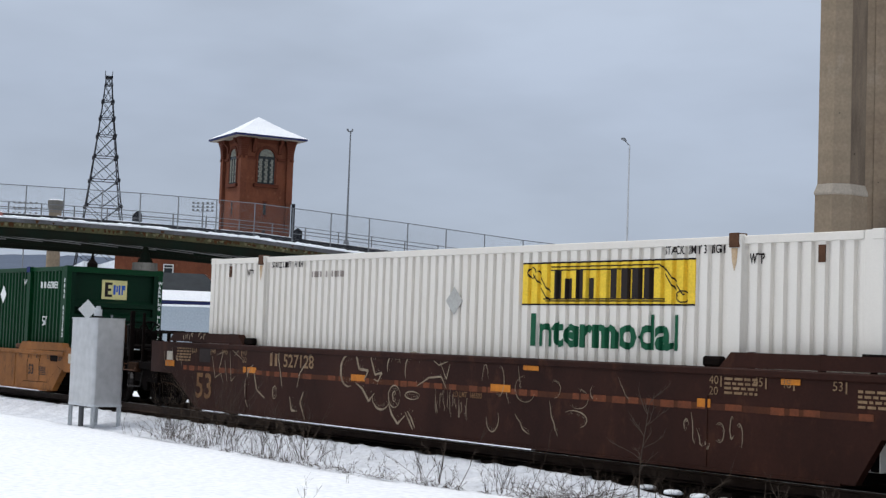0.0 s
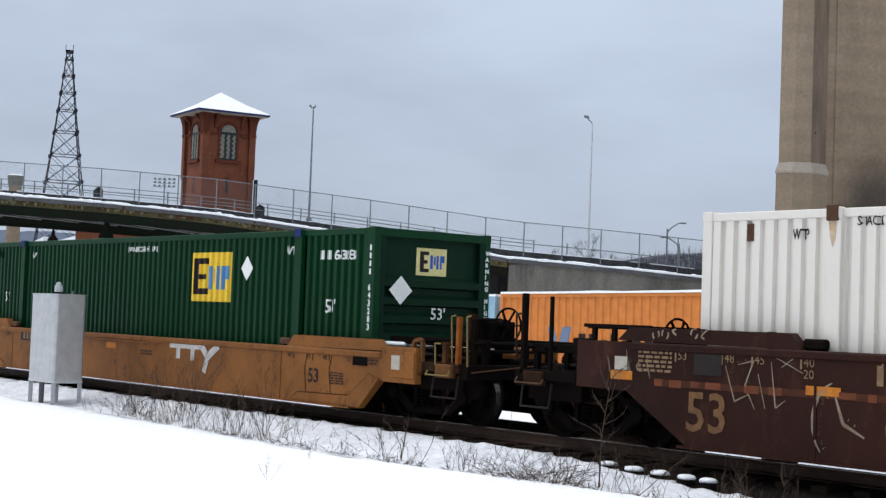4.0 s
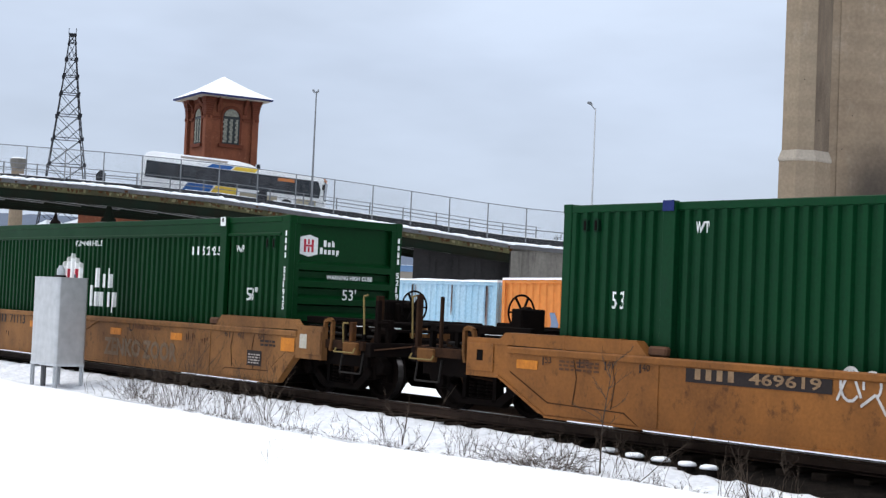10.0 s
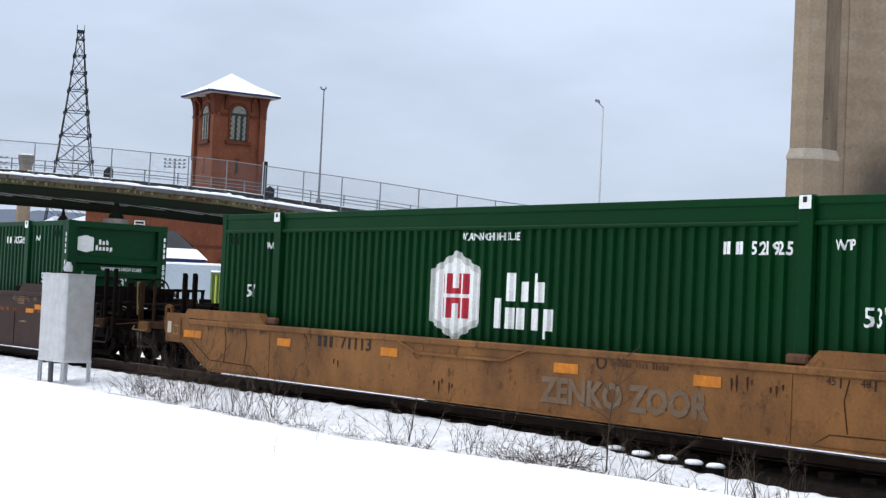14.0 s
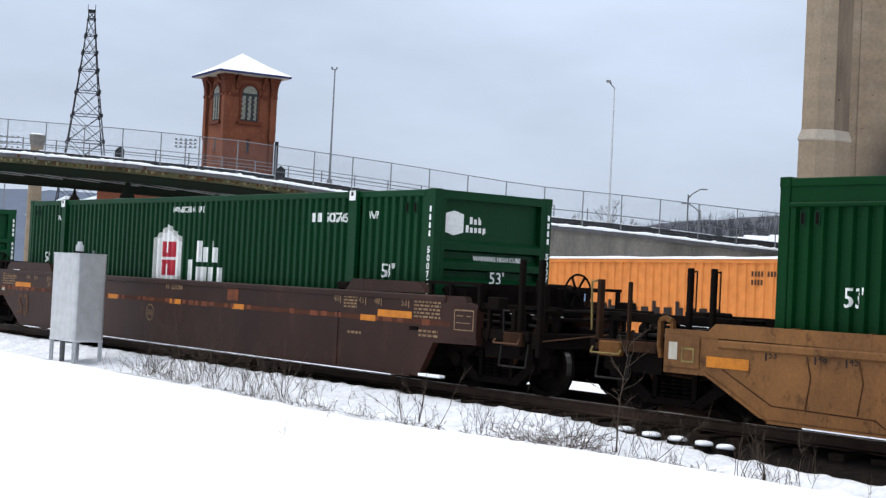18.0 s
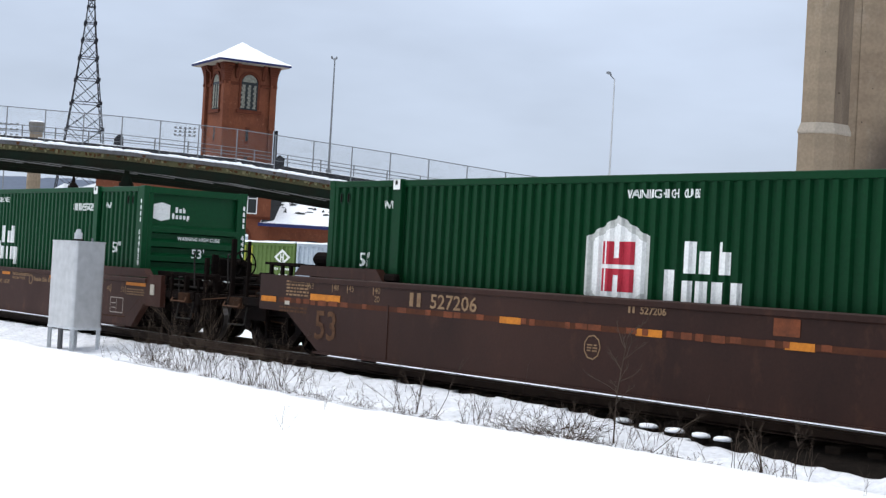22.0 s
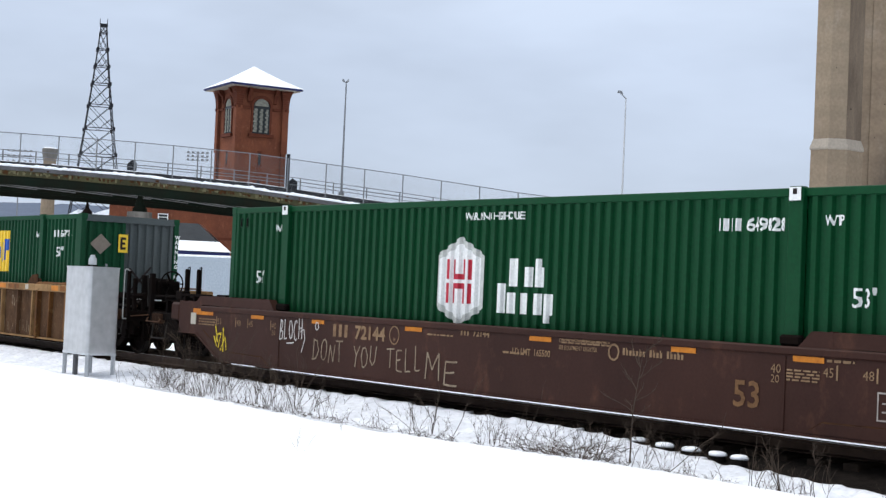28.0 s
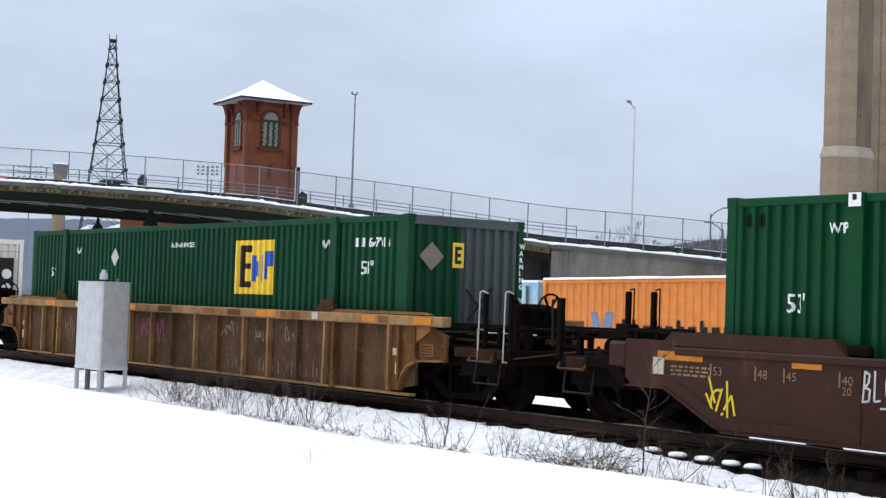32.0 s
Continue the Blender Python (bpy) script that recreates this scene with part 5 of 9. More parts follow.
        # top chord, a heavy tube; raised covers over the ends
        part("top_chord", Geo().box(-8.9 if style == "smooth" else 0.2 - CAR_HALF, 8.9 if style == "smooth" else CAR_HALF - 0.42, min(s * (SIDE + 0.03), s * (SIDE - 0.17)), max(s * (SIDE + 0.03), s * (SIDE - 0.17)), top - (0.11 if style == "smooth" else 0.17), top), c_paint if style == "smooth" else WORN_TAN, c, bevel=0.02)
        if style == "smooth":
            part("lower_lip", Geo().box(-8.05, 8.05, min(s * (SIDE + 0.025), s * (SIDE - 0.2)), max(s * (SIDE + 0.025), s * (SIDE - 0.2)), 0.115, 0.15), c_paint, c)
            # added white strips in place of the snow visible beyond, below the sill
            for xa, xb in detail.get("snow", ((-7.55, -6.66), (-6.1, 7.55))):
                part("snow_line", Geo().box(xa, xb, min(s * (SIDE + 0.035), s * (SIDE - 0.1)), max(s * (SIDE + 0.035), s * (SIDE - 0.1)), 0.104, 0.121), SNOW, c, "white strip standing in for far snow seen under the sill")
        for e in (-1, 1):
            a, b = sorted((e * 5.75, e * 9.1))
            hc = 0.20 if style == "smooth" else 0.06
            k = detail.get("cover", 8.75) if e > 0 else detail.get("rear_cover", 8.95)
            cov = [(e * 6.1, top), (e * 6.3, top + hc), (e * k, top + hc), (e * (k + 0.22), top + 0.02)]
            cover = part("end_cover", Geo().prism(cov, s * (SIDE + 0.01), s * (SIDE - 0.15)), c_paint, c, "raised sloping guide above the well")
            for k in (6.6, 7.7):
                part("weld_rib", Geo().box(e * k - 0.02, e * k + 0.02, min(s * (SIDE + 0.012), s * (SIDE - 0.1)), max(s * (SIDE + 0.012), s * (SIDE - 0.1)), top, top + hc + 0.01), c_paint, cover)
            if style != "smooth":
                part("guide_bracket", Geo().prism([(e * 5.5, top), (e * 5.62, top + 0.10), (e * 5.78, top + 0.22), (e * 6.1, top + 0.24), (e * 6.16, top + 0.05), (e * 6.3, top)], s * (SIDE - 0.02), s * (SIDE - 0.05)), RUST_SEAM, c, "rusty guide bracket")
            part("guide_block", Geo().box(e * 5.95 - 0.2, e * 5.95 + 0.14, s * (SIDE - 0.1) - 0.06, s * (SIDE - 0.1) + 0.06, top, top + 0.14), RUST if detail.get("tan_ends") else BLACK, c, bevel=0.03)
    part("well_floor", Geo().box(-8.2, 8.2, -1.3, 1.3, 0.14, 0.28), BLACK, c)
    sets = []
    for e in (-1, 1):
        sets += truck(c, e * TRUCK_X - (0.22 if e > 0 and style != "smooth" else 0.0))
        a = lambda x: e * x
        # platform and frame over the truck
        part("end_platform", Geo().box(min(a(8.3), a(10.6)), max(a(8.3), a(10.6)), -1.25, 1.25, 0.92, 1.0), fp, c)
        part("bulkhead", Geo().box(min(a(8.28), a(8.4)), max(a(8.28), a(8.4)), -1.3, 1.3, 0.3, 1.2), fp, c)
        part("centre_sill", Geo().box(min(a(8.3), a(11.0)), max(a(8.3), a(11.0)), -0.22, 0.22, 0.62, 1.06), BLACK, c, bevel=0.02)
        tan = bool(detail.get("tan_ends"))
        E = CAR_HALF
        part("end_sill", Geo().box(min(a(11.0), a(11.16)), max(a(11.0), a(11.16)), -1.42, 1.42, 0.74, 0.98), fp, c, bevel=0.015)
        for s in (-1, 1):
            yy = s * 1.42
            part("side_sill", Geo().box(min(a(E), a(11.0)), max(a(E), a(11.0)), yy - 0.05, yy + 0.05, 0.84, 0.99), GRIMY if tan else fp, c, bevel=0.01)
            sb = part("step_box", Geo().box(min(a(E + 0.64), a(E + 1.06)), max(a(E + 0.64), a(E + 1.06)), yy + s * 0.05 - 0.05, yy + s * 0.05 + 0.06, 0.76, 0.97), RUST_TAN if tan and style == "smooth" else GRIMY, c, bevel=0.02)
            grab_iron(sb, [(a(E + 0.55), yy + s * 0.16, 0.86), (a(E + 0.55), yy + s * 0.2, 0.80), (a(E + 1.1), yy + s * 0.2, 0.80), (a(E + 1.1), yy + s * 0.16, 0.88)], 0.014, DRY_YELLOW if tan and style == "smooth" else RUST, "handle")
            grab_iron(sb, [(a(E + 0.53), yy, 0.80), (a(E + 0.53), yy + s * 0.05, 0.45), (a(E + 1.13), yy + s * 0.05, 0.45), (a(E + 1.13), yy, 0.80)], 0.017, DULL_PIPE, "step")
            # loop of plate at the corner of the side sheet
            loop = Geo()
            for p, q in zip([(E - 0.08, 1.10), (E - 0.05, 1.30), (E + 0.08, 1.34), (E + 0.16, 1.30), (E + 0.16, 0.95)], [(E - 0.05, 1.30), (E + 0.08, 1.34), (E + 0.16, 1.30), (E + 0.16, 0.95), (E + 0.12, 0.8)]):
                loop.beam((a(p[0]), s * 1.46, p[1]), (a(q[0]), s * 1.46, q[1]), 0.06)
            if style == "smooth":
                part("corner_loop", loop, RUST_TAN if tan else BLACK, c, at=pose(-0.12 if e > 0 else 0.0, 0, 0))
            if s < 0 and e > 0:
                grab_iron(c, [(a(E + 0.62), yy + s * 0.06, 0.95), (a(E + 0.62), yy + s * 0.08, 1.29), (a(E + 0.76), yy + s * 0.08, 1.29)], 0.015, DRY_YELLOW if tan else DULL_PIPE)
                if style == "smooth":
                    part("end_post", Geo().box(a(E + 0.8) - 0.045, a(E + 0.8) + 0.045, yy - 0.05, yy + 0.05, 0.95, 1.31), RUST_POST if tan else BLACK, c, bevel=0.01)
                if style != "smooth":
                    for dx in (0.62, 1.24):
                        grab_iron(c, [(a(E + dx + 0.02), yy, 0.80), (a(E + dx + 0.02), yy + s * 0.08, 0.80), (a(E + dx + 0.04), yy + s * 0.08, 1.88), (a(E + dx + 0.12), yy + s * 0.08, 1.90), (a(E + dx + 0.14), yy, 1.86)], 0.0125, MARK_GREY_STEEL, "white_grab_iron")
                        part("end_post", Geo().box(a(E + dx + 0.1) - 0.03, a(E + dx + 0.1) + 0.03, yy - 0.04, yy + 0.04, 0.95, 1.86), BLACK, c, bevel=0.01)
                elif detail.get("yellow_rails"):
                    for dx in (0.96, 1.33):
                        grab_iron(c, [(a(E + dx), yy, 0.95), (a(E + dx), yy + s * 0.04, 1.72), (a(E + dx + 0.1), yy + s * 0.04, 1.74)], 0.014, DRY_YELLOW)
                    part("orange_post", Geo().box(a(E + 1.12) - 0.04, a(E + 1.12) + 0.04, yy - 0.05, yy + 0.03, 0.95, 1.72), MARK_ORANGE_RUST, c, "rusty orange upright post", bevel=0.01)
                elif detail.get("tall_front"):
                    for dx in (0.93, 1.36):
                        part("end_post", Geo().box(a(E + dx) - 0.045, a(E + dx) + 0.045, yy - 0.04, yy + 0.04, 0.62, 2.07), BLACK, c, "tall dark brown post", bevel=0.012)
                else:
                    grab_iron(c, [(a(E + 1.13), yy, 1.12), (a(E + 1.13), yy + s * 0.04, 1.76), (a(E + 1.25), yy + s * 0.04, 1.78)], 0.016, DRY_YELLOW if tan else DULL_PIPE)
                part("end_post", Geo().box(a(E + 1.24) - 0.05, a(E + 1.24) + 0.05, yy - 0.2 * s - 0.04, yy - 0.2 * s + 0.04, 0.95, 1.70), BLACK, c, bevel=0.01)
            elif s < 0:
                low = bool(detail.get("corner_plate"))
                if not low:
                    part("end_post", Geo().box(a(E + 0.57) - 0.026, a(E + 0.57) + 0.026, yy - 0.03, yy + 0.03, 0.95, 1.80 if tan else 2.06), GRIMY if tan else BLACK, c, bevel=0.01)
                xp = E + (1.28 if low else 1.14)
                part("end_post", Geo().box(a(xp) - (0.05 if low else 0.036), a(xp) + (0.05 if low else 0.036), yy - 0.05, yy + 0.05, 0.92, 1.82 if tan or low else 2.10), GRIMY if tan else BLACK, c, bevel=0.01)
                grab_iron(c, [(a(xp + 0.16), yy, 1.10), (a(xp + 0.16), yy + s * 0.03, 1.78), (a(xp + 0.06), yy + s * 0.03, 1.80)], 0.016, DRY_YELLOW if tan else DULL_PIPE)
            if s < 0 and e < 0 and detail.get("stanchions"):
                for x in detail["stanchions"]:
                    st = part("stanchion", Geo().box(a(x) - 0.04, a(x) + 0.04, -1.30, -1.22, 0.98, detail.get("stanchion_top", 2.02)), BLACK, c, "tall black stanchion", bevel=0.015)
                    grab_iron(st, [(a(x) + 0.03, -1.26, 1.96), (a(x) + 0.11, -1.26, 1.98), (a(x) + 0.11, -1.26, 1.45), (a(x) + 0.03, -1.26, 1.42)], 0.011, BLACK, "handle")
            if not tan and (e < 0 or top > 1.3):
                # guard rail beside the end cover
                part("guard_rail", Geo().box(min(a(8.62 if e < 0 else 8.3), a(9.85 if e < 0 else 9.72)), max(a(8.62 if e < 0 else 8.3), a(9.85 if e < 0 else 9.72)), s * 1.5 - 0.03, s * 1.5 + 0.03, top + 0.18, top + 0.23), BLACK, c)
                for x in (9.0, 9.28, 9.66) if e < 0 else (8.45, 8.95, 9.66):
                    part("guard_post", Geo().box(a(x) - 0.03, a(x) + 0.03, s * 1.5 - 0.03, s * 1.5 + 0.03, top - 0.2, top + 0.19), BLACK, c)
                part("corner_box", Geo().box(min(a(E), a(E + 0.28)), max(a(E), a(E + 0.28)), s * 1.4 - 0.1, s * 1.4 + 0.1, 1.28, 1.48), BLACK, c, bevel=0.02)
        part("pipe", Geo().cyl((a(8.4), -1.05, 1.12), (a(10.7), -1.0, 1.06), 0.03, 8).cyl((a(8.4), -0.8, 1.2), (a(10.5), -0.8, 1.16), 0.022, 8), DULL_PIPE, c, "dull grey pipe along the platform")
        if top > 1.3 and style == "smooth":
            ub = part("upper_bulkhead", Geo().box(min(a(8.52), a(8.62)), max(a(8.52), a(8.62)), -1.3, 1.3, 1.2, 1.62), BLACK, c)
            for y in (-1.1, -0.4, 0.4, 1.1):
                part("stiffener", Geo().box(min(a(8.6), a(8.9)), max(a(8.6), a(8.9)), y - 0.05, y + 0.05, 1.0, 1.58), BLACK, ub)
            part("cross_rail", Geo().box(min(a(9.6), a(9.68)), max(a(9.6), a(9.68)), -1.4, 1.4, top + 0.16, top + 0.22), BLACK, c)
        part("pipe_support", Geo().box(a(9.3) - 0.04, a(9.3) + 0.04, -1.1, -0.7, 0.95, 1.2), BLACK, c)
        for y in (-1.02, 0.95):
            beam = part("walkway_beam", Geo().box(min(a(8.7), a(11.2)), max(a(8.7), a(11.2)), y - 0.05, y + 0.05, 1.24, 1.37), BLACK, c, bevel=0.01)
            for x in (9.9, 10.45, 11.1):
                part("beam_post", Geo().box(a(x) - 0.04, a(x) + 0.04, y - 0.04, y + 0.04, 0.98, 1.24), BLACK, beam)
        for x in (9.95, 10.7, 11.14):
            part("cross_bar", Geo().cyl((a(x), -1.3, 1.31), (a(x), 1.3, 1.31), 0.03, 8), BLACK, c)
        part("brake_cylinder", Geo().lathe([(0.0, -0.42), (0.13, -0.40), (0.13, 0.12), (0.09, 0.16), (0.03, 0.18), (0.03, 0.5), (0.0, 0.5)], 14, "y"), BLACK, c, at=pose(a(10.55), -0.75, 0.78))
        lever = part("brake_lever", Geo().beam((a(10.2), -1.05, 0.45), (a(10.75), -1.0, 1.1), 0.035, 0.08), GRIMY, c)
        part("pull_rod", Geo().cyl((a(9.4), -1.0, 0.52), (a(10.9), -1.0, 0.60), 0.018, 6), GRIMY, lever)
        rig = part("equipment_box", Geo().box(min(a(9.72), a(10.34)), max(a(9.72), a(10.34)), -0.95, -0.5, 1.0, 1.22), BLACK, c, "black valve gear on the platform", bevel=0.03)
        part("valve_body", Geo().lathe([(0.0, -0.2), (0.12, -0.18), (0.14, 0.0), (0.12, 0.18), (0.0, 0.2)], 12, "x"), BLACK, rig, at=pose(a(10.62), -0.7, 1.12))
        part("running_board", Geo().box(min(a(9.2), a(10.9)), max(a(9.2), a(10.9)), -0.6, 0.6, 1.16, 1.2), BLACK, c)
        part("board_snow", Geo().box(min(a(9.5), a(10.4)), max(a(9.5), a(10.4)), -0.55, -0.2, 1.2, 1.225), SNOW, c, "little snow on the running board", bevel=0.01)
        part("brake_beam", Geo().box(min(a(9.2), a(10.5)), max(a(9.2), a(10.5)), -1.0, -0.3, 0.52, 0.62).box(a(10.9) - 0.06, a(10.9) + 0.06, -0.9, -0.5, 0.3, 0.9), BLACK, c)
        part("frame_web", Geo().box(min(a(9.85), a(10.95)), max(a(9.85), a(10.95)), -1.32, -1.25, 0.56, 0.92), BLACK, c)
        part("coupler", Geo().box(min(a(10.9), a(11.55)), max(a(10.9), a(11.55)), -0.09, 0.09, 0.78, 0.98).box(min(a(11.4), a(11.69)), max(a(11.4), a(11.69)), -0.2, 0.2, 0.72, 1.0), BLACK, c, bevel=0.03)
        part("striker", Geo().box(min(a(10.78), a(10.95)), max(a(10.78), a(10.95)), -0.34, 0.34, 0.62, 1.08), BLACK, c, bevel=0.02)
        g = Geo()
        pts = [(a(10.8), 0.4 * e, 0.75), (a(11.0), 0.42 * e, 0.52), (a(11.3), 0.4 * e, 0.40), (a(11.65), 0.25 * e, 0.46)]
        for p, q in zip(pts, pts[1:]):
            g.cyl(p, q, 0.03, 7)
        part("air_hose", g, BLACK, c)
        part("cut_lever", Geo().cyl((a(11.18), -1.35, 0.86), (a(11.2), 0.0, 0.98), 0.014, 6), RUST, c)
    hand_brake(c, 10.28, 0.0, 1.61, 1)
    part("brake_mast", Geo().box(10.02, 10.26, -0.42, 0.12, 1.0, 1.72), BLACK, c, bevel=0.03)
    part("brake_stand", Geo().box(10.17, 10.25, -0.62, -0.48, 1.0, 1.78), GRIMY if detail.get("tan_ends") and style == "smooth" else BLACK, c, bevel=0.01)
    if detail.get("corner_plate"):
        cp = part("corner_plate", Geo().box(-CAR_HALF - 0.36, -CAR_HALF + 0.02, -SIDE - 0.012, -SIDE + 0.09, 0.86, 1.24), c_paint, c, "small rounded corner box", bevel=0.045)
        part("drop_arm", Geo().prism([(-CAR_HALF - 0.36, 0.87), (-CAR_HALF - 0.12, 0.87), (-CAR_HALF + 0.1, 0.66), (-CAR_HALF - 0.1, 0.62)], -SIDE, -SIDE + 0.06), BLACK, cp)
    if detail.get("rear_wheel"):
        hand_brake(c, -9.8, -0.1, 1.6, -1)
    if detail.get("inner_wheel"):
        hand_brake(c, -8.75, -0.35, 1.52, -1)
    if detail.get("reservoir"):
        tank = part("air_reservoir", Geo().lathe([(0.0, -9.56), (0.10, -9.53), (0.14, -9.45), (0.14, -8.68), (0.10, -8.61), (0.0, -8.58)], 14, "x"), BLACK, c, "dark air reservoir on the end platform", at=pose(0, -0.44, top + 0.33))
        part("cradle", Geo().box(-9.4, -9.3, -0.1, 0.1, -0.60, -0.12).box(-8.85, -8.75, -0.1, 0.1, -0.60, -0.12), BLACK, tank)
        part("valve", Geo().cyl((-9.1, 0, 0.12), (-9.1, 0, 0.22), 0.025, 8).box(-9.15, -9.05, -0.03, 0.03, 0.20, 0.24), BLACK, tank)
    part("valve_box", Geo().box(-10.5, -10.1, -0.2, 0.4, 1.2, 1.42), BLACK, c, bevel=0.02)
    for ob in list(c.children):
        stays = ob.name.split(".")[0] in UPPER_BODY
        ob.matrix_basis = pose(SHIFT if stays else SHIFT + UNDER_SHIFT, 0, 0) @ ob.matrix_basis
    sets = [(ws, x + SHIFT + UNDER_SHIFT, r) for ws, x, r in sets]
    return c, sets


def side_mark(parent, flat, x, z, name, material, label="", y=None, wave=False, proud=0.006):
    """Paint or a plate on the near side of a car or container."""
    if isinstance(flat, list):
        return [side_mark(parent, f, x, z, SINGLE.get(name, name), material, label, y, wave, proud) for f in flat][-1]
    yy = -SIDE - 0.03 if y is None else y
    return part(name, shape_on_side(flat, x, z, yy, wave, proud), material, parent, label)

# ---------------------------------------------------------------- the train, car by car
TRAIN = []                   # (car middle, car, wheelsets, container middle, container)
CAR0, SPACING = -42.175, 23.41


def enter(idx, car, sets, box_x, box):
    TRAIN.append((CAR0 - SPACING * idx - 0.13, car, sets, box_x, box))


def word(parent, body, x, z, height, material, label="", wave=True, bold=0.0, squeeze=1.0, y=NEAR):
    if wave and len(body) <= 3:
        x = math.floor(x / PITCH + 0.5) * PITCH - 0.004          # short words start on an outer rib
    return side_mark(parent, text_mesh(body, height, bold, squeeze), x, z, "lettering", material, label, y, wave)


def fit_text(body, height, width, bold=0.0):
    """Lettering stretched to a given width."""
    vs, fs = text_mesh(body, height, bold)
    a, b = min(u for u, _ in vs), max(u for u, _ in vs)
    return [((u - a) * width / (b - a), v) for u, v in vs], fs


def number(parent, prefix, figures, x, z, height, width, material, label="", y=None, wave=False, bold=0.004, proud=0.006):
    """Plain bars for the owner's letters, then the figures of the number."""
    n = prefix + 1 + len(figures)
    side_mark(parent, bars("A" * prefix, height, width * prefix / n, bold=False), x, z, "number_bars", material, label, y, wave, proud)
    return side_mark(parent, fit_text(figures, height, width * len(figures) / n, bold), x + width * (prefix + 1) / n, z, "lettering", material, label, y, wave, proud)


def diamond(u, v):
    return polys([(-u, 0), (0, -v), (u, 0), (0, v)])


def hexagon(w, h, cut=0.26):
    return polys([(-w, -h * (1 - cut)), (0, -h), (w, -h * (1 - cut)), (w, h * (1 - cut)), (0, h), (-w, h * (1 - cut))])


def small_lines(w, h, n, seed):
    """Writing too small to read: rows of short bars."""
    r = random.Random(seed)
    out = []
    step = h / n
    for i in range(n):
        u = 0.0
        while u < w:
            k = r.uniform(0.05, 0.14)
            out.append((u, min(u + k, w), i * step, i * step + step * 0.55))
            u += k + 0.03
    return rects(*out)


CY = -SIDE - 0.001            # the face of a car's side sheet


def load_scale(car, xs, z, material, flip=False, h=0.115):
    """The marks of the container lengths along a car's side: a tick and its figure."""
    for x, body in xs:
        word(car, body, x, z, h, material, wave=False, y=CY)
        side_mark(car, rects((x + 0.19, x + 0.215, z - 0.03, z + 0.15)) if not flip else rects((x - 0.05, x - 0.025, z - 0.03, z + 0.15)), 0, 0, "tick_mark", material, y=CY)


def reflectors(car, spots, z, h=0.14):
    for x0, x1 in spots:
        side_mark(car, rects((x0, x1, z, z + h)), 0, 0, "reflector", MARK_ORANGE, "orange reflective strip", CY, proud=0.008)


def stripe(car, x0, x1, z, seed):
    """Old reflective tape, faded and broken."""
    r = random.Random(seed)
    out, x = [], x0
    while x < x1:
        w = r.uniform(0.10, 0.28)
        if r.random() < 0.7:
            out.append((x, x + w, z + r.uniform(-0.01, 0.01), z + 0.09))
        x += w + r.uniform(0.03, 0.18)
    base = side_mark(car, rects((x0, x1, z, z + 0.085)), 0, 0, "faded_band", OLD_BAND, "dull red band along the side", CY, proud=0.003)
    tagged(side_mark(base, rects(*out), 0, 0, "faded_tape", FADED_TAPE, "faded red-orange tape", CY), kind="stuff")


OLD_BAND = mat("old_red_band", (0.050, 0.0165, 0.0090), 0.75, second=(0.080, 0.027, 0.011), amount=0.9, scale=2.5, fine=30, bump=0.03)
FADED_TAPE = mat("faded_tape", (0.150, 0.044, 0.018), 0.7, second=(0.075, 0.028, 0.016), amount=0.9, scale=5, bump=0.03)
LABEL_WHITE = mat("paper_label", (0.42, 0.39, 0.33), 0.7, second=(0.27, 0.24, 0.19), scale=6, bump=0.03)
RUST_STAIN = mat("rust_stain", (0.42, 0.27, 0.14), 0.7, second=(0.55, 0.45, 0.33), amount=0.9, scale=3, bump=0.03)
WARN_GREY = mat("grey_placard", (0.42, 0.42, 0.40), 0.6, second=(0.3, 0.29, 0.27), scale=4, bump=0.03)
MARK_GREY_WHITE = mat("off_white_marking", (0.50, 0.51, 0.49), 0.6, second=(0.36, 0.37, 0.35), amount=0.8, scale=4, bump=0.03)
MARK_BLUE_DARK = mat("dark_blue_paint", (0.012, 0.022, 0.11), 0.6, scale=4, bump=0.03)
MARK_SKY = mat("light_blue_marking", (0.09, 0.24, 0.45), 0.5, scale=3, bump=0.03)
PANEL_CREAM = mat("cream_panel", (0.66, 0.60, 0.27), 0.5, scale=3, bump=0.03)


def plate(car, x0, x1, z0, z1, material=None, label="white notice plate"):
    return part("notice_plate", Geo().box(x0, x1, CY - 0.022, CY - 0.004, z0, z1), material or LABEL_WHITE, car, label)


def wobble(pts, n, amp, seed):
    """A hand-drawn line through points."""
    r = random.Random(seed)
    out = []
    for (a, b), (c, d) in zip(pts, pts[1:]):
        for i in range(n):
            k = i / n
            out.append((a + (c - a) * k + r.uniform(-amp, amp), b + (d - b) * k + r.uniform(-amp, amp)))
    return out + [pts[-1]]


def curve(cx, cz, rx, rz, a0, a1, n=9):
    return [(cx + rx * math.cos(radians(a0 + (a1 - a0) * i / n)), cz + rz * math.sin(radians(a0 + (a1 - a0) * i / n))) for i in range(n + 1)]


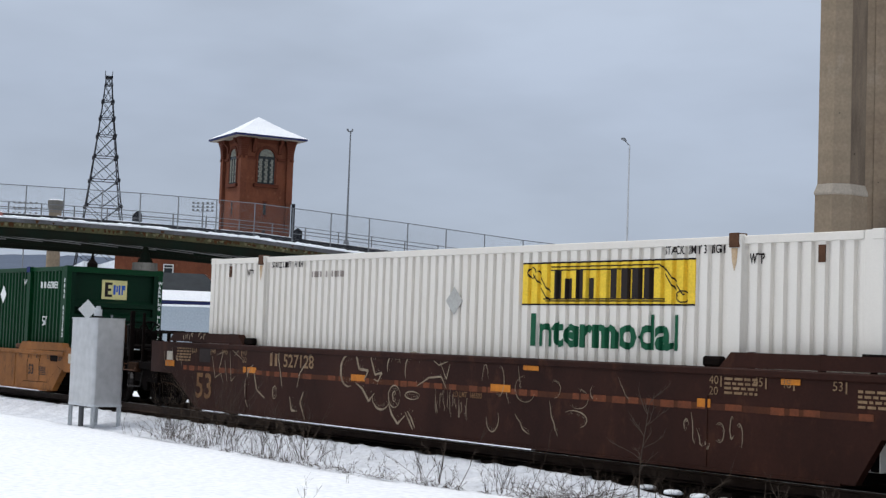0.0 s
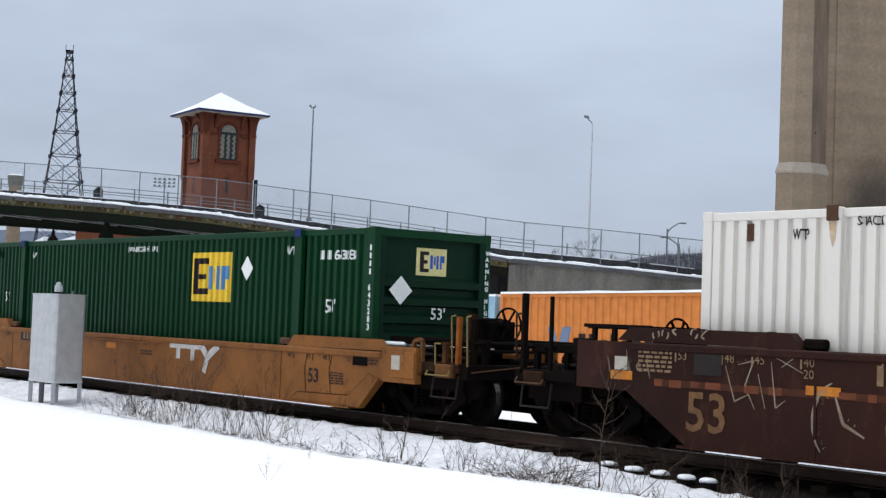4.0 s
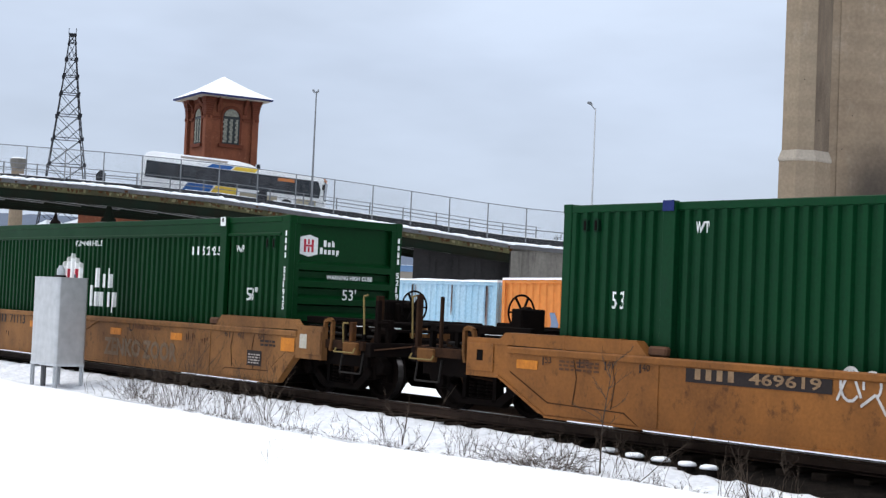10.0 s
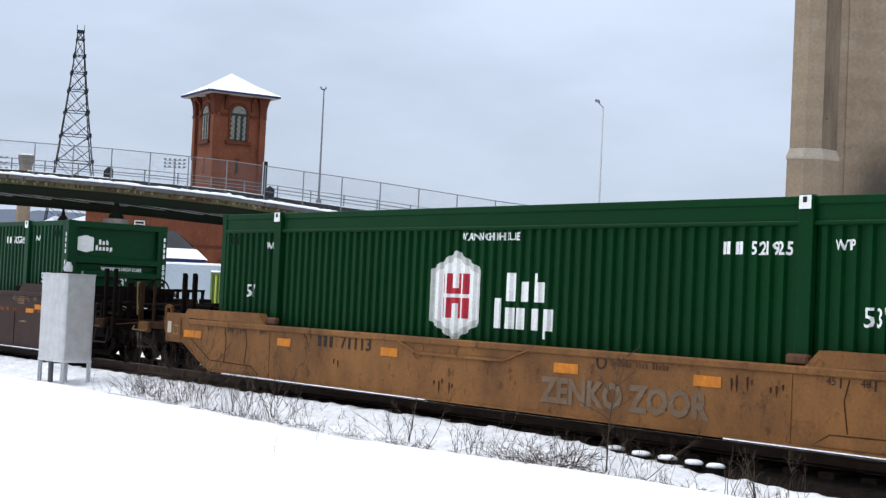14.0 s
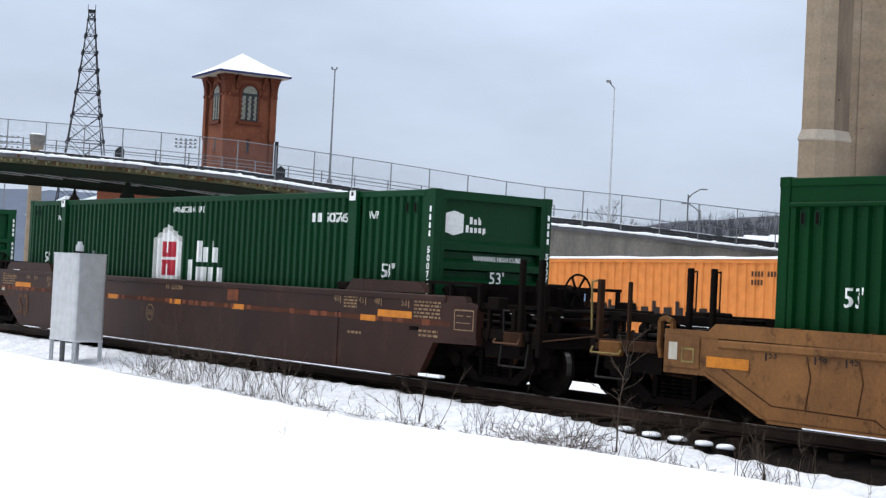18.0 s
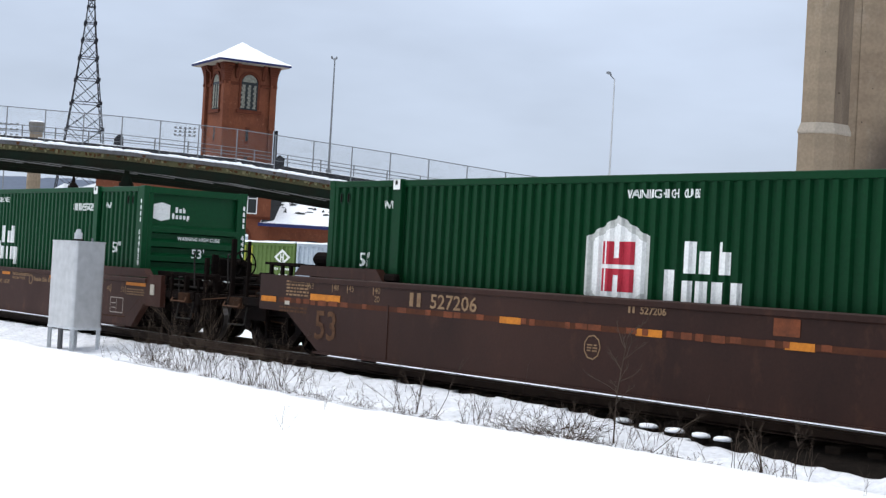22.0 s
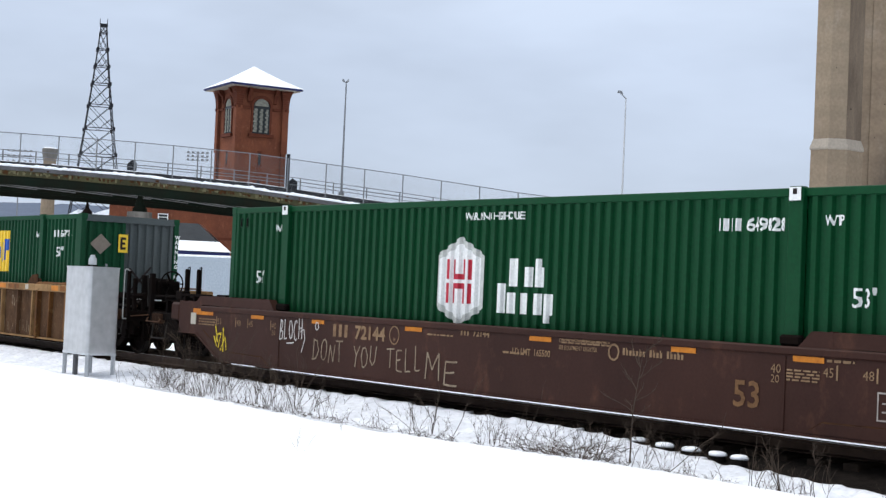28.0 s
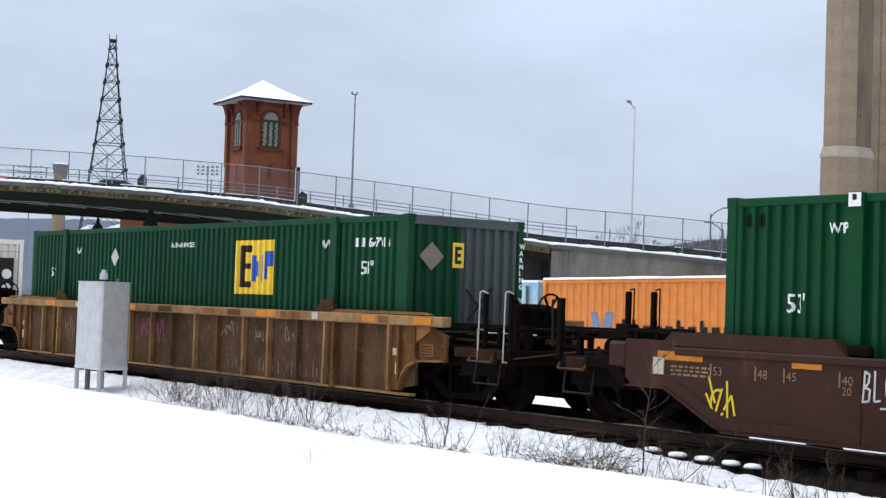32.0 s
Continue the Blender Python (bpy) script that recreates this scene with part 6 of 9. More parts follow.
GLYPH = {
    "D": lambda: [[(0, 0), (0, 1)], [(-0.1, 1), (0.5, 0.9), (0.8, 0.5), (0.45, 0.08), (-0.08, 0)]],
    "O": lambda: [curve(0.4, 0.5, 0.4, 0.48, 90, 450, 12)],
    "N": lambda: [[(0, 0), (0.05, 1), (0.7, 0.05), (0.75, 1.05)]],
    "T": lambda: [[(-0.1, 0.95), (0.9, 1)], [(0.4, 1), (0.36, 0)]],
    "Y": lambda: [[(0, 1), (0.4, 0.55)], [(0.85, 1.02), (0.4, 0.55), (0.32, -0.05)]],
    "U": lambda: [[(0, 1), (0.02, 0.25), (0.3, 0), (0.65, 0.2), (0.75, 1)]],
    "E": lambda: [[(0.7, 1), (0, 0.97), (0.02, 0.02), (0.75, 0)], [(0, 0.52), (0.55, 0.55)]],
    "L": lambda: [[(0, 1), (0.03, 0), (0.65, 0.04)]],
    "M": lambda: [[(0, 0), (0.1, 1), (0.42, 0.35), (0.78, 1), (0.85, 0)]],
    "B": lambda: [[(0, 0), (0.05, 1)], [(0.05, 1), (0.55, 0.9), (0.5, 0.6), (0.05, 0.5), (0.65, 0.4), (0.6, 0.08), (0, 0)]],
    "C": lambda: [curve(0.45, 0.5, 0.42, 0.48, 50, 310, 10)],
    "S": lambda: [[(0.7, 0.9), (0.35, 1), (0.05, 0.8), (0.6, 0.4), (0.5, 0.05), (0, 0.1)]],
    "K": lambda: [[(0, 0), (0.05, 1)], [(0.7, 1), (0.05, 0.45), (0.75, 0)]],
    "H": lambda: [[(0, 0), (0.05, 1)], [(0.05, 0.5), (0.65, 0.52)], [(0.7, 1), (0.68, 0)]],
}


def hand_write(car, body, x, z, h, width, line, material, label, seed):
    """Words written by hand with a thin, unsteady line."""
    r = random.Random(seed)
    step = width / len(body)
    lines = []
    for i, ch in enumerate(body):
        if ch == " ":
            continue
        k, dz, lean = r.uniform(0.85, 1.1), r.uniform(-0.03, 0.03), r.uniform(-0.03, 0.1)
        for pts in GLYPH[ch]():
            lines.append([(x + step * (i + 0.85 * u) + lean * v * h, z + dz + v * h * k) for u, v in wobble(pts, 2, 0.03, seed + i)])
    return side_mark(car, strokes(lines, line), 0, 0, "graffiti", material, label, CY)


def brushed(car, lines, width, seed, material, label, y=None):
    """Strokes that swell in the middle and fray into short dashes along one edge."""
    r = random.Random(seed)
    vs, fs = [], []
    for pts in lines:
        n = len(pts) - 1
        for i, ((a, b), (c, d)) in enumerate(zip(pts, pts[1:])):
            k0, k1 = math.sin(math.pi * (i + 0.15) / (n + 0.3)), math.sin(math.pi * (i + 1.15) / (n + 0.3))
            L = math.hypot(c - a, d - b) or 1.0
            nx, nz = -(d - b) / L, (c - a) / L
            q = len(vs)
            w0, w1 = width * (0.25 + 0.75 * k0) / 2, width * (0.25 + 0.75 * k1) / 2
            vs += [(a + nx * w0, b + nz * w0), (a - nx * w0, b - nz * w0), (c - nx * w1, d - nz * w1), (c + nx * w1, d + nz * w1)]
            fs.append((q, q + 1, q + 2, q + 3))
            for _ in range(2):
                t, o = r.random(), r.uniform(0.8, 1.8) * width
                m = r.uniform(0.3, 0.9) * width
                x, z = a + (c - a) * t + nx * o, b + (d - b) * t + nz * o
                q = len(vs)
                vs += [(x, z), (x + 0.008, z), (x + nx * m + 0.008, z + nz * m), (x + nx * m, z + nz * m)]
                fs.append((q, q + 1, q + 2, q + 3))
    return tagged(side_mark(car, (vs, fs), 0, 0, "graffiti", material, label, CY if y is None else y), kind="stuff")


def scrawl(car, x0, x1, z0, z1, n, seed, width, material, label, y=None):
    """Loops and slashes of spray paint or chalk."""
    r = random.Random(seed)
    lines = []
    for i in range(n):
        cx = x0 + (x1 - x0) * (i + r.uniform(0.1, 0.9)) / n
        h = (z1 - z0) * r.uniform(0.3, 0.9)
        cz = r.uniform(z0 + h / 2, z1 - h / 2)
        w = (x1 - x0) / n * r.uniform(0.4, 1.1)
        a = r.uniform(0, 360)
        if r.random() < 0.6:
            lines.append(curve(cx, cz, w / 2, h / 2, a, a + r.uniform(150, 280), 10))
        else:
            lines.append(wobble([(cx - w * 0.3, cz + h / 2), (cx + w * 0.1, cz - h * 0.2), (cx + w * 0.4, cz - h / 2)], 3, 0.02, seed + i))
    return brushed(car, lines, width, seed, material, label, y)


# -- white container on a brown car with chalk scrawls
car, sets = well_car("dark brown well car scrawled with chalk graffiti, long side sheets", BROWN, {"inner_wheel": True, "snow": ((-7.55, -6.66), (-6.1, 2.5))}, top=1.46)
load_scale(car, [(5.72, "40"), (6.46, "45"), (6.9, "48"), (7.68, "53")], 1.24, MARK_TAN)
word(car, "20", 5.72, 1.10, 0.11, MARK_TAN, wave=False, y=CY)
load_scale(car, [(-8.3, "53"), (-7.52, "48"), (-7.04, "45"), (-6.3, "40")], 1.26, MARK_TAN, True)
word(car, "20", -6.3, 1.12, 0.11, MARK_TAN, wave=False, y=CY)
word(car, "53", -8.15, 0.36, 0.5, FADED_FIGURE, "large tan figures", False, 0.01, 1.0, CY)
reflectors(car, [(1.27, 1.74), (-2.54, -2.12), (-6.26, -5.76), (5.52, 5.75)], 0.93, 0.11)
reflectors(car, [(-9.5, -9.1)], 0.95, 0.12)
reflectors(car, [(2.02, 2.37), (6.9, 7.2)], 1.28, 0.12)
stripe(car, -8.7, 8.2, 0.90, 3)
plate(car, -9.42, -9.19, 1.08, 1.26)
side_mark(car, small_lines(0.55, 0.24, 4, 2), 5.98, 1.12, "small_print", MARK_TAN, y=CY)
side_mark(car, small_lines(0.6, 0.3, 5, 3), -9.0, 1.08, "small_print", MARK_TAN, y=CY)
side_mark(car, small_lines(0.7, 0.24, 4, 5), 8.05, 1.05, "small_print", MARK_TAN, y=CY)
number(car, 2, "527128", -5.3, 1.09, 0.235, 1.55, MARK_TAN, "tan worn number", CY)
side_mark(car, rects((-8.02, -7.56, 1.08, 1.38)), 0, 0, "paint_patch", MARK_BLACK, "square of dark paint over old marks", CY, proud=0.009)
word(car, "LD LMT  166500", 0.35, 0.80, 0.085, FADED_FIGURE, "", False, 0.002, 0.85, CY)
hand_write(car, "OOS OK", -8.75, 1.51, 0.14, 1.0, 0.026, CHALK, "small chalked letters on the end guide", 3)
scrawl(car, -9.6, -8.7, 0.95, 1.35, 5, 16, 0.018, CHALK, "chalk scrawl")
# a large brushed figure of a head: arcs, an eye in a ring, a beak and a tuft
brushed(car, [curve(-2.62, 1.10, 0.25, 0.28, 75, 290)], 0.055, 31, CHALK, "broad pale brushed arc")
brushed(car, [[(-2.28, 1.47), (-2.40, 1.36), (-2.30, 1.14), (-2.02, 1.12), (-2.14, 0.95)], [(-2.40, 0.90), (-2.18, 0.80), (-1.98, 0.60), (-1.82, 0.74)]], 0.05, 32, CHALK, "pale brushed arrow and tail")
brushed(car, [[(-1.84, 1.42), (-1.96, 1.34), (-1.82, 1.06), (-1.62, 1.10), (-1.72, 0.95), (-1.86, 0.98)], curve(-1.62, 0.70, 0.26, 0.22, 185, 330)], 0.04, 33, CHALK, "pale brushed double curve")
brushed(car, [curve(-1.24, 0.72, 0.17, 0.185, 0, 350, 14), curve(-1.24, 0.72, 0.05, 0.09, 20, 340, 8)], 0.028, 34, CHALK, "pale brushed ring with an eye")
brushed(car, [[(-1.42, 0.62), (-1.30, 0.42), (-1.12, 0.27), (-0.92, 0.42)], [(-0.92, 0.48), (-0.80, 0.34), (-0.70, 0.20)], [(-0.86, 0.50), (-0.74, 0.38), (-0.64, 0.24)]], 0.045, 35, CHALK, "pale brushed beak with ticks")
brushed(car, [curve(-0.74, 0.76, 0.20, 0.065, 0, 340, 12)], 0.026, 36, CHALK, "pale brushed oval")
brushed(car, [curve(-1.28, 1.20, 0.19, 0.22, 20, 200), curve(-0.72, 1.17, 0.24, 0.30, 35, 205, 12), [(-0.62, 0.92), (-0.30, 1.07), (0.02, 1.10), (0.16, 0.92)]], 0.035, 37, CHALK, "tall pale brushed arches")
brushed(car, [[(-0.30, 1.40), (-0.05, 1.28), (0.28, 1.38)], [(-0.02, 1.34), (0.16, 1.06), (0.24, 1.30)]], 0.022, 38, CHALK, "thin pale strokes")
# strokes round the number
brushed(car, [curve(-5.75, 0.62, 0.40, 0.50, 110, 225, 12)], 0.05, 39, CHALK, "dotted pale arc")
brushed(car, [[(-5.86, 1.0), (-5.72, 0.62), (-5.42, 0.48)], [(-4.52, 0.55), (-4.44, 0.30), (-4.24, 0.30)], [(-4.06, 0.66), (-4.16, 0.46), (-3.98, 0.16)]], 0.05, 40, CHALK, "pale brushed tails")
brushed(car, [[(-4.94, 1.42), (-4.97, 1.25), (-4.86, 0.92), (-4.80, 0.70)], [(-4.28, 0.72), (-4.20, 1.0), (-3.82, 1.38)], [(-5.14, 1.44), (-5.22, 1.30)], curve(-5.06, 0.60, 0.07, 0.12, 0, 345, 10)], 0.03, 41, CHALK, "thin pale strokes through the number")
brushed(car, [[(-7.50, 1.22), (-7.34, 0.78), (-7.12, 0.88)], [(-7.30, 1.24), (-7.05, 1.30), (-7.18, 0.98), (-7.02, 0.70)], [(-6.98, 1.14), (-6.86, 0.72)], [(-6.78, 1.30), (-6.70, 0.74), (-6.56, 0.84)], [(-6.82, 1.40), (-6.30, 1.18)], [(-6.62, 1.24), (-6.44, 1.36)]], 0.024, 42, CHALK, "angular pale letters")
scrawl(car, -0.15, 0.75, 0.45, 0.95, 12, 19, 0.014, CHALK, "faint tangle of chalk")
scrawl(car, 1.0, 2.1, 0.75, 1.4, 4, 12, 0.014, CHALK, "faint chalk strokes")
scrawl(car, 1.2, 3.4, 0.25, 0.85, 4, 18, 0.022, CHALK, "chalk hook and tail")
scrawl(car, 2.0, 4.2, 0.7, 1.25, 5, 14, 0.011, CHALK, "faint chalk scrawl")
scrawl(car, 5.2, 6.3, 0.35, 0.85, 7, 15, 0.016, CHALK, "faint chalk scrawl")
RIB[0] = NARROW
box = container("white corrugated container with a yellow panel in a brown car", WHITE_BOX, "plain")
S = 0.20
panel = side_mark(box, rects((1.45 + S, 5.06 + S, 1.99, 2.61)), 0, 0, "yellow_panel", MARK_YELLOW, "yellow panel with black edge lines", NEAR, True, 0.004)
side_mark(panel, rects((1.45 + S, 5.06 + S, 2.60, 2.625), (1.45 + S, 5.06 + S, 1.975, 2.0)), 0, 0, "edge_line", MARK_BLACK, "", NEAR, True, 0.007)
side_mark(panel, bars("A.B. ABCD", 0.42, 2.1), 2.22 + S, 2.08, "bars", MARK_BLACK, "black bars in place of a name", NEAR, True, 0.008)
scroll = [[(2.1, 2.55), (4.4, 2.55)], [(2.15, 2.50), (4.38, 2.50)], [(4.4, 2.55), (4.75, 2.1)], [(4.5, 2.5), (4.85, 2.12)], [(2.05, 2.04), (4.5, 2.04)], [(2.0, 2.07), (4.5, 2.07)], [(1.75, 2.45), (2.1, 2.05)], [(1.85, 2.5), (2.15, 2.12)], curve(1.72, 2.47, 0.1, 0.09, 0, 330), curve(4.82, 2.1, 0.1, 0.08, 0, 330)]
side_mark(panel, strokes(scroll, 0.018), S, 0, "scroll_lines", MARK_BLACK, "fine black scroll lines", NEAR, True, 0.008)
word(box, "Intermodal", 1.70 + S, 1.38, 0.46, MARK_GREEN, "bold dark green lettering", True, 0.022, 1.06)
part("placard_holder", shape_on_side(diamond(0.22, 0.23), -0.17 + S, 2.04, NEAR, False, 0.01), WARN_GREY, box, "grey diamond placard holder")
word(box, "STACK LIMIT 3 HIGH", 4.48 + S, 2.68, 0.115, MARK_BLACK, "", True, 0.002, 0.73)
word(box, "STACK LIMIT 3 HIGH", -5.9 + S, 2.68, 0.115, MARK_BLACK, "", True, 0.002, 0.73)
word(box, "WTP", 6.06 + S, 2.53, 0.13, MARK_BLACK, "", True, 0.004, 0.62)
word(box, "WTP", -6.75 + S, 2.53, 0.13, MARK_BLACK, "", True, 0.004, 0.62)
side_mark(box, bars("ABCD 123456", 0.11, 1.05, bold=False), -4.5 + S, 2.48, "number_bars", MARK_GREY, "grey bars of a worn number", NEAR, True)
for x in (6.0, -6.0):
    part("lifting_lug", Geo().box(x - 0.09, x + 0.08, -CW / 2 - 0.085, -CW / 2 + 0.1, CH - 0.16, CH + 0.03), RUST, box, "dark rusty lifting lug", bevel=0.01)
    side_mark(box, polys([(x - 0.06, CH - 0.17), (x + 0.05, CH - 0.17), (x + 0.035, CH - 0.36), (x - 0.005, CH - 0.48), (x - 0.045, CH - 0.34)]), 0, 0, "rust_streak", RUST_STAIN, "rust streak", -CW / 2 - 0.055, False, 0.004)
for x in (7.35, -7.3):
    part("vent", Geo().box(x - 0.05, x + 0.05, NEAR - 0.012, NEAR + 0.05, 2.52, 2.74), RUST, box, "brown vent")
enter(-1, car, sets, -18.965, box)
RIB[0] = BROAD


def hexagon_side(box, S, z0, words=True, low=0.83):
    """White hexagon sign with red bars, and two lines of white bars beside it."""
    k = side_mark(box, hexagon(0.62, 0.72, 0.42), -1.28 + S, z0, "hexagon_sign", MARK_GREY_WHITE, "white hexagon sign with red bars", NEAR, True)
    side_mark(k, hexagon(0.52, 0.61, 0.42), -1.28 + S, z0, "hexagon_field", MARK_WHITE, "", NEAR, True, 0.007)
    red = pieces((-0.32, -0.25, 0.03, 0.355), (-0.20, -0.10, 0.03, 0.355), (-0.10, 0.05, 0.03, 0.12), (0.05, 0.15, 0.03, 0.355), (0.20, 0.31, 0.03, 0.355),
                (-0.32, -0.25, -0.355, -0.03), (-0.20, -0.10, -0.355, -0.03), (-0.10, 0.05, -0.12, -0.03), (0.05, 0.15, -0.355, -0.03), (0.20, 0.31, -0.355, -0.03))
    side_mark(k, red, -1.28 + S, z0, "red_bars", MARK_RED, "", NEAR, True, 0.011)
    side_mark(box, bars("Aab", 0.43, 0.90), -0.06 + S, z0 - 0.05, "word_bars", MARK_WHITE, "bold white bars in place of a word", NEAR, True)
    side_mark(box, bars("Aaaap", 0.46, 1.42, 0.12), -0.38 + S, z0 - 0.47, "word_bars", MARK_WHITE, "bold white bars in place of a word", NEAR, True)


def green_marks(box, S, zw, zn, z53, figures):
    word(box, "WARNING HIGH CUBE", -1.17 + S, zw, 0.115, MARK_WHITE, "", True, 0.004, 0.82)
    number(box, 4, figures, 4.13 + S, zn, 0.165, 1.14, MARK_WHITE, "white number", NEAR, True, 0.006)
    word(box, "WTP", 5.90 + S, zn + 0.06, 0.125, MARK_WHITE, "", True, 0.004, 0.74)
    word(box, "53'", 6.38 + S, z53, 0.24, MARK_WHITE, "", True, 0.002, 0.82)
    word(box, "53'", -7.50 + S, z53, 0.24, MARK_WHITE, "", True, 0.002, 0.72)
    word(box, "WTP", -6.20 + S - 0.7, zn + 0.06, 0.125, MARK_WHITE, "", True, 0.004, 0.74)


def upright_number(box, y, z, x, figures):
    """The owner's letters as plain bars, then figures, one above the other."""
    def put(flat, dz, name):
        if y < 0:
            return side_mark(box, flat, x - 0.15, z + dz, name, MARK_WHITE, "", -CW / 2, False, 0.006)
        return on_end(flat, y - 0.05, z + dz, x, box, name, MARK_WHITE, "", 0.006)

    for i in range(4):
        z0 = -(i + 1) * 0.135
        put(rects((0.014, 0.062, z0, z0 + 0.095)), 0.04, "letter_bar")
    for i, ch in enumerate(figures):
        put(fit_text(ch, 0.105, 0.075 if ch != "1" else 0.035, 0.004), -(i + 6) * 0.135 + 0.04, "figure")


def end_word(box, body, y, z, h, squeeze, x, bold=0.003):
    vs, fs = text_mesh(body, h, bold, squeeze)
    return on_end((vs, fs), y, z, x, box, "lettering", MARK_WHITE, "")


def hexagon_end(box, figures, red=False):
    x = 8.26
    k = on_end(hexagon(0.205, 0.205), -0.80, 2.37, x - 0.11, box, "hexagon_sign", MARK_WHITE, "white hexagon sign")
    if red:
        on_end(pieces((-0.11, -0.06, -0.12, 0.12), (-0.02, 0.02, 0.03, 0.12), (-0.02, 0.02, -0.12, -0.03), (0.06, 0.11, -0.12, 0.12), (-0.06, 0.06, -0.02, 0.02)), -0.80, 2.37, x - 0.11, k, "red_bars", MARK_RED, "", 0.009)
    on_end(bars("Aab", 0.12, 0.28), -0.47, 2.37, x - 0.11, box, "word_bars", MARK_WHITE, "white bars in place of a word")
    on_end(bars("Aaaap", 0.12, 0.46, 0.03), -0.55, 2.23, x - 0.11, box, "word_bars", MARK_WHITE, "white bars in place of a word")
    end_word(box, "WARNING HIGH CUBE", -0.40, 1.765, 0.078, 0.92, x - 0.06)
    end_word(box, "53'", -0.08, 1.385, 0.2, 1.0, x - 0.002, 0.002)
    upright_number(box, -CW / 2 + 0.065, 2.62, x, figures)
    upright_number(box, CW / 2 - 0.065, 2.62, x, figures)


def fitting_label(box, x):
    part("fitting_label", Geo().box(x - 0.09, x + 0.09, -CW / 2 - 0.078, -CW / 2 - 0.070, CH - 0.17, CH + 0.0), MARK_WHITE, box, "white label at the lifting point")
    part("casting_hole", Geo().box(x - 0.03, x + 0.03, -CW / 2 - 0.084, -CW / 2 - 0.079, CH - 0.09, CH - 0.02), MARK_BLACK, box)


def door_vents(box, x, z=2.5):
    for d in (0.0, 0.22):
        v = part("vent", Geo().prism([(x + d - 0.045, z + 0.03), (x + d - 0.015, z), (x + d + 0.015, z), (x + d + 0.045, z + 0.03), (x + d + 0.045, z + 0.17), (x + d + 0.015, z + 0.2), (x + d - 0.015, z + 0.2), (x + d - 0.045, z + 0.17)], NEAR - 0.01, NEAR + 0.05), GREEN_DARK, box)
        part("vent_slot", Geo().box(x + d - 0.022, x + d + 0.022, NEAR - 0.014, NEAR - 0.009, z + 0.03, z + 0.17), BLACK, v)


# -- green container with a yellow square on a tan car
car, sets = well_car("tan well car with a black number plate and scuffed side sheets", TAN, {"tan_ends": True, "rear_wheel": True, "short": 0.02, "yellow_rails": True}, top=1.10)
side_mark(car, rects((-5.63, -3.35, 0.81, 1.03)), 0, 0, "number_plate", MARK_BLACK, "black plate with tan bars", CY)
number(car, 4, "469619", -5.5, 0.85, 0.14, 2.0, MARK_TAN, "", CY, proud=0.010)
side_mark(car, strokes([curve(-3.1, 0.95, 0.14, 0.2, 40, 320), [(-3.28, 0.75), (-3.1, 1.15), (-2.95, 0.8)], curve(-2.8, 0.95, 0.12, 0.16, -60, 200), [(-2.95, 0.7), (-2.75, 0.85), (-2.6, 0.62)]], 0.035), 0, 0, "graffiti", SPRAY, "white sprayed loops", CY)
side_mark(car, rects((-2.52, -2.50, 0.8, 1.05), (-2.28, -2.26, 0.8, 1.05), (-2.52, -2.26, 1.03, 1.05), (-2.52, -2.26, 0.8, 0.82), (-2.46, -2.33, 0.9, 0.95)), 0, 0, "stencil_box", RUST, "", CY)
side_mark(car, strokes([[(1.5, 1.0), (2.2, 1.0)], [(1.85, 1.0), (1.85, 0.72)], [(2.15, 1.0), (2.75, 1.0)], [(2.42, 1.0), (2.42, 0.7)], [(2.75, 1.0), (3.0, 0.80), (3.4, 1.03)], [(3.0, 0.80), (2.88, 0.5)]], 0.15), 0.12, -0.02, "graffiti", SPRAY, "white sprayed strokes", CY)
word(car, "53", 6.57, 0.5, 0.24, MARK_BLACK, "", False, 0.006, 1.0, CY)
load_scale(car, [(-8.3, "53"), (-7.55, "48"), (-7.05, "45"), (-6.4, "40")], 0.90, MARK_BLACK, True, 0.10)
load_scale(car, [(5.9, "40"), (6.5, "45"), (7.0, "48"), (7.7, "53")], 0.90, MARK_BLACK, False, 0.10)
side_mark(car, small_lines(0.4, 0.22, 5, 6), 7.25, 0.5, "small_print", MARK_BLACK, y=CY)
side_mark(car, small_lines(0.5, 0.12, 2, 7), 0.4, 0.72, "small_print", MARK_BLACK, y=CY)
side_mark(car, small_lines(0.6, 0.16, 3, 8), 8.0, 0.88, "small_print", MARK_BLACK, y=CY)
side_mark(car, small_lines(0.8, 0.16, 3, 9), -8.0, 0.82, "small_print", RUST, y=CY)
reflectors(car, [(-1.16, -0.7), (-8.9, -8.45)], 0.79, 0.13)
plate(car, 8.98, 9.2, 0.83, 1.06)
part("sloping_fold", Geo().prism([(-2.3, 1.06), (-1.6, 0.99), (0.8, 0.99), (1.4, 1.06), (1.4, 1.03), (0.8, 0.95), (-1.6, 0.95), (-2.3, 1.03)], CY - 0.03, CY), TAN, car)
part("tool_recess", Geo().box(7.9, 8.3, CY - 0.015, CY, 0.85, 1.0), BLACK, car)
part("snow_ridge", Geo().box(7.6, 8.7, -1.1, -0.4, 1.19, 1.27), SNOW, car, "little snow left on the end", bevel=0.03)
# front end takes the darker green, its shade painted in
box = container("dark green corrugated container with a yellow square sign, in tan car", GREEN_MID, "ribbed", GREEN_DARK)
S = 0.335
yl = side_mark(box, rects((1.74 + S, 3.27 + S, 1.56, 2.53)), 0, 0, "yellow_square", MARK_YELLOW, "yellow square sign with dark bars", NEAR, True)
side_mark(yl, pieces((1.86 + S, 2.06 + S, 1.70, 2.42), (2.06 + S, 2.40 + S, 2.30, 2.42), (2.06 + S, 2.32 + S, 2.0, 2.10), (2.06 + S, 2.40 + S, 1.70, 1.82)), 0, 0, "dark_bars", MARK_BLACK, "", NEAR, True, 0.008)
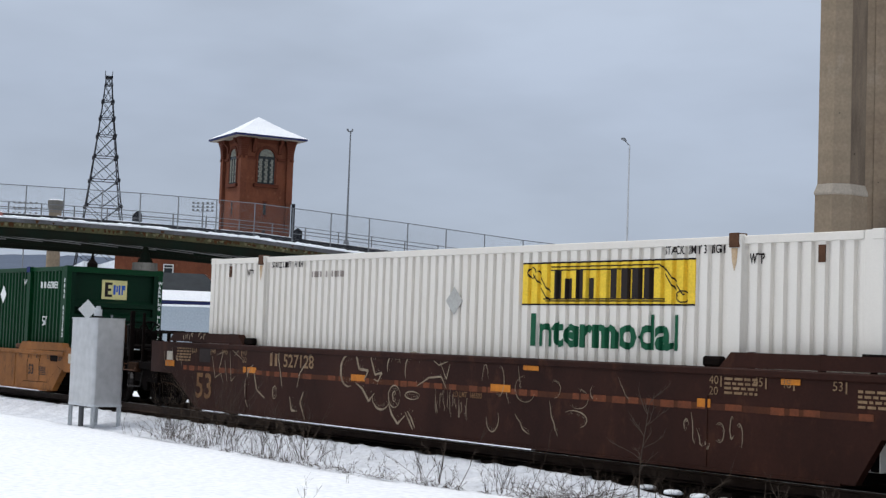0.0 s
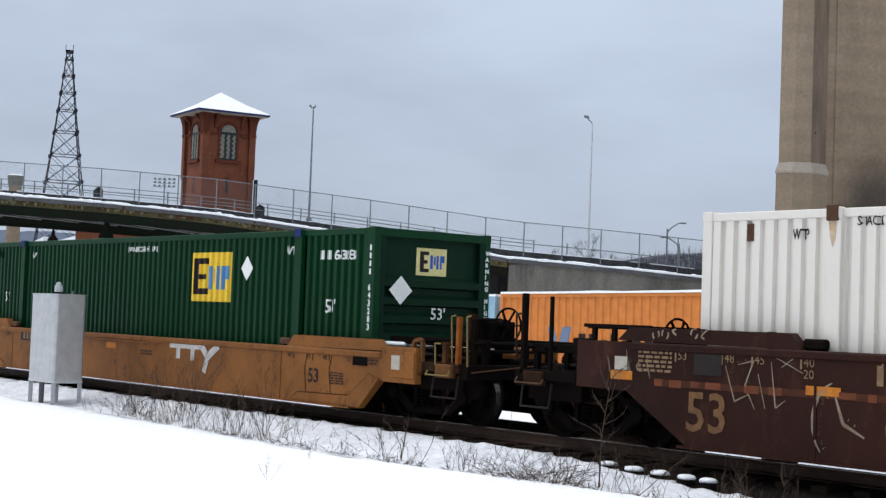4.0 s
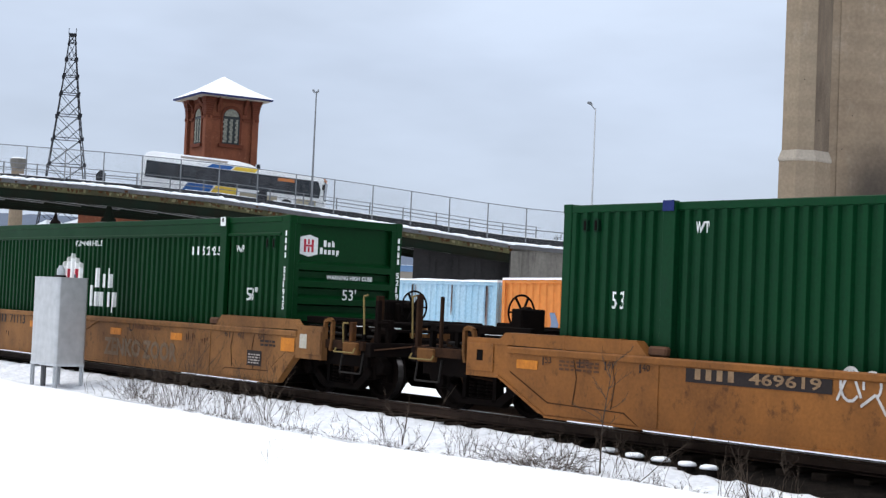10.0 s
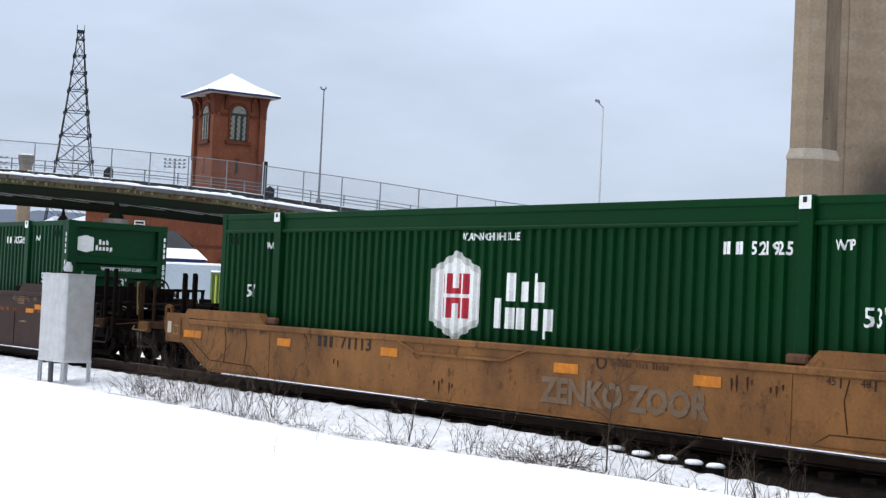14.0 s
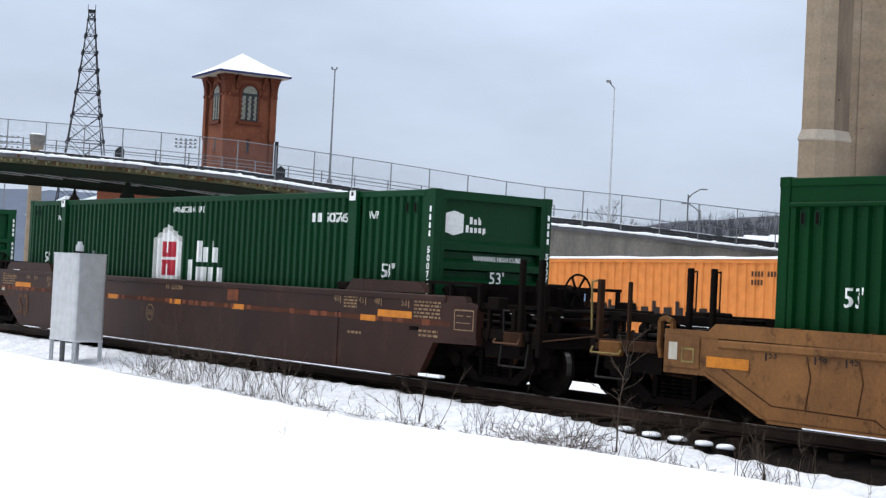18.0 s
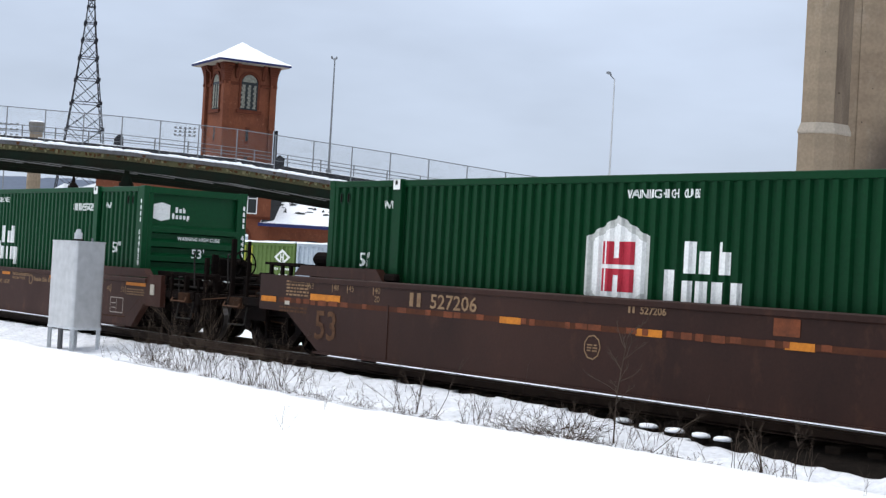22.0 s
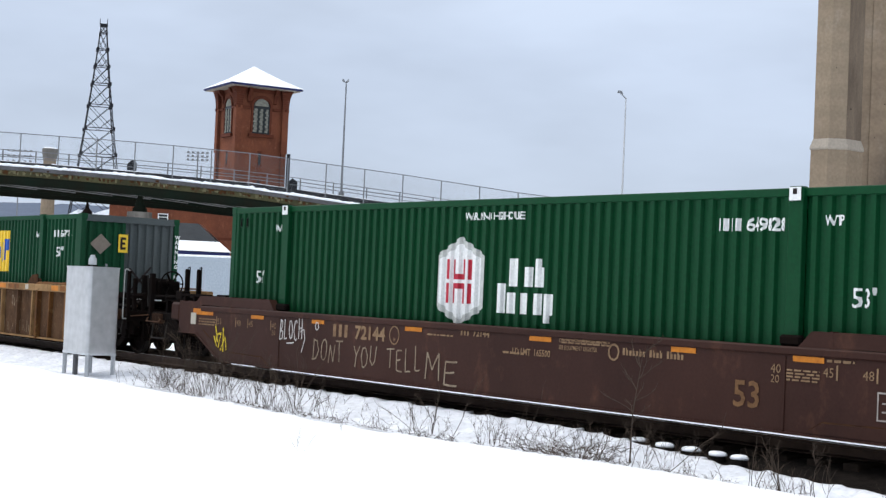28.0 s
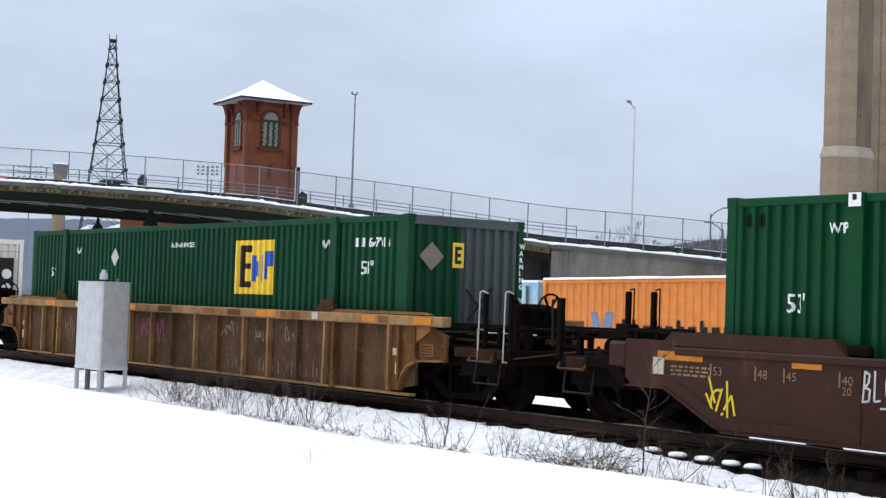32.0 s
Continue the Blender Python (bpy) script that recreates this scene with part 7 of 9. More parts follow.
side_mark(yl, pieces((2.42 + S, 2.54 + S, 1.80, 2.26), (2.60 + S, 2.68 + S, 1.9, 2.2), (2.74 + S, 2.86 + S, 1.80, 2.26), (2.92 + S, 3.04 + S, 1.80, 2.26), (3.04 + S, 3.18 + S, 2.0, 2.26)), 0, 0, "blue_bars", MARK_SKY, "", NEAR, True, 0.008)
part("placard", shape_on_side(diamond(0.21, 0.24), 3.87 + S, 2.21, NEAR, False, 0.01), MARK_WHITE, box, "white diamond placard")
word(box, "WTP", 5.14 + S, 2.46, 0.15, MARK_WHITE, "", True, 0.004, 0.5)
word(box, "WTP", -5.85 + S, 2.48, 0.15, MARK_WHITE, "", True, 0.004, 0.5)
number(box, 4, "643283", 6.21 + S, 2.36, 0.16, 1.18, MARK_WHITE, "white number", NEAR, True, 0.006)
word(box, "53'", 6.47 + S, 1.42, 0.24, MARK_WHITE, "", True, 0.002, 0.76)
word(box, "53'", -7.4 + S, 1.43, 0.24, MARK_WHITE, "", True, 0.002, 0.6)
word(box, "WARNING HIGH CUBE", -1.07 + S, 2.58, 0.105, MARK_WHITE, "", True, 0.004, 0.9)
for x in (-6.0, 6.0):
    part("blue_casting", Geo().box(x - 0.1, x + 0.1, -CW / 2 - 0.078, -CW / 2 - 0.069, CH - 0.13, CH + 0.014), MARK_BLUE_DARK, box, "blue-painted lifting corner")
fl = on_end(rects((-0.34, 0.34, -0.24, 0.24)), 0.02, 2.37, 8.15, box, "cream_sign", PANEL_CREAM, "cream sign with dark and blue bars")
on_end(pieces((-0.26, -0.17, -0.18, 0.18), (-0.17, -0.06, 0.12, 0.18), (-0.17, -0.09, -0.03, 0.03), (-0.17, -0.06, -0.18, -0.12)), 0.02, 2.37, 8.15, fl, "dark_bars", MARK_BLACK, "", 0.009)
on_end(pieces((-0.03, 0.03, -0.12, 0.12), (0.05, 0.09, -0.05, 0.10), (0.11, 0.16, -0.12, 0.12), (0.19, 0.23, -0.12, 0.12), (0.23, 0.29, 0.0, 0.12)), 0.02, 2.37, 8.15, fl, "blue_bars", MARK_BLUE, "", 0.009)
on_end(diamond(0.25, 0.25), -0.72, 1.85, 8.254, box, "placard", MARK_WHITE, "white diamond placard", 0.01)
end_word(box, "53'", -0.05, 1.37, 0.2, 1.0, 8.254, 0.002)
upright_number(box, -CW / 2 + 0.09, 2.6, 8.26, "643283")
vs, fs = text_mesh("W\nA\nR\nN\nI\nN\nG\n \nH\nI\nG\nH\n \nC\nU\nB\nE", 0.075, 0.004, 1.0)
on_end((vs, [f for f in fs]), CW / 2 - 0.12, 2.55, 8.26, box, "lettering", MARK_WHITE, "")
door_vents(box, -7.65)
enter(0, car, sets, -42.51, box)

# -- green container with a hexagon on a dirty tan car
car, sets = well_car("dirty tan well car with grey spray-painted letters and orange reflectors", TAN_DIRTY, {"tan_ends": True, "stanchions": (9.45, 9.04), "snow": ((-7.5, -1.2), (4.9, 7.7))}, top=1.10)
number(car, 3, "71113", -4.56, 0.80, 0.21, 1.6, MARK_BLACK, "dark worn number", CY)
reflectors(car, [(-5.84, -5.40), (-2.68, -2.22), (1.49, 1.99), (4.13, 4.59), (-9.3, -8.6)], 0.74, 0.14)
reflectors(car, [(8.18, 8.62)], 0.72, 0.24)
plate(car, 8.8, 9.02, 0.8, 1.05)
plate(car, -9.95, -9.80, 0.80, 1.03)
side_mark(car, rects((-9.52, -9.30, 0.94, 0.97), (-9.52, -9.30, 0.77, 0.80), (-9.52, -9.495, 0.80, 0.94), (-9.325, -9.30, 0.80, 0.94)), -0.2, 0, "latch_frame", DRY_YELLOW, "faded yellow latch frame", CY - 0.02)
side_mark(car, text_mesh("ZENKO ZOOR", 0.34, 0.02, 0.98), 1.25, 0.32, "graffiti", SPRAY_GREY := mat("grey_spray", (0.150, 0.108, 0.074), 0.8, second=(0.12, 0.075, 0.045), amount=0.9, scale=3, fine=50, bump=0.03), "grey sprayed letters", CY)
side_mark(car, strokes([curve(2.44, 0.95, 0.09, 0.1, 0, 360)], 0.025), 0, 0, "round_emblem", MARK_BLACK, "", CY)
side_mark(car, bars("Abcdefg Abcd Abcde", 0.085, 1.1), 2.6, 0.90, "word_bars", RUST, "", CY)
load_scale(car, [(6.2, "45"), (6.68, "48"), (7.4, "53")], 0.90, MARK_BLACK, False, 0.10)
load_scale(car, [(-8.3, "53"), (-7.55, "48"), (-7.1, "45"), (-6.4, "40")], 0.92, MARK_BLACK, True, 0.10)
side_mark(car, rects((7.05, 7.55, 0.40, 0.68)), 0, 0, "dark_label", MARK_BLACK, "dark printed label", CY)
side_mark(car, small_lines(0.4, 0.2, 4, 4), 7.1, 0.44, "small_print", MARK_GREY, "", CY, proud=0.01)
side_mark(car, small_lines(0.5, 0.14, 2, 5), 7.5, 0.78, "small_print", MARK_BLACK, "", CY)
part("sloping_fold", Geo().prism([(-2.3, 1.06), (-1.7, 0.86), (0.4, 0.86), (1.0, 1.06), (1.0, 1.03), (0.4, 0.82), (-1.7, 0.82), (-2.3, 1.03)], CY - 0.03, CY), TAN_DIRTY, car)
side_mark(car, strokes([curve(-1.68, 0.90, 0.14, 0.15, 0, 360)], 0.012), 0, 0, "stencil_ring", RUST, "", CY)
drip = random.Random(77)
for x, z, n in ((-4.05, 0.62, 2), (-1.25, 0.42, 5), (-5.0, 1.0, 2), (4.75, 0.88, 4), (5.35, 0.80, 3), (7.2, 0.62, 3), (2.2, 0.5, 2)):
    for k in range(n):
        u, v = x + k * 0.12 + drip.uniform(-0.04, 0.04), z + drip.uniform(-0.05, 0.05)
        h = drip.uniform(0.07, 0.22)
        side_mark(car, polys([(u - 0.016, v), (u + 0.02, v + 0.01), (u + 0.026, v - h * 0.4), (u + 0.006, v - h), (u - 0.012, v - h * 0.5)]), 0, 0, "rust_run", RUST_SEAM, "dark rust run", CY, proud=0.004)
box = container("bright green corrugated container with a white hexagon sign, in tan car", GREEN, "ribbed", header=0.34)
S = 0.475
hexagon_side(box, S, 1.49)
green_marks(box, S, 2.37, 2.17, 1.31, "521925")
hexagon_end(box, "521925", True)
fitting_label(box, 6.0)
fitting_label(box, -6.0)
door_vents(box, 7.5, 2.29)
door_vents(box, -7.72, 2.29)
enter(1, car, sets, -66.06, box)

# -- green container low in a faded brown car
car, sets = well_car("faded grey-brown well car with high plain side sheets", BROWN_GREY, {"reservoir": True, "cover": 8.15, "rear_cover": 8.6, "tall_front": True}, top=1.46)
word(car, "53", -8.28, 0.38, 0.5, FAINT_FIGURE, "large tan figures", False, 0.01, 1.0, CY)
load_scale(car, [(-8.52, "53"), (-7.74, "48"), (-7.28, "45"), (-6.52, "40")], 1.25, MARK_TAN, True)
word(car, "20", -6.52, 1.11, 0.11, MARK_TAN, wave=False, y=CY)
number(car, 2, "527206", -5.57, 1.09, 0.225, 1.74, MARK_TAN, "tan number", CY)
reflectors(car, [(-3.28, -2.8), (-0.44, 0.04), (2.08, 2.53), (6.36, 6.80), (-10.1, -9.58)], 0.96, 0.10)
reflectors(car, [(-8.45, -7.52), (6.86, 7.80)], 1.05, 0.115)
stripe(car, -9.5, 8.8, 0.97, 8)
side_mark(car, small_lines(0.75, 0.30, 5, 21), -9.25, 1.10, "small_print", MARK_TAN, "", CY)
side_mark(car, small_lines(0.9, 0.13, 2, 22), -9.45, 0.80, "small_print", FAINT_FIGURE, "", CY)
side_mark(car, rects((-9.28, -9.12, 0.93, 1.0)), 0, 0, "small_label", LABEL_WHITE, "scrap of pale label", CY, proud=0.009)
side_mark(car, strokes([curve(-1.27, 0.74, 0.16, 0.17, 0, 360)], 0.02), 0, 0, "stencil_ring", MARK_TAN, "", CY)
side_mark(car, small_lines(0.2, 0.12, 3, 3), -1.37, 0.68, "small_print", MARK_TAN, "", CY)
number(car, 2, "527206", -0.62, 1.26, 0.105, 0.72, MARK_TAN, "small tan number", CY)
side_mark(car, rects((1.89, 2.30, 1.12, 1.34)), 0, 0, "paint_patch", FADED_TAPE, "square of faded orange paint", CY)
plate(car, 8.88, 9.46, 0.80, 1.28, BROWN_GREY, "framed brown plate")
side_mark(car, rects((8.92, 9.40, 1.235, 1.255), (8.92, 9.40, 0.93, 0.945), (8.92, 8.94, 0.93, 1.255), (9.38, 9.40, 0.93, 1.255), (8.98, 9.15, 1.15, 1.165), (9.22, 9.33, 1.15, 1.165), (8.98, 9.32, 1.04, 1.055)), 0, 0, "plate_frame", MARK_TAN, "", CY - 0.02)
load_scale(car, [(5.54, "40"), (6.29, "45"), (6.74, "48"), (7.5, "53")], 1.25, MARK_TAN)
for x, z, w, h, k in ((7.85, 1.08, 0.7, 0.3, 5), (5.85, 1.16, 0.4, 0.22, 4), (6.0, 0.72, 0.4, 0.08, 1), (8.0, 0.78, 0.5, 0.14, 2)):
    side_mark(car, small_lines(w, h, k, int(x * 10)), x, z, "small_print", MARK_TAN, "", CY)
part("flange_snow", Geo().box(8.05, 8.62, CY - 0.03, CY + 0.1, 0.142, 0.19), SNOW, car, "packed snow on the flange", bevel=0.015)
part("door_pull", Geo().box(7.76, 7.98, CY - 0.02, CY, 0.87, 0.93), BLACK, car)
box = container("green container with a white hexagon sign, low in faded brown car", GREEN_MID, "ribbed")
S = 0.44
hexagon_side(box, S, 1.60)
green_marks(box, S, 2.57, 2.36, 1.41, "500756")
hexagon_end(box, "500756")
fitting_label(box, 6.0)
fitting_label(box, -6.0)
door_vents(box, 7.5)
door_vents(box, -7.72)
enter(2, car, sets, -89.435, box)

# -- green container on a brown car with a long chalk sentence
car, sets = well_car("brown well car with orange reflectors and chalked words along its side", BROWN_RED, {"stanchions": (9.87, 9.37), "stanchion_top": 1.94, "corner_plate": True, "short": 0.28}, top=1.20)
number(car, 3, "72144", -4.46, 0.82, 0.22, 1.6, MARK_TAN, "tan number", CY, bold=0.01)
reflectors(car, [(-5.13, -4.73), (-2.31, -1.85), (0.8, 1.28), (3.66, 4.1), (5.69, 6.16), (-7.26, -6.8)], 1.02, 0.11)
reflectors(car, [(7.64, 8.55), (-9.55, -8.73)], 1.02, 0.12)
plate(car, -9.5, -9.3, 0.82, 1.05)
plate(car, 8.9, 9.06, 0.86, 1.08)
side_mark(car, strokes([curve(2.58, 0.95, 0.1, 0.11, 0, 360)], 0.03), 0, 0, "round_emblem", MARK_TAN, "", CY)
side_mark(car, bars("Abcdefg Abcd Abcde", 0.1, 1.15), 2.75, 0.92, "word_bars", MARK_TAN, "", CY)
word(car, "53", 4.75, 0.4, 0.33, FADED_FIGURE, "tan figures", False, 0.008, 0.98, CY)
side_mark(car, rects((6.88, 7.5, 0.72, 0.74), (6.88, 7.5, 0.40, 0.42), (6.88, 6.90, 0.40, 0.74), (7.48, 7.5, 0.40, 0.74), (7.18, 7.19, 0.42, 0.72), (6.95, 7.15, 0.5, 0.52), (6.95, 7.15, 0.6, 0.62)), 0.17, 0, "stencil_box", MARK_GREY, "pale outlined stencil box", CY)
load_scale(car, [(5.35, "40"), (6.15, "45"), (6.72, "48"), (7.42, "53")], 0.86, MARK_TAN)
word(car, "20", 5.35, 0.74, 0.1, MARK_TAN, wave=False, y=CY)
load_scale(car, [(-8.55, "53"), (-7.8, "48"), (-7.34, "45"), (-6.5, "40")], 0.86, MARK_TAN, True)
word(car, "20", -6.5, 0.74, 0.1, MARK_TAN, wave=False, y=CY)
word(car, "LD LMT  165500", 0.42, 0.80, 0.095, MARK_TAN, "", False, 0.003, 0.9, CY)
number(car, 3, "72144", -0.85, 1.02, 0.10, 0.72, MARK_TAN, "", CY)
side_mark(car, fit_text("CONTROLLED INTERCHANGE CAR", 0.06, 1.0, 0.001), 1.45, 1.03, "lettering", MARK_TAN, "", CY)
side_mark(car, fit_text("SEE EQUIPMENT REGISTER", 0.06, 0.8, 0.001), 1.45, 0.93, "lettering", MARK_TAN, "", CY)
ring = side_mark(car, strokes([curve(-2.60, 0.93, 0.13, 0.15, 0, 360, 16)], 0.022), 0, 0, "stencil_ring", MARK_TAN, "", CY)
word(ring, "H", -2.63, 0.83, 0.06, MARK_TAN, "", False, 0.002, 1.0, CY)
hand_write(car, "DONT YOU TELL", -5.05, 0.36, 0.36, 3.3, 0.026, CHALK, "pale hand-chalked words", 5)
hand_write(car, "ME", -1.72, 0.24, 0.42, 1.02, 0.032, CHALK, "pale hand-chalked word", 6)
hand_write(car, "BLOCH", -6.2, 0.70, 0.40, 0.82, 0.028, SPRAY, "white sprayed letters", 7)
side_mark(car, strokes([[(-5.5, 0.85), (-5.38, 0.9), (-5.34, 0.72), (-5.44, 0.48)], [(-5.95, 0.62), (-5.7, 0.64)], curve(-4.95, 0.98, 0.05, 0.07, 0, 360)], 0.024), 0, 0, "graffiti", SPRAY, "white sprayed tail and ring", CY)
side_mark(car, strokes([[(-8.66, 0.62), (-8.5, 0.34), (-8.38, 0.7)], curve(-8.45, 0.5, 0.12, 0.18, 60, 320), [(-8.35, 0.42), (-8.22, 0.62), (-8.16, 0.36)], [(-8.62, 0.85), (-8.5, 0.5)], [(-8.3, 0.8), (-8.28, 0.3)]], 0.035), 0, 0, "graffiti", SPRAY_YELLOW, "yellow sprayed tag", CY)
for x, z, w, h, k in ((-9.3, 0.82, 0.7, 0.16, 3), (5.6, 0.78, 0.5, 0.16, 4), (7.7, 0.82, 0.8, 0.16, 3), (-1.7, 0.98, 0.7, 0.05, 1), (0.2, 0.8, 0.5, 0.06, 1), (1.5, 1.02, 1.0, 0.08, 2), (6.2, 1.04, 0.4, 0.06, 1)):
    side_mark(car, small_lines(w, h, k, int(x * 13)), x, z, "small_print", MARK_TAN, "", CY)
for ob in car.children:
    if ob.name.split(".")[0] in ("reflector", "lettering", "number_bars", "letter_bar", "figure_bar", "graffiti", "tick_mark", "stencil_ring", "small_print", "round_emblem"):
        ob.matrix_basis = pose(0.12, 0, 0) @ ob.matrix_basis
box = container("green container with a white hexagon sign, in dark brown car", GREEN_NEW, "ribbed")
S = 0.525
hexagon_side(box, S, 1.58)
green_marks(box, S, 2.57, 2.36, 1.42, "649828")
hexagon_end(box, "649828")
fitting_label(box, 6.0)
fitting_label(box, -6.0)
door_vents(box, 7.5)
door_vents(box, -7.72)
enter(3, car, sets, -112.93, box)

# -- older green container on a ribbed tan car
car, sets = well_car("rusty tan well car with upright ribs along its recessed sides", TAN_DIRTY, {"tan_ends": True}, "ribbed", top=1.46)
CR = -SIDE - 0.031
for x, w, m in ((3.3, 0.75, MARK_ORANGE), (-6.9, 0.6, MARK_ORANGE), (-5.1, 0.5, LABEL_WHITE), (5.3, 0.2, LABEL_WHITE), (6.9, 0.4, MARK_ORANGE), (8.4, 0.5, MARK_ORANGE), (-2.4, 0.5, MARK_ORANGE), (7.4, 0.3, TAN), (4.2, 0.7, TAN), (1.2, 0.5, TAN), (-0.8, 0.6, TAN_RUST), (-3.9, 0.8, TAN_RUST), (2.2, 0.5, TAN_RUST)):
    side_mark(car, rects((x, x + w, 1.32, 1.44)), 0, 0, "reflector", m, "", CR, proud=0.006)
CR = -SIDE + 0.10
word(car, "53", 5.55, 0.55, 0.3, MARK_BLACK, "", False, 0.006, 0.9, CR)
PINK = mat("pink_spray", (0.26, 0.085, 0.12), 0.85, second=(0.10, 0.045, 0.045), amount=0.95, scale=6)
for x0, x1, z0, z1, n, sd, w, m in ((-1.85, -1.45, 0.75, 1.2, 9, 1, 0.035, PINK), (-1.15, -0.75, 0.6, 1.2, 9, 6, 0.045, PINK), (1.75, 2.3, 0.85, 1.2, 6, 3, 0.02, CHALK), (3.05, 3.75, 0.8, 1.15, 9, 2, 0.022, CHALK), (4.15, 4.75, 0.8, 1.15, 7, 5, 0.022, CHALK), (-5.9, -5.2, 0.6, 1.1, 7, 4, 0.02, CHALK)):
    scrawl(car, x0, x1, z0, z1, n, sd, w, m, "worn scribbled paint strokes", CR)
slash = random.Random(9)
for x0 in (2.1, 3.3, 4.3, 5.2):
    ls = []
    for k in range(5):
        x = x0 + k * 0.17 + slash.uniform(-0.04, 0.04)
        ls.append([(x, 0.24 + slash.uniform(0, 0.05)), (x + slash.uniform(-0.09, 0.06), 0.40 + slash.uniform(0, 0.14))])
    tagged(side_mark(car, strokes(ls, 0.018), 0, 0, "scuff", CHALK, "pale slashed paint strokes", CR), kind="stuff")
box = container("weathered dark green container with half-grey end in a ribbed car", GREEN_OLD, "split", GREY_PATCH)
S = 0.565
yl = side_mark(box, rects((1.80 + S, 3.30 + S, 1.45, 2.52)), 0, 0, "yellow_square", MARK_YELLOW, "yellow square sign with dark bars", NEAR, True)
side_mark(yl, pieces((1.92 + S, 2.12 + S, 1.58, 2.42), (2.12 + S, 2.46 + S, 2.28, 2.42), (2.12 + S, 2.36 + S, 1.95, 2.06), (2.12 + S, 2.46 + S, 1.58, 1.70)), 0, 0, "dark_bars", MARK_BLACK, "", NEAR, True, 0.008)
side_mark(yl, pieces((2.46 + S, 2.58 + S, 1.70, 2.22), (2.64 + S, 2.72 + S, 1.8, 2.1), (2.76 + S, 2.88 + S, 1.70, 2.22), (2.94 + S, 3.06 + S, 1.75, 2.3), (3.06 + S, 3.22 + S, 2.0, 2.3)), 0, 0, "blue_bars", MARK_BLUE, "", NEAR, True, 0.008)
word(box, "WTP", 4.92 + S, 2.34, 0.15, MARK_WHITE, "", True, 0.004, 0.55)
word(box, "WTP", -6.0 + S, 2.3, 0.15, MARK_WHITE, "", True, 0.004, 0.55)
number(box, 4, "647616", 5.98 + S, 2.35, 0.16, 1.16, MARK_WHITE, "white number", NEAR, True, 0.006)
word(box, "53'", 6.24 + S, 1.86, 0.24, MARK_WHITE, "", True, 0.002, 0.82)
word(box, "53'", -7.5 + S, 1.75, 0.22, MARK_WHITE, "", True, 0.002, 0.7)
word(box, "WARNING HIGH CUBE", -1.07 + S, 2.41, 0.10, MARK_WHITE, "", True, 0.004, 0.7)
part("placard", shape_on_side(diamond(0.21, 0.22), -3.78 + S, 2.21, NEAR, False, 0.01), WARN_GREY, box, "grey diamond placard")
on_end(diamond(0.27, 0.25), -0.78, 2.2, 8.235, box, "placard", mat("tan_grey_placard", (0.20, 0.17, 0.14), 0.7, scale=4), "tan-grey diamond placard", 0.012)
fl = on_end(rects((-0.12, 0.13, -0.22, 0.22)), -0.2, 2.24, 8.235, box, "yellow_sign", MARK_YELLOW, "yellow sign with dark bars", 0.008)
on_end(pieces((-0.07, -0.01, -0.15, 0.15), (-0.01, 0.08, 0.09, 0.15), (-0.01, 0.06, -0.03, 0.03), (-0.01, 0.08, -0.15, -0.09)), -0.2, 2.24, 8.235, fl, "dark_bars", MARK_BLACK, "", 0.012)
vs, fs = text_mesh("W\nA\nR\nN\nI\nN\nG\n \nH\nI\nG\nH", 0.085, 0.004, 1.0)
on_end((vs, fs), CW / 2 - 0.10, 2.42, 8.26, box, "lettering", MARK_WHITE, "")
on_end(strokes([[(-0.3, 1.0), (0.25, 0.45)], [(-0.25, 0.45), (0.28, 1.05)]], 0.05), 0.3, 0.65, 8.235, box, "brace_mark", MARK_BLACK, "", 0.012)
enter(4, car, sets, -136.39, box)

# -- white refrigerated container on the last tan car that comes into view
car, sets = well_car("tan well car with a worn top edge", TAN_DIRTY, {"tan_ends": True}, "ribbed", top=1.46)
box = container("white refrigerated container with a dark machine panel", WHITE_BOX, "plain")
part("machine_panel", Geo().box(8.23, 8.275, -0.95, 1.09, 0.6, 2.34), MARK_BLACK, box, "black machine panel")
for y, z in ((0.78, 1.85), (0.78, 1.42), (-0.5, 1.85)):
    part("fan_cover", Geo().cyl((8.27, y, z), (8.30, y, z), 0.15, 20), MARK_WHITE, box, "white round fan cover")
part("panel_strip", Geo().box(8.26, 8.285, 1.0, 1.09, 0.6, 2.34), WARN_GREY, box)
part("header_line", Geo().box(8.255, 8.268, -1.1, 1.15, 2.52, 2.55), WARN_GREY, box)
enter(5, car, sets, -159.85, box)


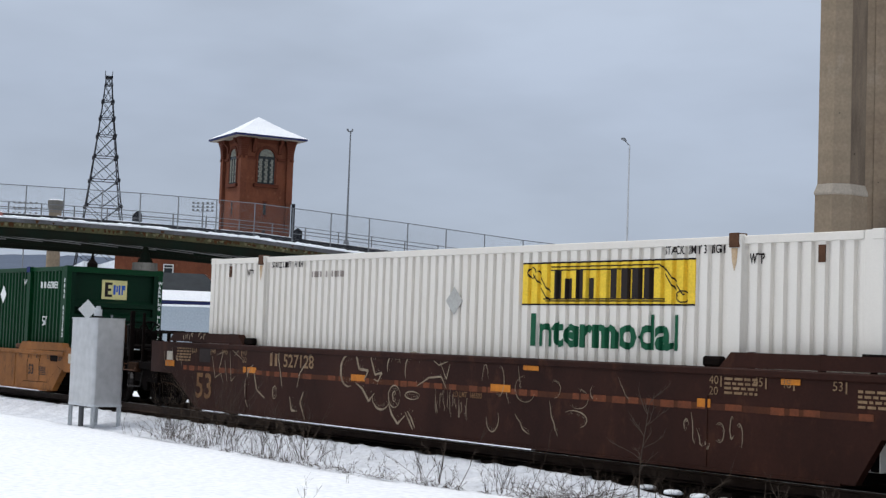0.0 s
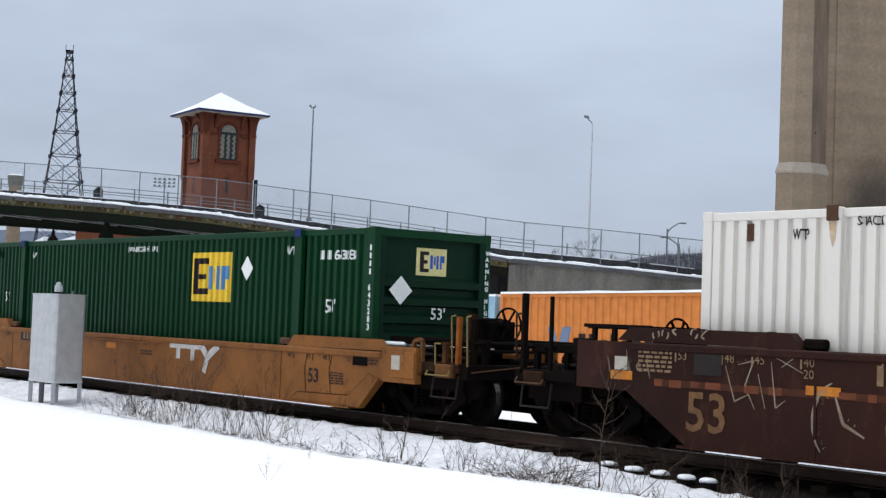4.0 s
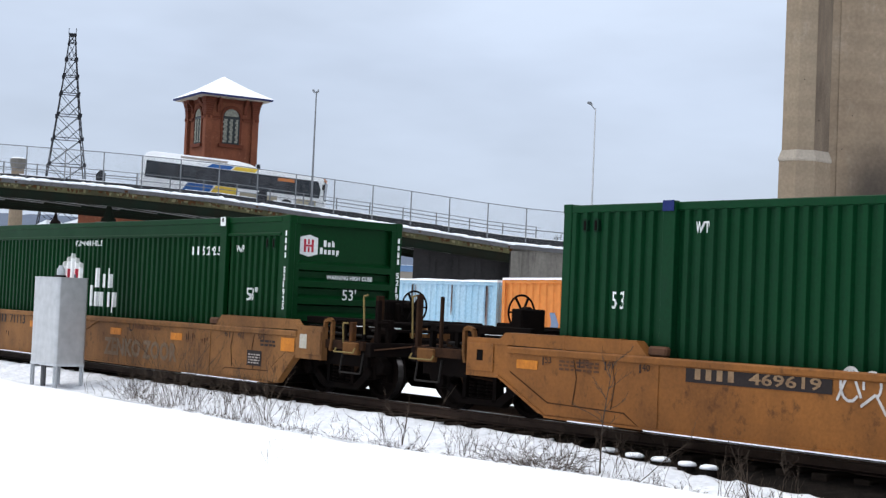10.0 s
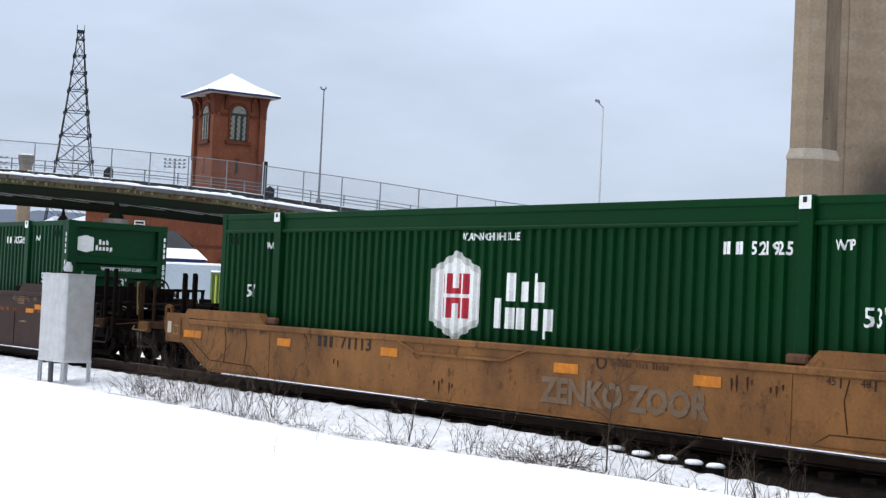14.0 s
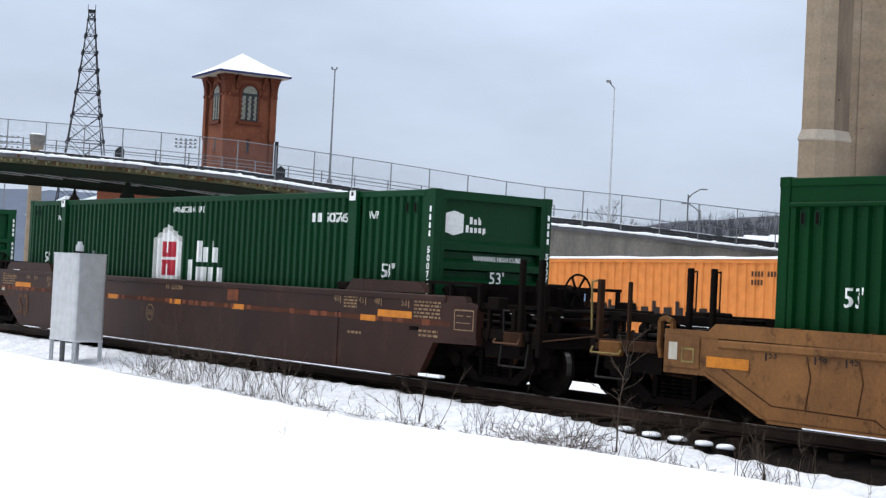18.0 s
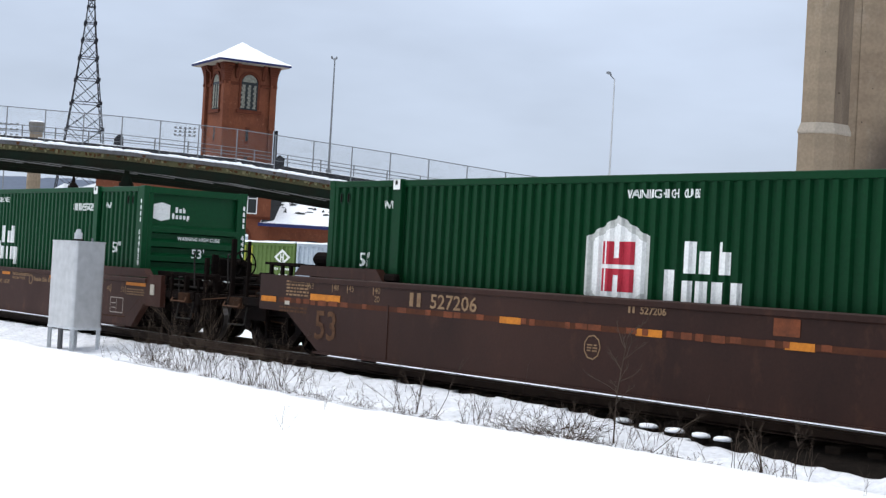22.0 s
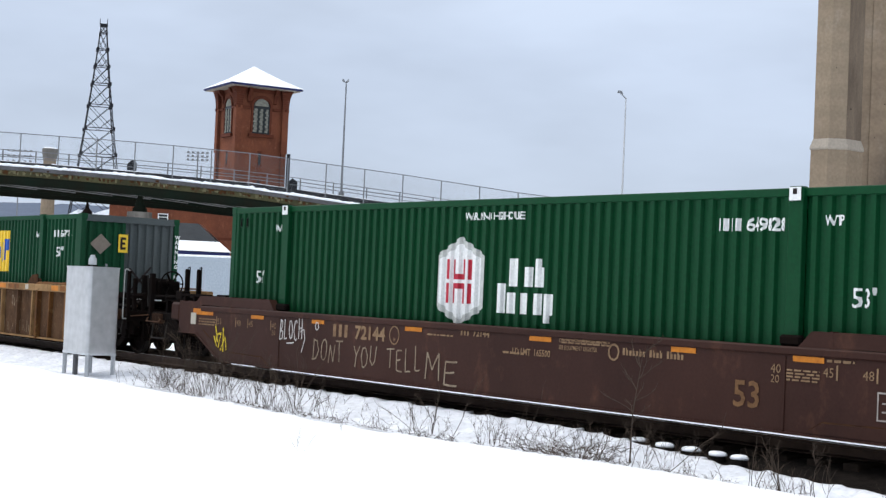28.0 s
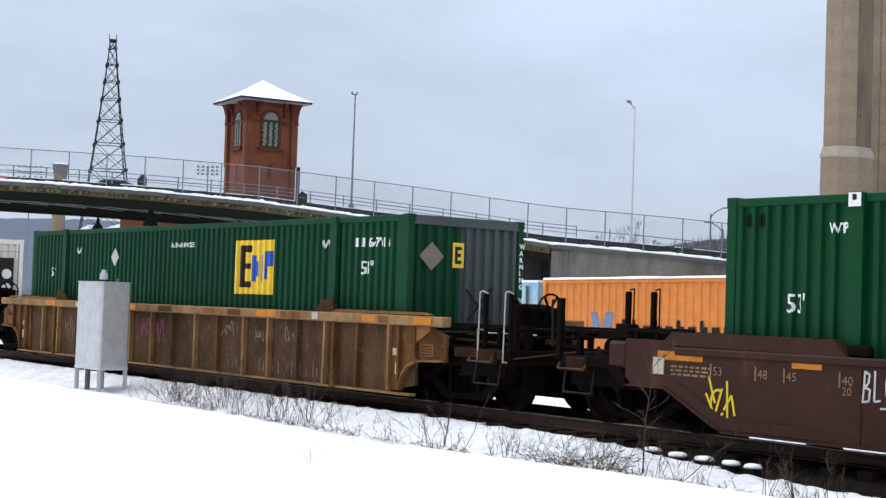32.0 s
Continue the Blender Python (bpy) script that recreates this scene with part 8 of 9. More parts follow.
# ---------------------------------------------------------------- yard behind the track
def yard_container(x0, x1, y, z0, h, paint, label, doors=True, tilt=0.0, old=False):
    """A stored container, long side to the track; doors in the end that faces +x."""
    L = x1 - x0
    c = thing("storage_container", label, "container", pose(x0, y, z0, 0, tilt, 0), group="stored containers in the yard")
    W = 2.44
    for yy, s in ((0.02, -1), (W - 0.02, 1)):
        us = breaks(0.12, L - 0.12, 0.33)
        g = Geo()
        vs = [(u, yy - s * corrugation(u, 0.04, 0.33), z) for z in (0.14, h - 0.1) for u in us]
        n = len(us)
        part("side_panel", g.add(vs, [(i, i + 1, n + i + 1, n + i) for i in range(n - 1)]), paint, c)
        part("top_rail", Geo().box(0.1, L - 0.1, yy - 0.03, yy + 0.03, h - 0.11, h), paint, c)
        part("bottom_rail", Geo().box(0.1, L - 0.1, yy - 0.03, yy + 0.03, 0, 0.15), paint, c)
        for x in (0.0, L - 0.14):
            part("corner_post", Geo().box(x, x + 0.14, yy - 0.05, yy + 0.05, 0, h + 0.01), paint, c)
    part("roof", Geo().box(0.05, L - 0.05, 0.02, W - 0.02, h - 0.06, h - 0.01), paint, c)
    rnd = random.Random(int(-x0 * 7))
    g = Geo()
    nx = 24
    vs = []
    for i in range(nx + 1):
        u = L * i / nx
        k = 0.07 + 0.035 * noise.noise((u * 0.9, x0, 0))
        vs += [(u, -0.04, h + 0.0), (u, -0.02, h + k), (u, W + 0.02, h + k), (u, W + 0.04, h)]
    fs = [(i * 4 + j, i * 4 + j + 1, i * 4 + 5 + j, i * 4 + 4 + j) for i in range(nx) for j in range(3)] + [(0, 1, 2, 3), (nx * 4, nx * 4 + 1, nx * 4 + 2, nx * 4 + 3)]
    tagged(part("roof_snow", g.add(vs, fs), SNOW, c, "layer of snow on the roof"), kind="stuff")
    part("rear_wall", Geo().box(0.03, 0.06, 0.05, W - 0.05, 0.1, h - 0.1), paint, c)
    if doors:
        for a, b in ((0.12, W / 2 - 0.01), (W / 2 + 0.01, W - 0.12)):
            d = part("door", Geo().box(L - 0.08, L - 0.03, a, b, 0.12, h - 0.12), paint, c, bevel=0.008)
            for yy in (a + 0.25, b - 0.25):
                bar = part("lock_rod", Geo().cyl((L + 0.01, yy, 0.1), (L + 0.01, yy, h - 0.1), 0.022, 8), PALE_STEEL, d, "pale steel lock rod")
                for zz in (0.3, 1.0, h - 0.5):
                    part("rod_bracket", Geo().box(L - 0.03, L + 0.04, yy - 0.06, yy + 0.06, zz, zz + 0.08), PALE_STEEL, bar)
        part("door_header", Geo().box(L - 0.1, L, 0.1, W - 0.1, h - 0.12, h), paint, c)
        part("door_sill", Geo().box(L - 0.1, L, 0.1, W - 0.1, 0, 0.12), paint, c)
    return c


YY = 33.2
GROUND = -0.32
oc = yard_container(-37.45, -25.0, YY, GROUND, 2.92, ORANGE, "bright orange container with dark bars and a snowy roof", tilt=-0.9)
side_mark(oc, bars("Abcdefghijk", 0.62, 5.2, 0.12), 3.7, 1.02, "name_bars", MARK_BLACK, "dark bars in place of a name", 0.02, False, 0.006)
part("blue_emblem", shape_on_side(polys([(0, 0), (0.35, 0), (0.55, 0.42), (0.35, 0.8), (0.1, 0.8), (0.2, 0.45)], [(0.55, 0), (0.95, 0), (1.2, 0.8), (0.8, 0.8)]), 2.2, 1.05, 0.02, False, 0.006), mat("slate_blue", (0.16, 0.22, 0.33), 0.6, scale=3), oc, "slate-blue slanted emblem")
side_mark(oc, bars("ABCD 123456 1", 0.15, 1.5), 9.9, 2.42, "number_bars", RUST, "brown bars of a number", 0.02, False, 0.006)
side_mark(oc, bars("1234", 0.15, 0.45), 9.9, 2.18, "number_bars", RUST, "", 0.02, False, 0.006)
on_end(bars("Abcde Abcd", 0.11, 0.85), 0.35, 2.25, 12.45, oc, "name_bars", MARK_GREEN, "dark green bars", 0.004)
on_end(small_lines(0.55, 0.2, 3, 3), 1.55, 2.1, 12.45, oc, "small_print", RUST, "", 0.004)
on_end(rects((0, 0.30, 0, 0.8)), 1.85, 1.3, 12.45, oc, "yellow_notice", mat("dull_yellow", (0.55, 0.33, 0.05), 0.6, scale=3), "yellow notice", 0.004)
bc = yard_container(-44.9, -38.1, YY + 0.3, GROUND, 2.84, SKYBLUE, "pale blue container with rust streaks beside an orange one")
RUST_STREAK = mat("brown_rust_streak", (0.17, 0.095, 0.06), 0.8, second=(0.24, 0.25, 0.28), amount=0.9, scale=4)
r = random.Random(5)
for i in range(14):
    u = r.choice([0.3, 2.1, 2.3, 4.4, 6.3]) + r.uniform(-0.1, 0.1)
    part("rust_streak", shape_on_side(polys([(u, 2.7), (u + r.uniform(0.03, 0.09), 2.7), (u + 0.04, 2.7 - r.uniform(0.6, 2.3)), (u, 1.6)]), 0, 0, 0.0, False, 0.02), RUST_STREAK, bc, "rust streak")
gc = yard_container(-51.2, -45.1, YY, GROUND, 2.84, PALE_BOX, "pale grey container with a rusty hatch and snowy roof")
part("hatch", Geo().box(4.9, 5.9, -0.12, 0.02, 2.05, 2.5), RUST, gc, "rusty brown hatch", bevel=0.02)
part("smooth_panel", Geo().box(2.2, 4.8, -0.02, 0.01, 0.2, 2.65), PALE_BOX, gc)
part("vent", Geo().box(3.1, 3.25, -0.03, -0.021, 2.1, 2.3), FENCE, gc)
gr = yard_container(-57.4, -51.35, YY, GROUND, 2.84, OLIVE, "olive green container with white diamond and bars")
part("white_diamond", shape_on_side(polys([(-0.62, 0), (0, -0.34), (0.62, 0), (0, 0.34)]), 5.1, 2.25, 0.0, False, 0.012), MARK_WHITE, gr, "white diamond emblem")
part("diamond_field", shape_on_side(polys([(-0.42, 0), (0, -0.22), (0.42, 0), (0, 0.22)]), 5.1, 2.25, 0.0, False, 0.016), OLIVE, gr)
part("emblem_bars", shape_on_side(rects((-0.14, -0.05, -0.14, 0.14), (0.05, 0.14, -0.14, 0.14), (-0.05, 0.05, -0.03, 0.03)), 5.1, 2.25, 0.0, False, 0.02), MARK_WHITE, gr)
side_mark(gr, bars("ABC ABCDEF", 0.09, 1.2), 4.5, 1.72, "word_bars", MARK_WHITE, "", 0.0, False, 0.012)
part("big_bars", shape_on_side(rects((0, 0.22, 0, 0.5), (0.44, 0.66, 0, 0.5), (0.22, 0.44, 0.2, 0.32), (0.85, 1.1, 0, 0.5)), 4.9, 1.05, 0.0, False, 0.012), MARK_WHITE, gr)
for i in range(5):
    part("yellow_rib", Geo().box(0.4 + i * 0.55, 0.5 + i * 0.55, -0.03, 0.02, 0.15, 2.7), mat("ochre", (0.40, 0.42, 0.07), 0.6), gr, "ochre rib") if i == 0 else part("yellow_rib", Geo().box(0.4 + i * 0.55, 0.5 + i * 0.55, -0.03, 0.02, 0.15, 2.7), bpy.data.materials["ochre"], gr)


def zz(b, depth):
    return EYE[2] + b * depth


def at_view(px, depth, z=0.0, turn=0.0):
    x, y = place(px, depth)
    return pose(x, y, z, 0, 0, 51 + turn)


# pale trailer under the overpass
tv = thing("box_trailer", "pale grey box trailer with snow on its roof", "trailer", at_view(-505, 78, -0.3, -20))
part("body", Geo().box(-2.6, 3.4, 0, 2.4, 0.9, 3.3), PALE_BOX, tv, bevel=0.03)
part("roof_snow", Geo().box(-2.6, 3.4, 0, 2.4, 3.3, 3.42), SNOW, tv, "snow on the roof", bevel=0.03)
for x in (-1.8, -0.9, 2.2):
    part("wheel", Geo().cyl((x, 0.1, 0.45), (x, 0.4, 0.45), 0.45, 16), TYRE, tv)
part("underframe", Geo().box(-2.5, 3.3, 0.2, 2.2, 0.7, 0.9), BLACK, tv)
for i in range(6):
    part("landing_post", Geo().box(-2.4 + i * 1.1, -2.2 + i * 1.1, 0.05, 0.12, 0.0, 0.9), MARK_WHITE, tv)


# ---------------------------------------------------------------- station building behind the overpass
def station():
    D = 150.0
    b = thing("brick_station", "low red brick station building with snowy slate roofs", "building", at_view(-380, D, -0.3, 8))
    u = D / 2621.0
    part("wall", Geo().box(2.9, 12, 0, 10, 0, 6.0), BRICK, b)
    part("wing_wall", Geo().box(-14.5, 2.9, -1.0, 10, 0, 10.2), BRICK, b)
    part("wing_roof", Geo().prism([(-15.0, 10.2), (3.3, 10.2), (-6.3, 12.2)], -1.6, 10.5), SLATE, b)
    part("string_course", Geo().box(-14.5, 2.9, -1.1, -0.98, 6.3, 6.55), BRICK_TRIM, b)
    for x in (-9.6, -0.72, 0.62):
        win = part("window", Geo().box(x, x + 0.82, -1.05, -0.95, 6.9, 8.6), GLASS_DARK, b)
        for x0, x1, z0, z1 in ((x - 0.1, x, 6.8, 8.7), (x + 0.82, x + 0.92, 6.8, 8.7), (x, x + 0.82, 8.6, 8.7), (x, x + 0.82, 6.8, 6.9), (x, x + 0.82, 8.3, 8.38)):
            part("window_frame", Geo().box(x0, x1, -1.12, -1.0, z0, z1), MARK_WHITE, win, "white window frame")
    for x in (-8.0, -0.2):
        arch = [(x + 1.0 * math.cos(radians(k * 20)), 4.3 + 1.0 * math.sin(radians(k * 20))) for k in range(10)]
        win = part("arched_window", Geo().prism([(x + 1.0, 1.5)] + arch + [(x - 1.0, 1.5)], -1.06, -0.95), GLASS_DARK, b)
        rim = Geo()
        for k in range(9):
            p = [(x + q * math.cos(radians(j * 20)), 4.3 + q * math.sin(radians(j * 20))) for q, j in ((1.0, k), (1.35, k), (1.35, k + 1), (1.0, k + 1))]
            rim.prism(p, -1.12, -1.0)
        part("arch", rim, BRICK_TRIM, win)
    for i in range(3):
        w = part("window", Geo().box(4 + i * 2.7, 5.1 + i * 2.7, -0.05, 0.05, 2.0, 4.4), GLASS_DARK, b)
        part("window_sill", Geo().box(3.85 + i * 2.7, 5.25 + i * 2.7, -0.15, 0.0, 1.85, 2.0), CONCRETE_GREY, w)
    # hipped roof, under snow but for a few dark courses near the ridge
    vs = [(1.9, -1.6, 5.9), (13.0, -1.6, 5.9), (13.0, 11.5, 5.9), (1.9, 11.5, 5.9), (3.0, 5.0, 9.6), (5.2, 5.0, 9.6)]
    part("roof", Geo().add(vs, [(0, 1, 5, 4), (1, 2, 5), (2, 3, 4, 5), (3, 0, 4), (3, 2, 1, 0)]), SNOW, b, "hipped roof under snow")
    rnd = random.Random(9)
    part("bare_slates", Geo().add([(2.0, -1.55, 5.98), (3.3, -1.0, 6.28), (4.0, 2.2, 8.1), (4.4, 4.9, 9.62), (3.0, 4.95, 9.63)], [(0, 1, 2, 3, 4)]), SLATE, b, "bare dark slates along the edge")
    for i in range(34):
        v = rnd.uniform(0.3, 0.95)
        x, y, z = rnd.uniform(2.4 + v, 12.0 - 7.0 * v), -1.6 + 6.6 * v, 5.9 + 3.7 * v
        w = rnd.uniform(0.2, 0.8)
        part("bare_slates", Geo().add([(x, y - 0.02, z + 0.04), (x + w, y - 0.02, z + 0.04), (x + w - 0.15, y + rnd.uniform(0.1, 0.5), z + 0.04 + rnd.uniform(0.1, 0.28)), (x + 0.1, y + 0.2, z + 0.16)], [(0, 1, 2, 3)]), SLATE, b)
    part("eave", Geo().box(1.7, 13.1, -1.75, -1.55, 5.62, 5.95), DARK_EAVE, b)
    lo = thing("brick_annex", "small red brick annex with a snowy hipped roof", "building", at_view(-527, 128, -0.3, 10))
    part("wall", Geo().box(-4.5, 4.2, 0, 7, 0, 4.6), BRICK_TRIM, lo)
    vs = [(-5.3, -0.8, 4.6), (5.0, -0.8, 4.6), (5.0, 7.8, 4.6), (-5.3, 7.8, 4.6), (-2.5, 3.4, 7.2), (2.2, 3.4, 7.2)]
    part("roof", Geo().add(vs, [(0, 1, 5, 4), (1, 2, 5), (2, 3, 4, 5), (3, 0, 4), (3, 2, 1, 0)]), SLATE, lo)
    vs2 = [(x * 1.02, y - 0.03, z + 0.07) for x, y, z in vs]
    k = 0.35
    low = [(a[0] + (c[0] - a[0]) * k, a[1] + (c[1] - a[1]) * k, a[2] + (c[2] - a[2]) * k) for a, c in ((vs2[0], vs2[4]), (vs2[1], vs2[5]))]
    part("roof_snow", Geo().add([vs2[0], vs2[1], low[1], low[0]], [(0, 1, 2, 3)]).add([vs2[1], vs2[2], vs2[5]], [(0, 1, 2)]), SNOW, lo, "snow along the eave")
    part("eave", Geo().box(-5.3, 5.0, -0.85, -0.75, 4.35, 4.6), DARK_EAVE, lo)
    part("door", Geo().box(-1.0, 0.4, -0.06, 0.05, 0, 2.4), SLATE, lo)


station()


def far_buildings():
    D = 170
    b = thing("warehouse", "long low tan warehouse with a pale blue roof edge", "building", at_view(-105, D, -0.3))
    part("wall", Geo().box(-7, 12, 0, 14, 0, 5.6), mat("tan_siding", (0.30, 0.27, 0.23), 0.8, scale=0.4), b)
    part("roof_edge", Geo().box(-7.1, 12.1, -0.1, 14, 5.6, 6.3), mat("blue_fascia", (0.16, 0.27, 0.45), 0.6, scale=0.4), b, "pale blue roof edge")
    for i in range(5):
        part("window", Geo().box(-6 + i * 1.6, -5.1 + i * 1.6, -0.06, 0.02, 4.3, 5.0), GLASS_DARK, b)
    part("roof_pipe", Geo().cyl((3.6 - 6.8, 3, 6.3), (3.6 - 6.8, 3, 7.4), 0.3, 12), MARK_WHITE, b, "white roof pipe")
    part("roof_snow", Geo().box(-7.1, 12.1, 0.2, 14, 6.3, 6.36), SNOW, b, "snow on the roof")
    h = thing("snowy_house", "far house with a snow-covered gable roof", "building", at_view(-682, 210, -0.3))
    part("wall", Geo().box(-5, 5, 0, 7, 0, 8.6), BRICK_TRIM, h)
    part("roof", Geo().prism([(-6.6, 8.6), (-1.0, 8.6), (-1.0, 11.6)], -0.6, 8), SNOW, h, "snow-covered roof slope")
    part("roof", Geo().prism([(0.2, 8.6), (3.7, 8.6), (3.7, 11.95), (0.2, 10.8)], -0.6, 8), SNOW, h, "snow-covered roof slope")
    part("finial", Geo().lathe([(1.5, 8.6), (1.35, 9.8), (0.7, 10.6), (0.8, 11.2), (0.3, 11.8), (0.15, 12.6)], 10, "z"), BLACK, h, "dark roof ventilator", at=pose(0.3, -0.8, 0))
    # chimney behind the overpass
    D = 128
    c = thing("round_chimney", "tan concrete chimney stack with a wide snowy cap", "chimney", at_view(-752, D, 0))
    zt = zz(0.0862, D)
    part("shaft", Geo().cyl((0, 0, -0.4), (0, 0, zt - 0.4), 0.66, 16, 0.54), CONCRETE, c)
    part("cap", Geo().cyl((0, 0, zt - 0.85), (0, 0, zt - 0.25), 0.6, 16, 0.68).cyl((0, 0, zt - 0.25), (0, 0, zt), 0.68, 16), CONCRETE_GREY, c)
    part("cap_snow", Geo().cyl((0, 0, zt), (0, 0, zt + 0.12), 0.62, 16, 0.5), SNOW, c, "snow on the cap")
    # floodlights
    for px, w, z0, z1 in ((-488, 1.7, 0.0824, 0.0873), (-806, 2.0, 0.0764, 0.0836)):
        D = 260
        f = thing("floodlight_mast", "stadium floodlights in rows on a thin mast", "floodlight", at_view(px, D, 0), group="floodlight masts")
        za, zb = zz(z0, D), zz(z1, D)
        # mast, arms and heads in lighter fence grey: haze of distance as colour
        part("mast", Geo().cyl((0, 0, 0), (0, 0, zb), 0.12, 6), FENCE, f)
        for k in range(3):
            z = za + (zb - za) * k / 2
            part("cross_arm", Geo().box(-w, w, -0.05, 0.05, z - 0.04, z + 0.04), FENCE, f)
            for i in range(5):
                x = -w + i * w / 2
                part("lamp_head", Geo().box(x - 0.2, x + 0.2, -0.35, 0.05, z, z + 0.32), FENCE, f, bevel=0.03)
    # signs that stand on the overpass
    for px, w, h in ((-605, 0.7, 0.9), (-318, 0.8, 0.9)):
        D = 105
        x, y = place(px, D)
        m = BR.inverted() @ Vector((x, y, 0))
        s = thing("road_sign", "back of a small grey road sign on the overpass", "sign", pose(x, y, deck_z(m.x) + 0.4, 0, 0, 51 + 35), group="signs on the overpass")
        part("board", Geo().prism([(-w / 2, 0.1), (w / 2, 0.1), (w / 2, h * 0.75), (0, h), (-w / 2, h * 0.6)], -0.02, 0.02), LATTICE, s)
        part("post", Geo().box(-0.04, 0.04, 0.02, 0.1, -0.3, 0.6), FENCE, s)


far_buildings()


def far_lamps():
    for px, b0, top, d in ((406, 0.0391, 0.067, 1), (428, 0.04, 0.057, -1)):
        D = 118
        z0, z1 = 4.2, zz(top, D)
        x, y = place(px, D)
        s = thing("street_lamp", "grey street lamp with a curved arm beside the ramp", "street lamp", pose(x, y, 0, 0, 0, 51), group="lamps by the ramp")
        part("pole", Geo().cyl((0, 0, 0), (0, 0, z1), 0.09, 8, 0.06), FENCE, s)
        g = Geo()
        pts = [(0, 0, z1 - 0.3), (0.35 * d, 0, z1 + 0.1), (0.9 * d, 0, z1 + 0.45), (1.2 * d, 0, z1 + 0.5)]
        for p, q in zip(pts, pts[1:]):
            g.cyl(p, q, 0.05, 6)
        part("arm", g, FENCE, s)
        part("lamp_head", Geo().box(min(1.0 * d, 1.5 * d), max(1.0 * d, 1.5 * d), -0.12, 0.12, z1 + 0.42, z1 + 0.52), FENCE, s, bevel=0.02)


far_lamps()


def roof_vents():
    D = 62
    x, y = place(700, D)
    b = thing("low_shed", "low grey flat-roofed shed with snow at its edge", "building", pose(x, y, -0.3, 0, 0, 51))
    z1 = zz(0.0326, D) - 0.05
    part("wall", Geo().box(-1.0, 14, 0, 10, 0, z1 - 0.1), CONCRETE_GREY, b)
    part("roof", Geo().box(-1.1, 14.2, -0.2, 10, z1 - 0.1, z1), SLATE, b)
    part("roof_snow", Geo().box(-1.1, 14.2, -0.1, 10, z1, z1 + 0.06), SNOW, b, "snow on the flat roof")
    for px in (681, 731):
        x, y = place(px, D - 0.5)
        v = thing("roof_vent", "dark roof ventilator with a wide sheet-metal hood", "vent", pose(x, y, z1 - 0.02, 0, 0, 51), group="roof ventilators")
        part("pipe", Geo().cyl((0, 0, -0.1), (0, 0, 0.62), 0.10, 10), SLATE, v)
        part("hood", Geo().prism([(-0.34, 0.46), (-0.30, 0.60), (0, 0.66), (0.30, 0.60), (0.34, 0.46)], -0.3, 0.3), SLATE, v)
        part("hood_snow", Geo().prism([(-0.29, 0.605), (0, 0.665), (0.29, 0.605), (0.22, 0.66), (0, 0.71), (-0.22, 0.66)], -0.28, 0.28), SNOW, v, "snow on the hood")
        for dx in (-0.2, 0.2):
            part("strut", Geo().beam((dx, -0.2, -0.05), (dx * 0.8, -0.2, 0.55), 0.04), SLATE, v)

    x, y = place(794, D - 0.6)
    k = thing("exhaust_stack", "white sheet-metal exhaust stack with a round cap on a frame", "exhaust stack", pose(x, y, z1, 0, 0, 51))
    cap = part("cap", Geo().lathe([(0.0, 1.66), (0.44, 1.66), (0.50, 1.72), (0.55, 1.78), (0.55, 2.08), (0.50, 2.12), (0.0, 2.12)], 24, "z"), MARK_GREY_WHITE, k, "round white cap")
    part("collar", Geo().lathe([(0.0, 1.56), (0.46, 1.56), (0.46, 1.67), (0.0, 1.67)], 24, "z"), PALE_STEEL, cap)
    part("port", Geo().cyl((-0.22, -0.56, 1.9), (-0.22, -0.49, 1.9), 0.06, 10), BLACK, cap, "dark round port")
    for dx in (-0.78, 0.62):
        part("frame_post", Geo().box(dx, dx + 0.16, -0.3, -0.14, 0, 1.5), MARK_GREY_WHITE, k)
    for dx in (-0.34, 0.2):
        part("duct", Geo().cyl((dx, 0, 0), (dx, 0, 1.58), 0.13, 12), SLATE, k, "dark duct")
    part("cross_plate", Geo().box(-0.62, 0.62, -0.28, -0.18, 0.70, 0.80), MARK_GREY_WHITE, k)


roof_vents()


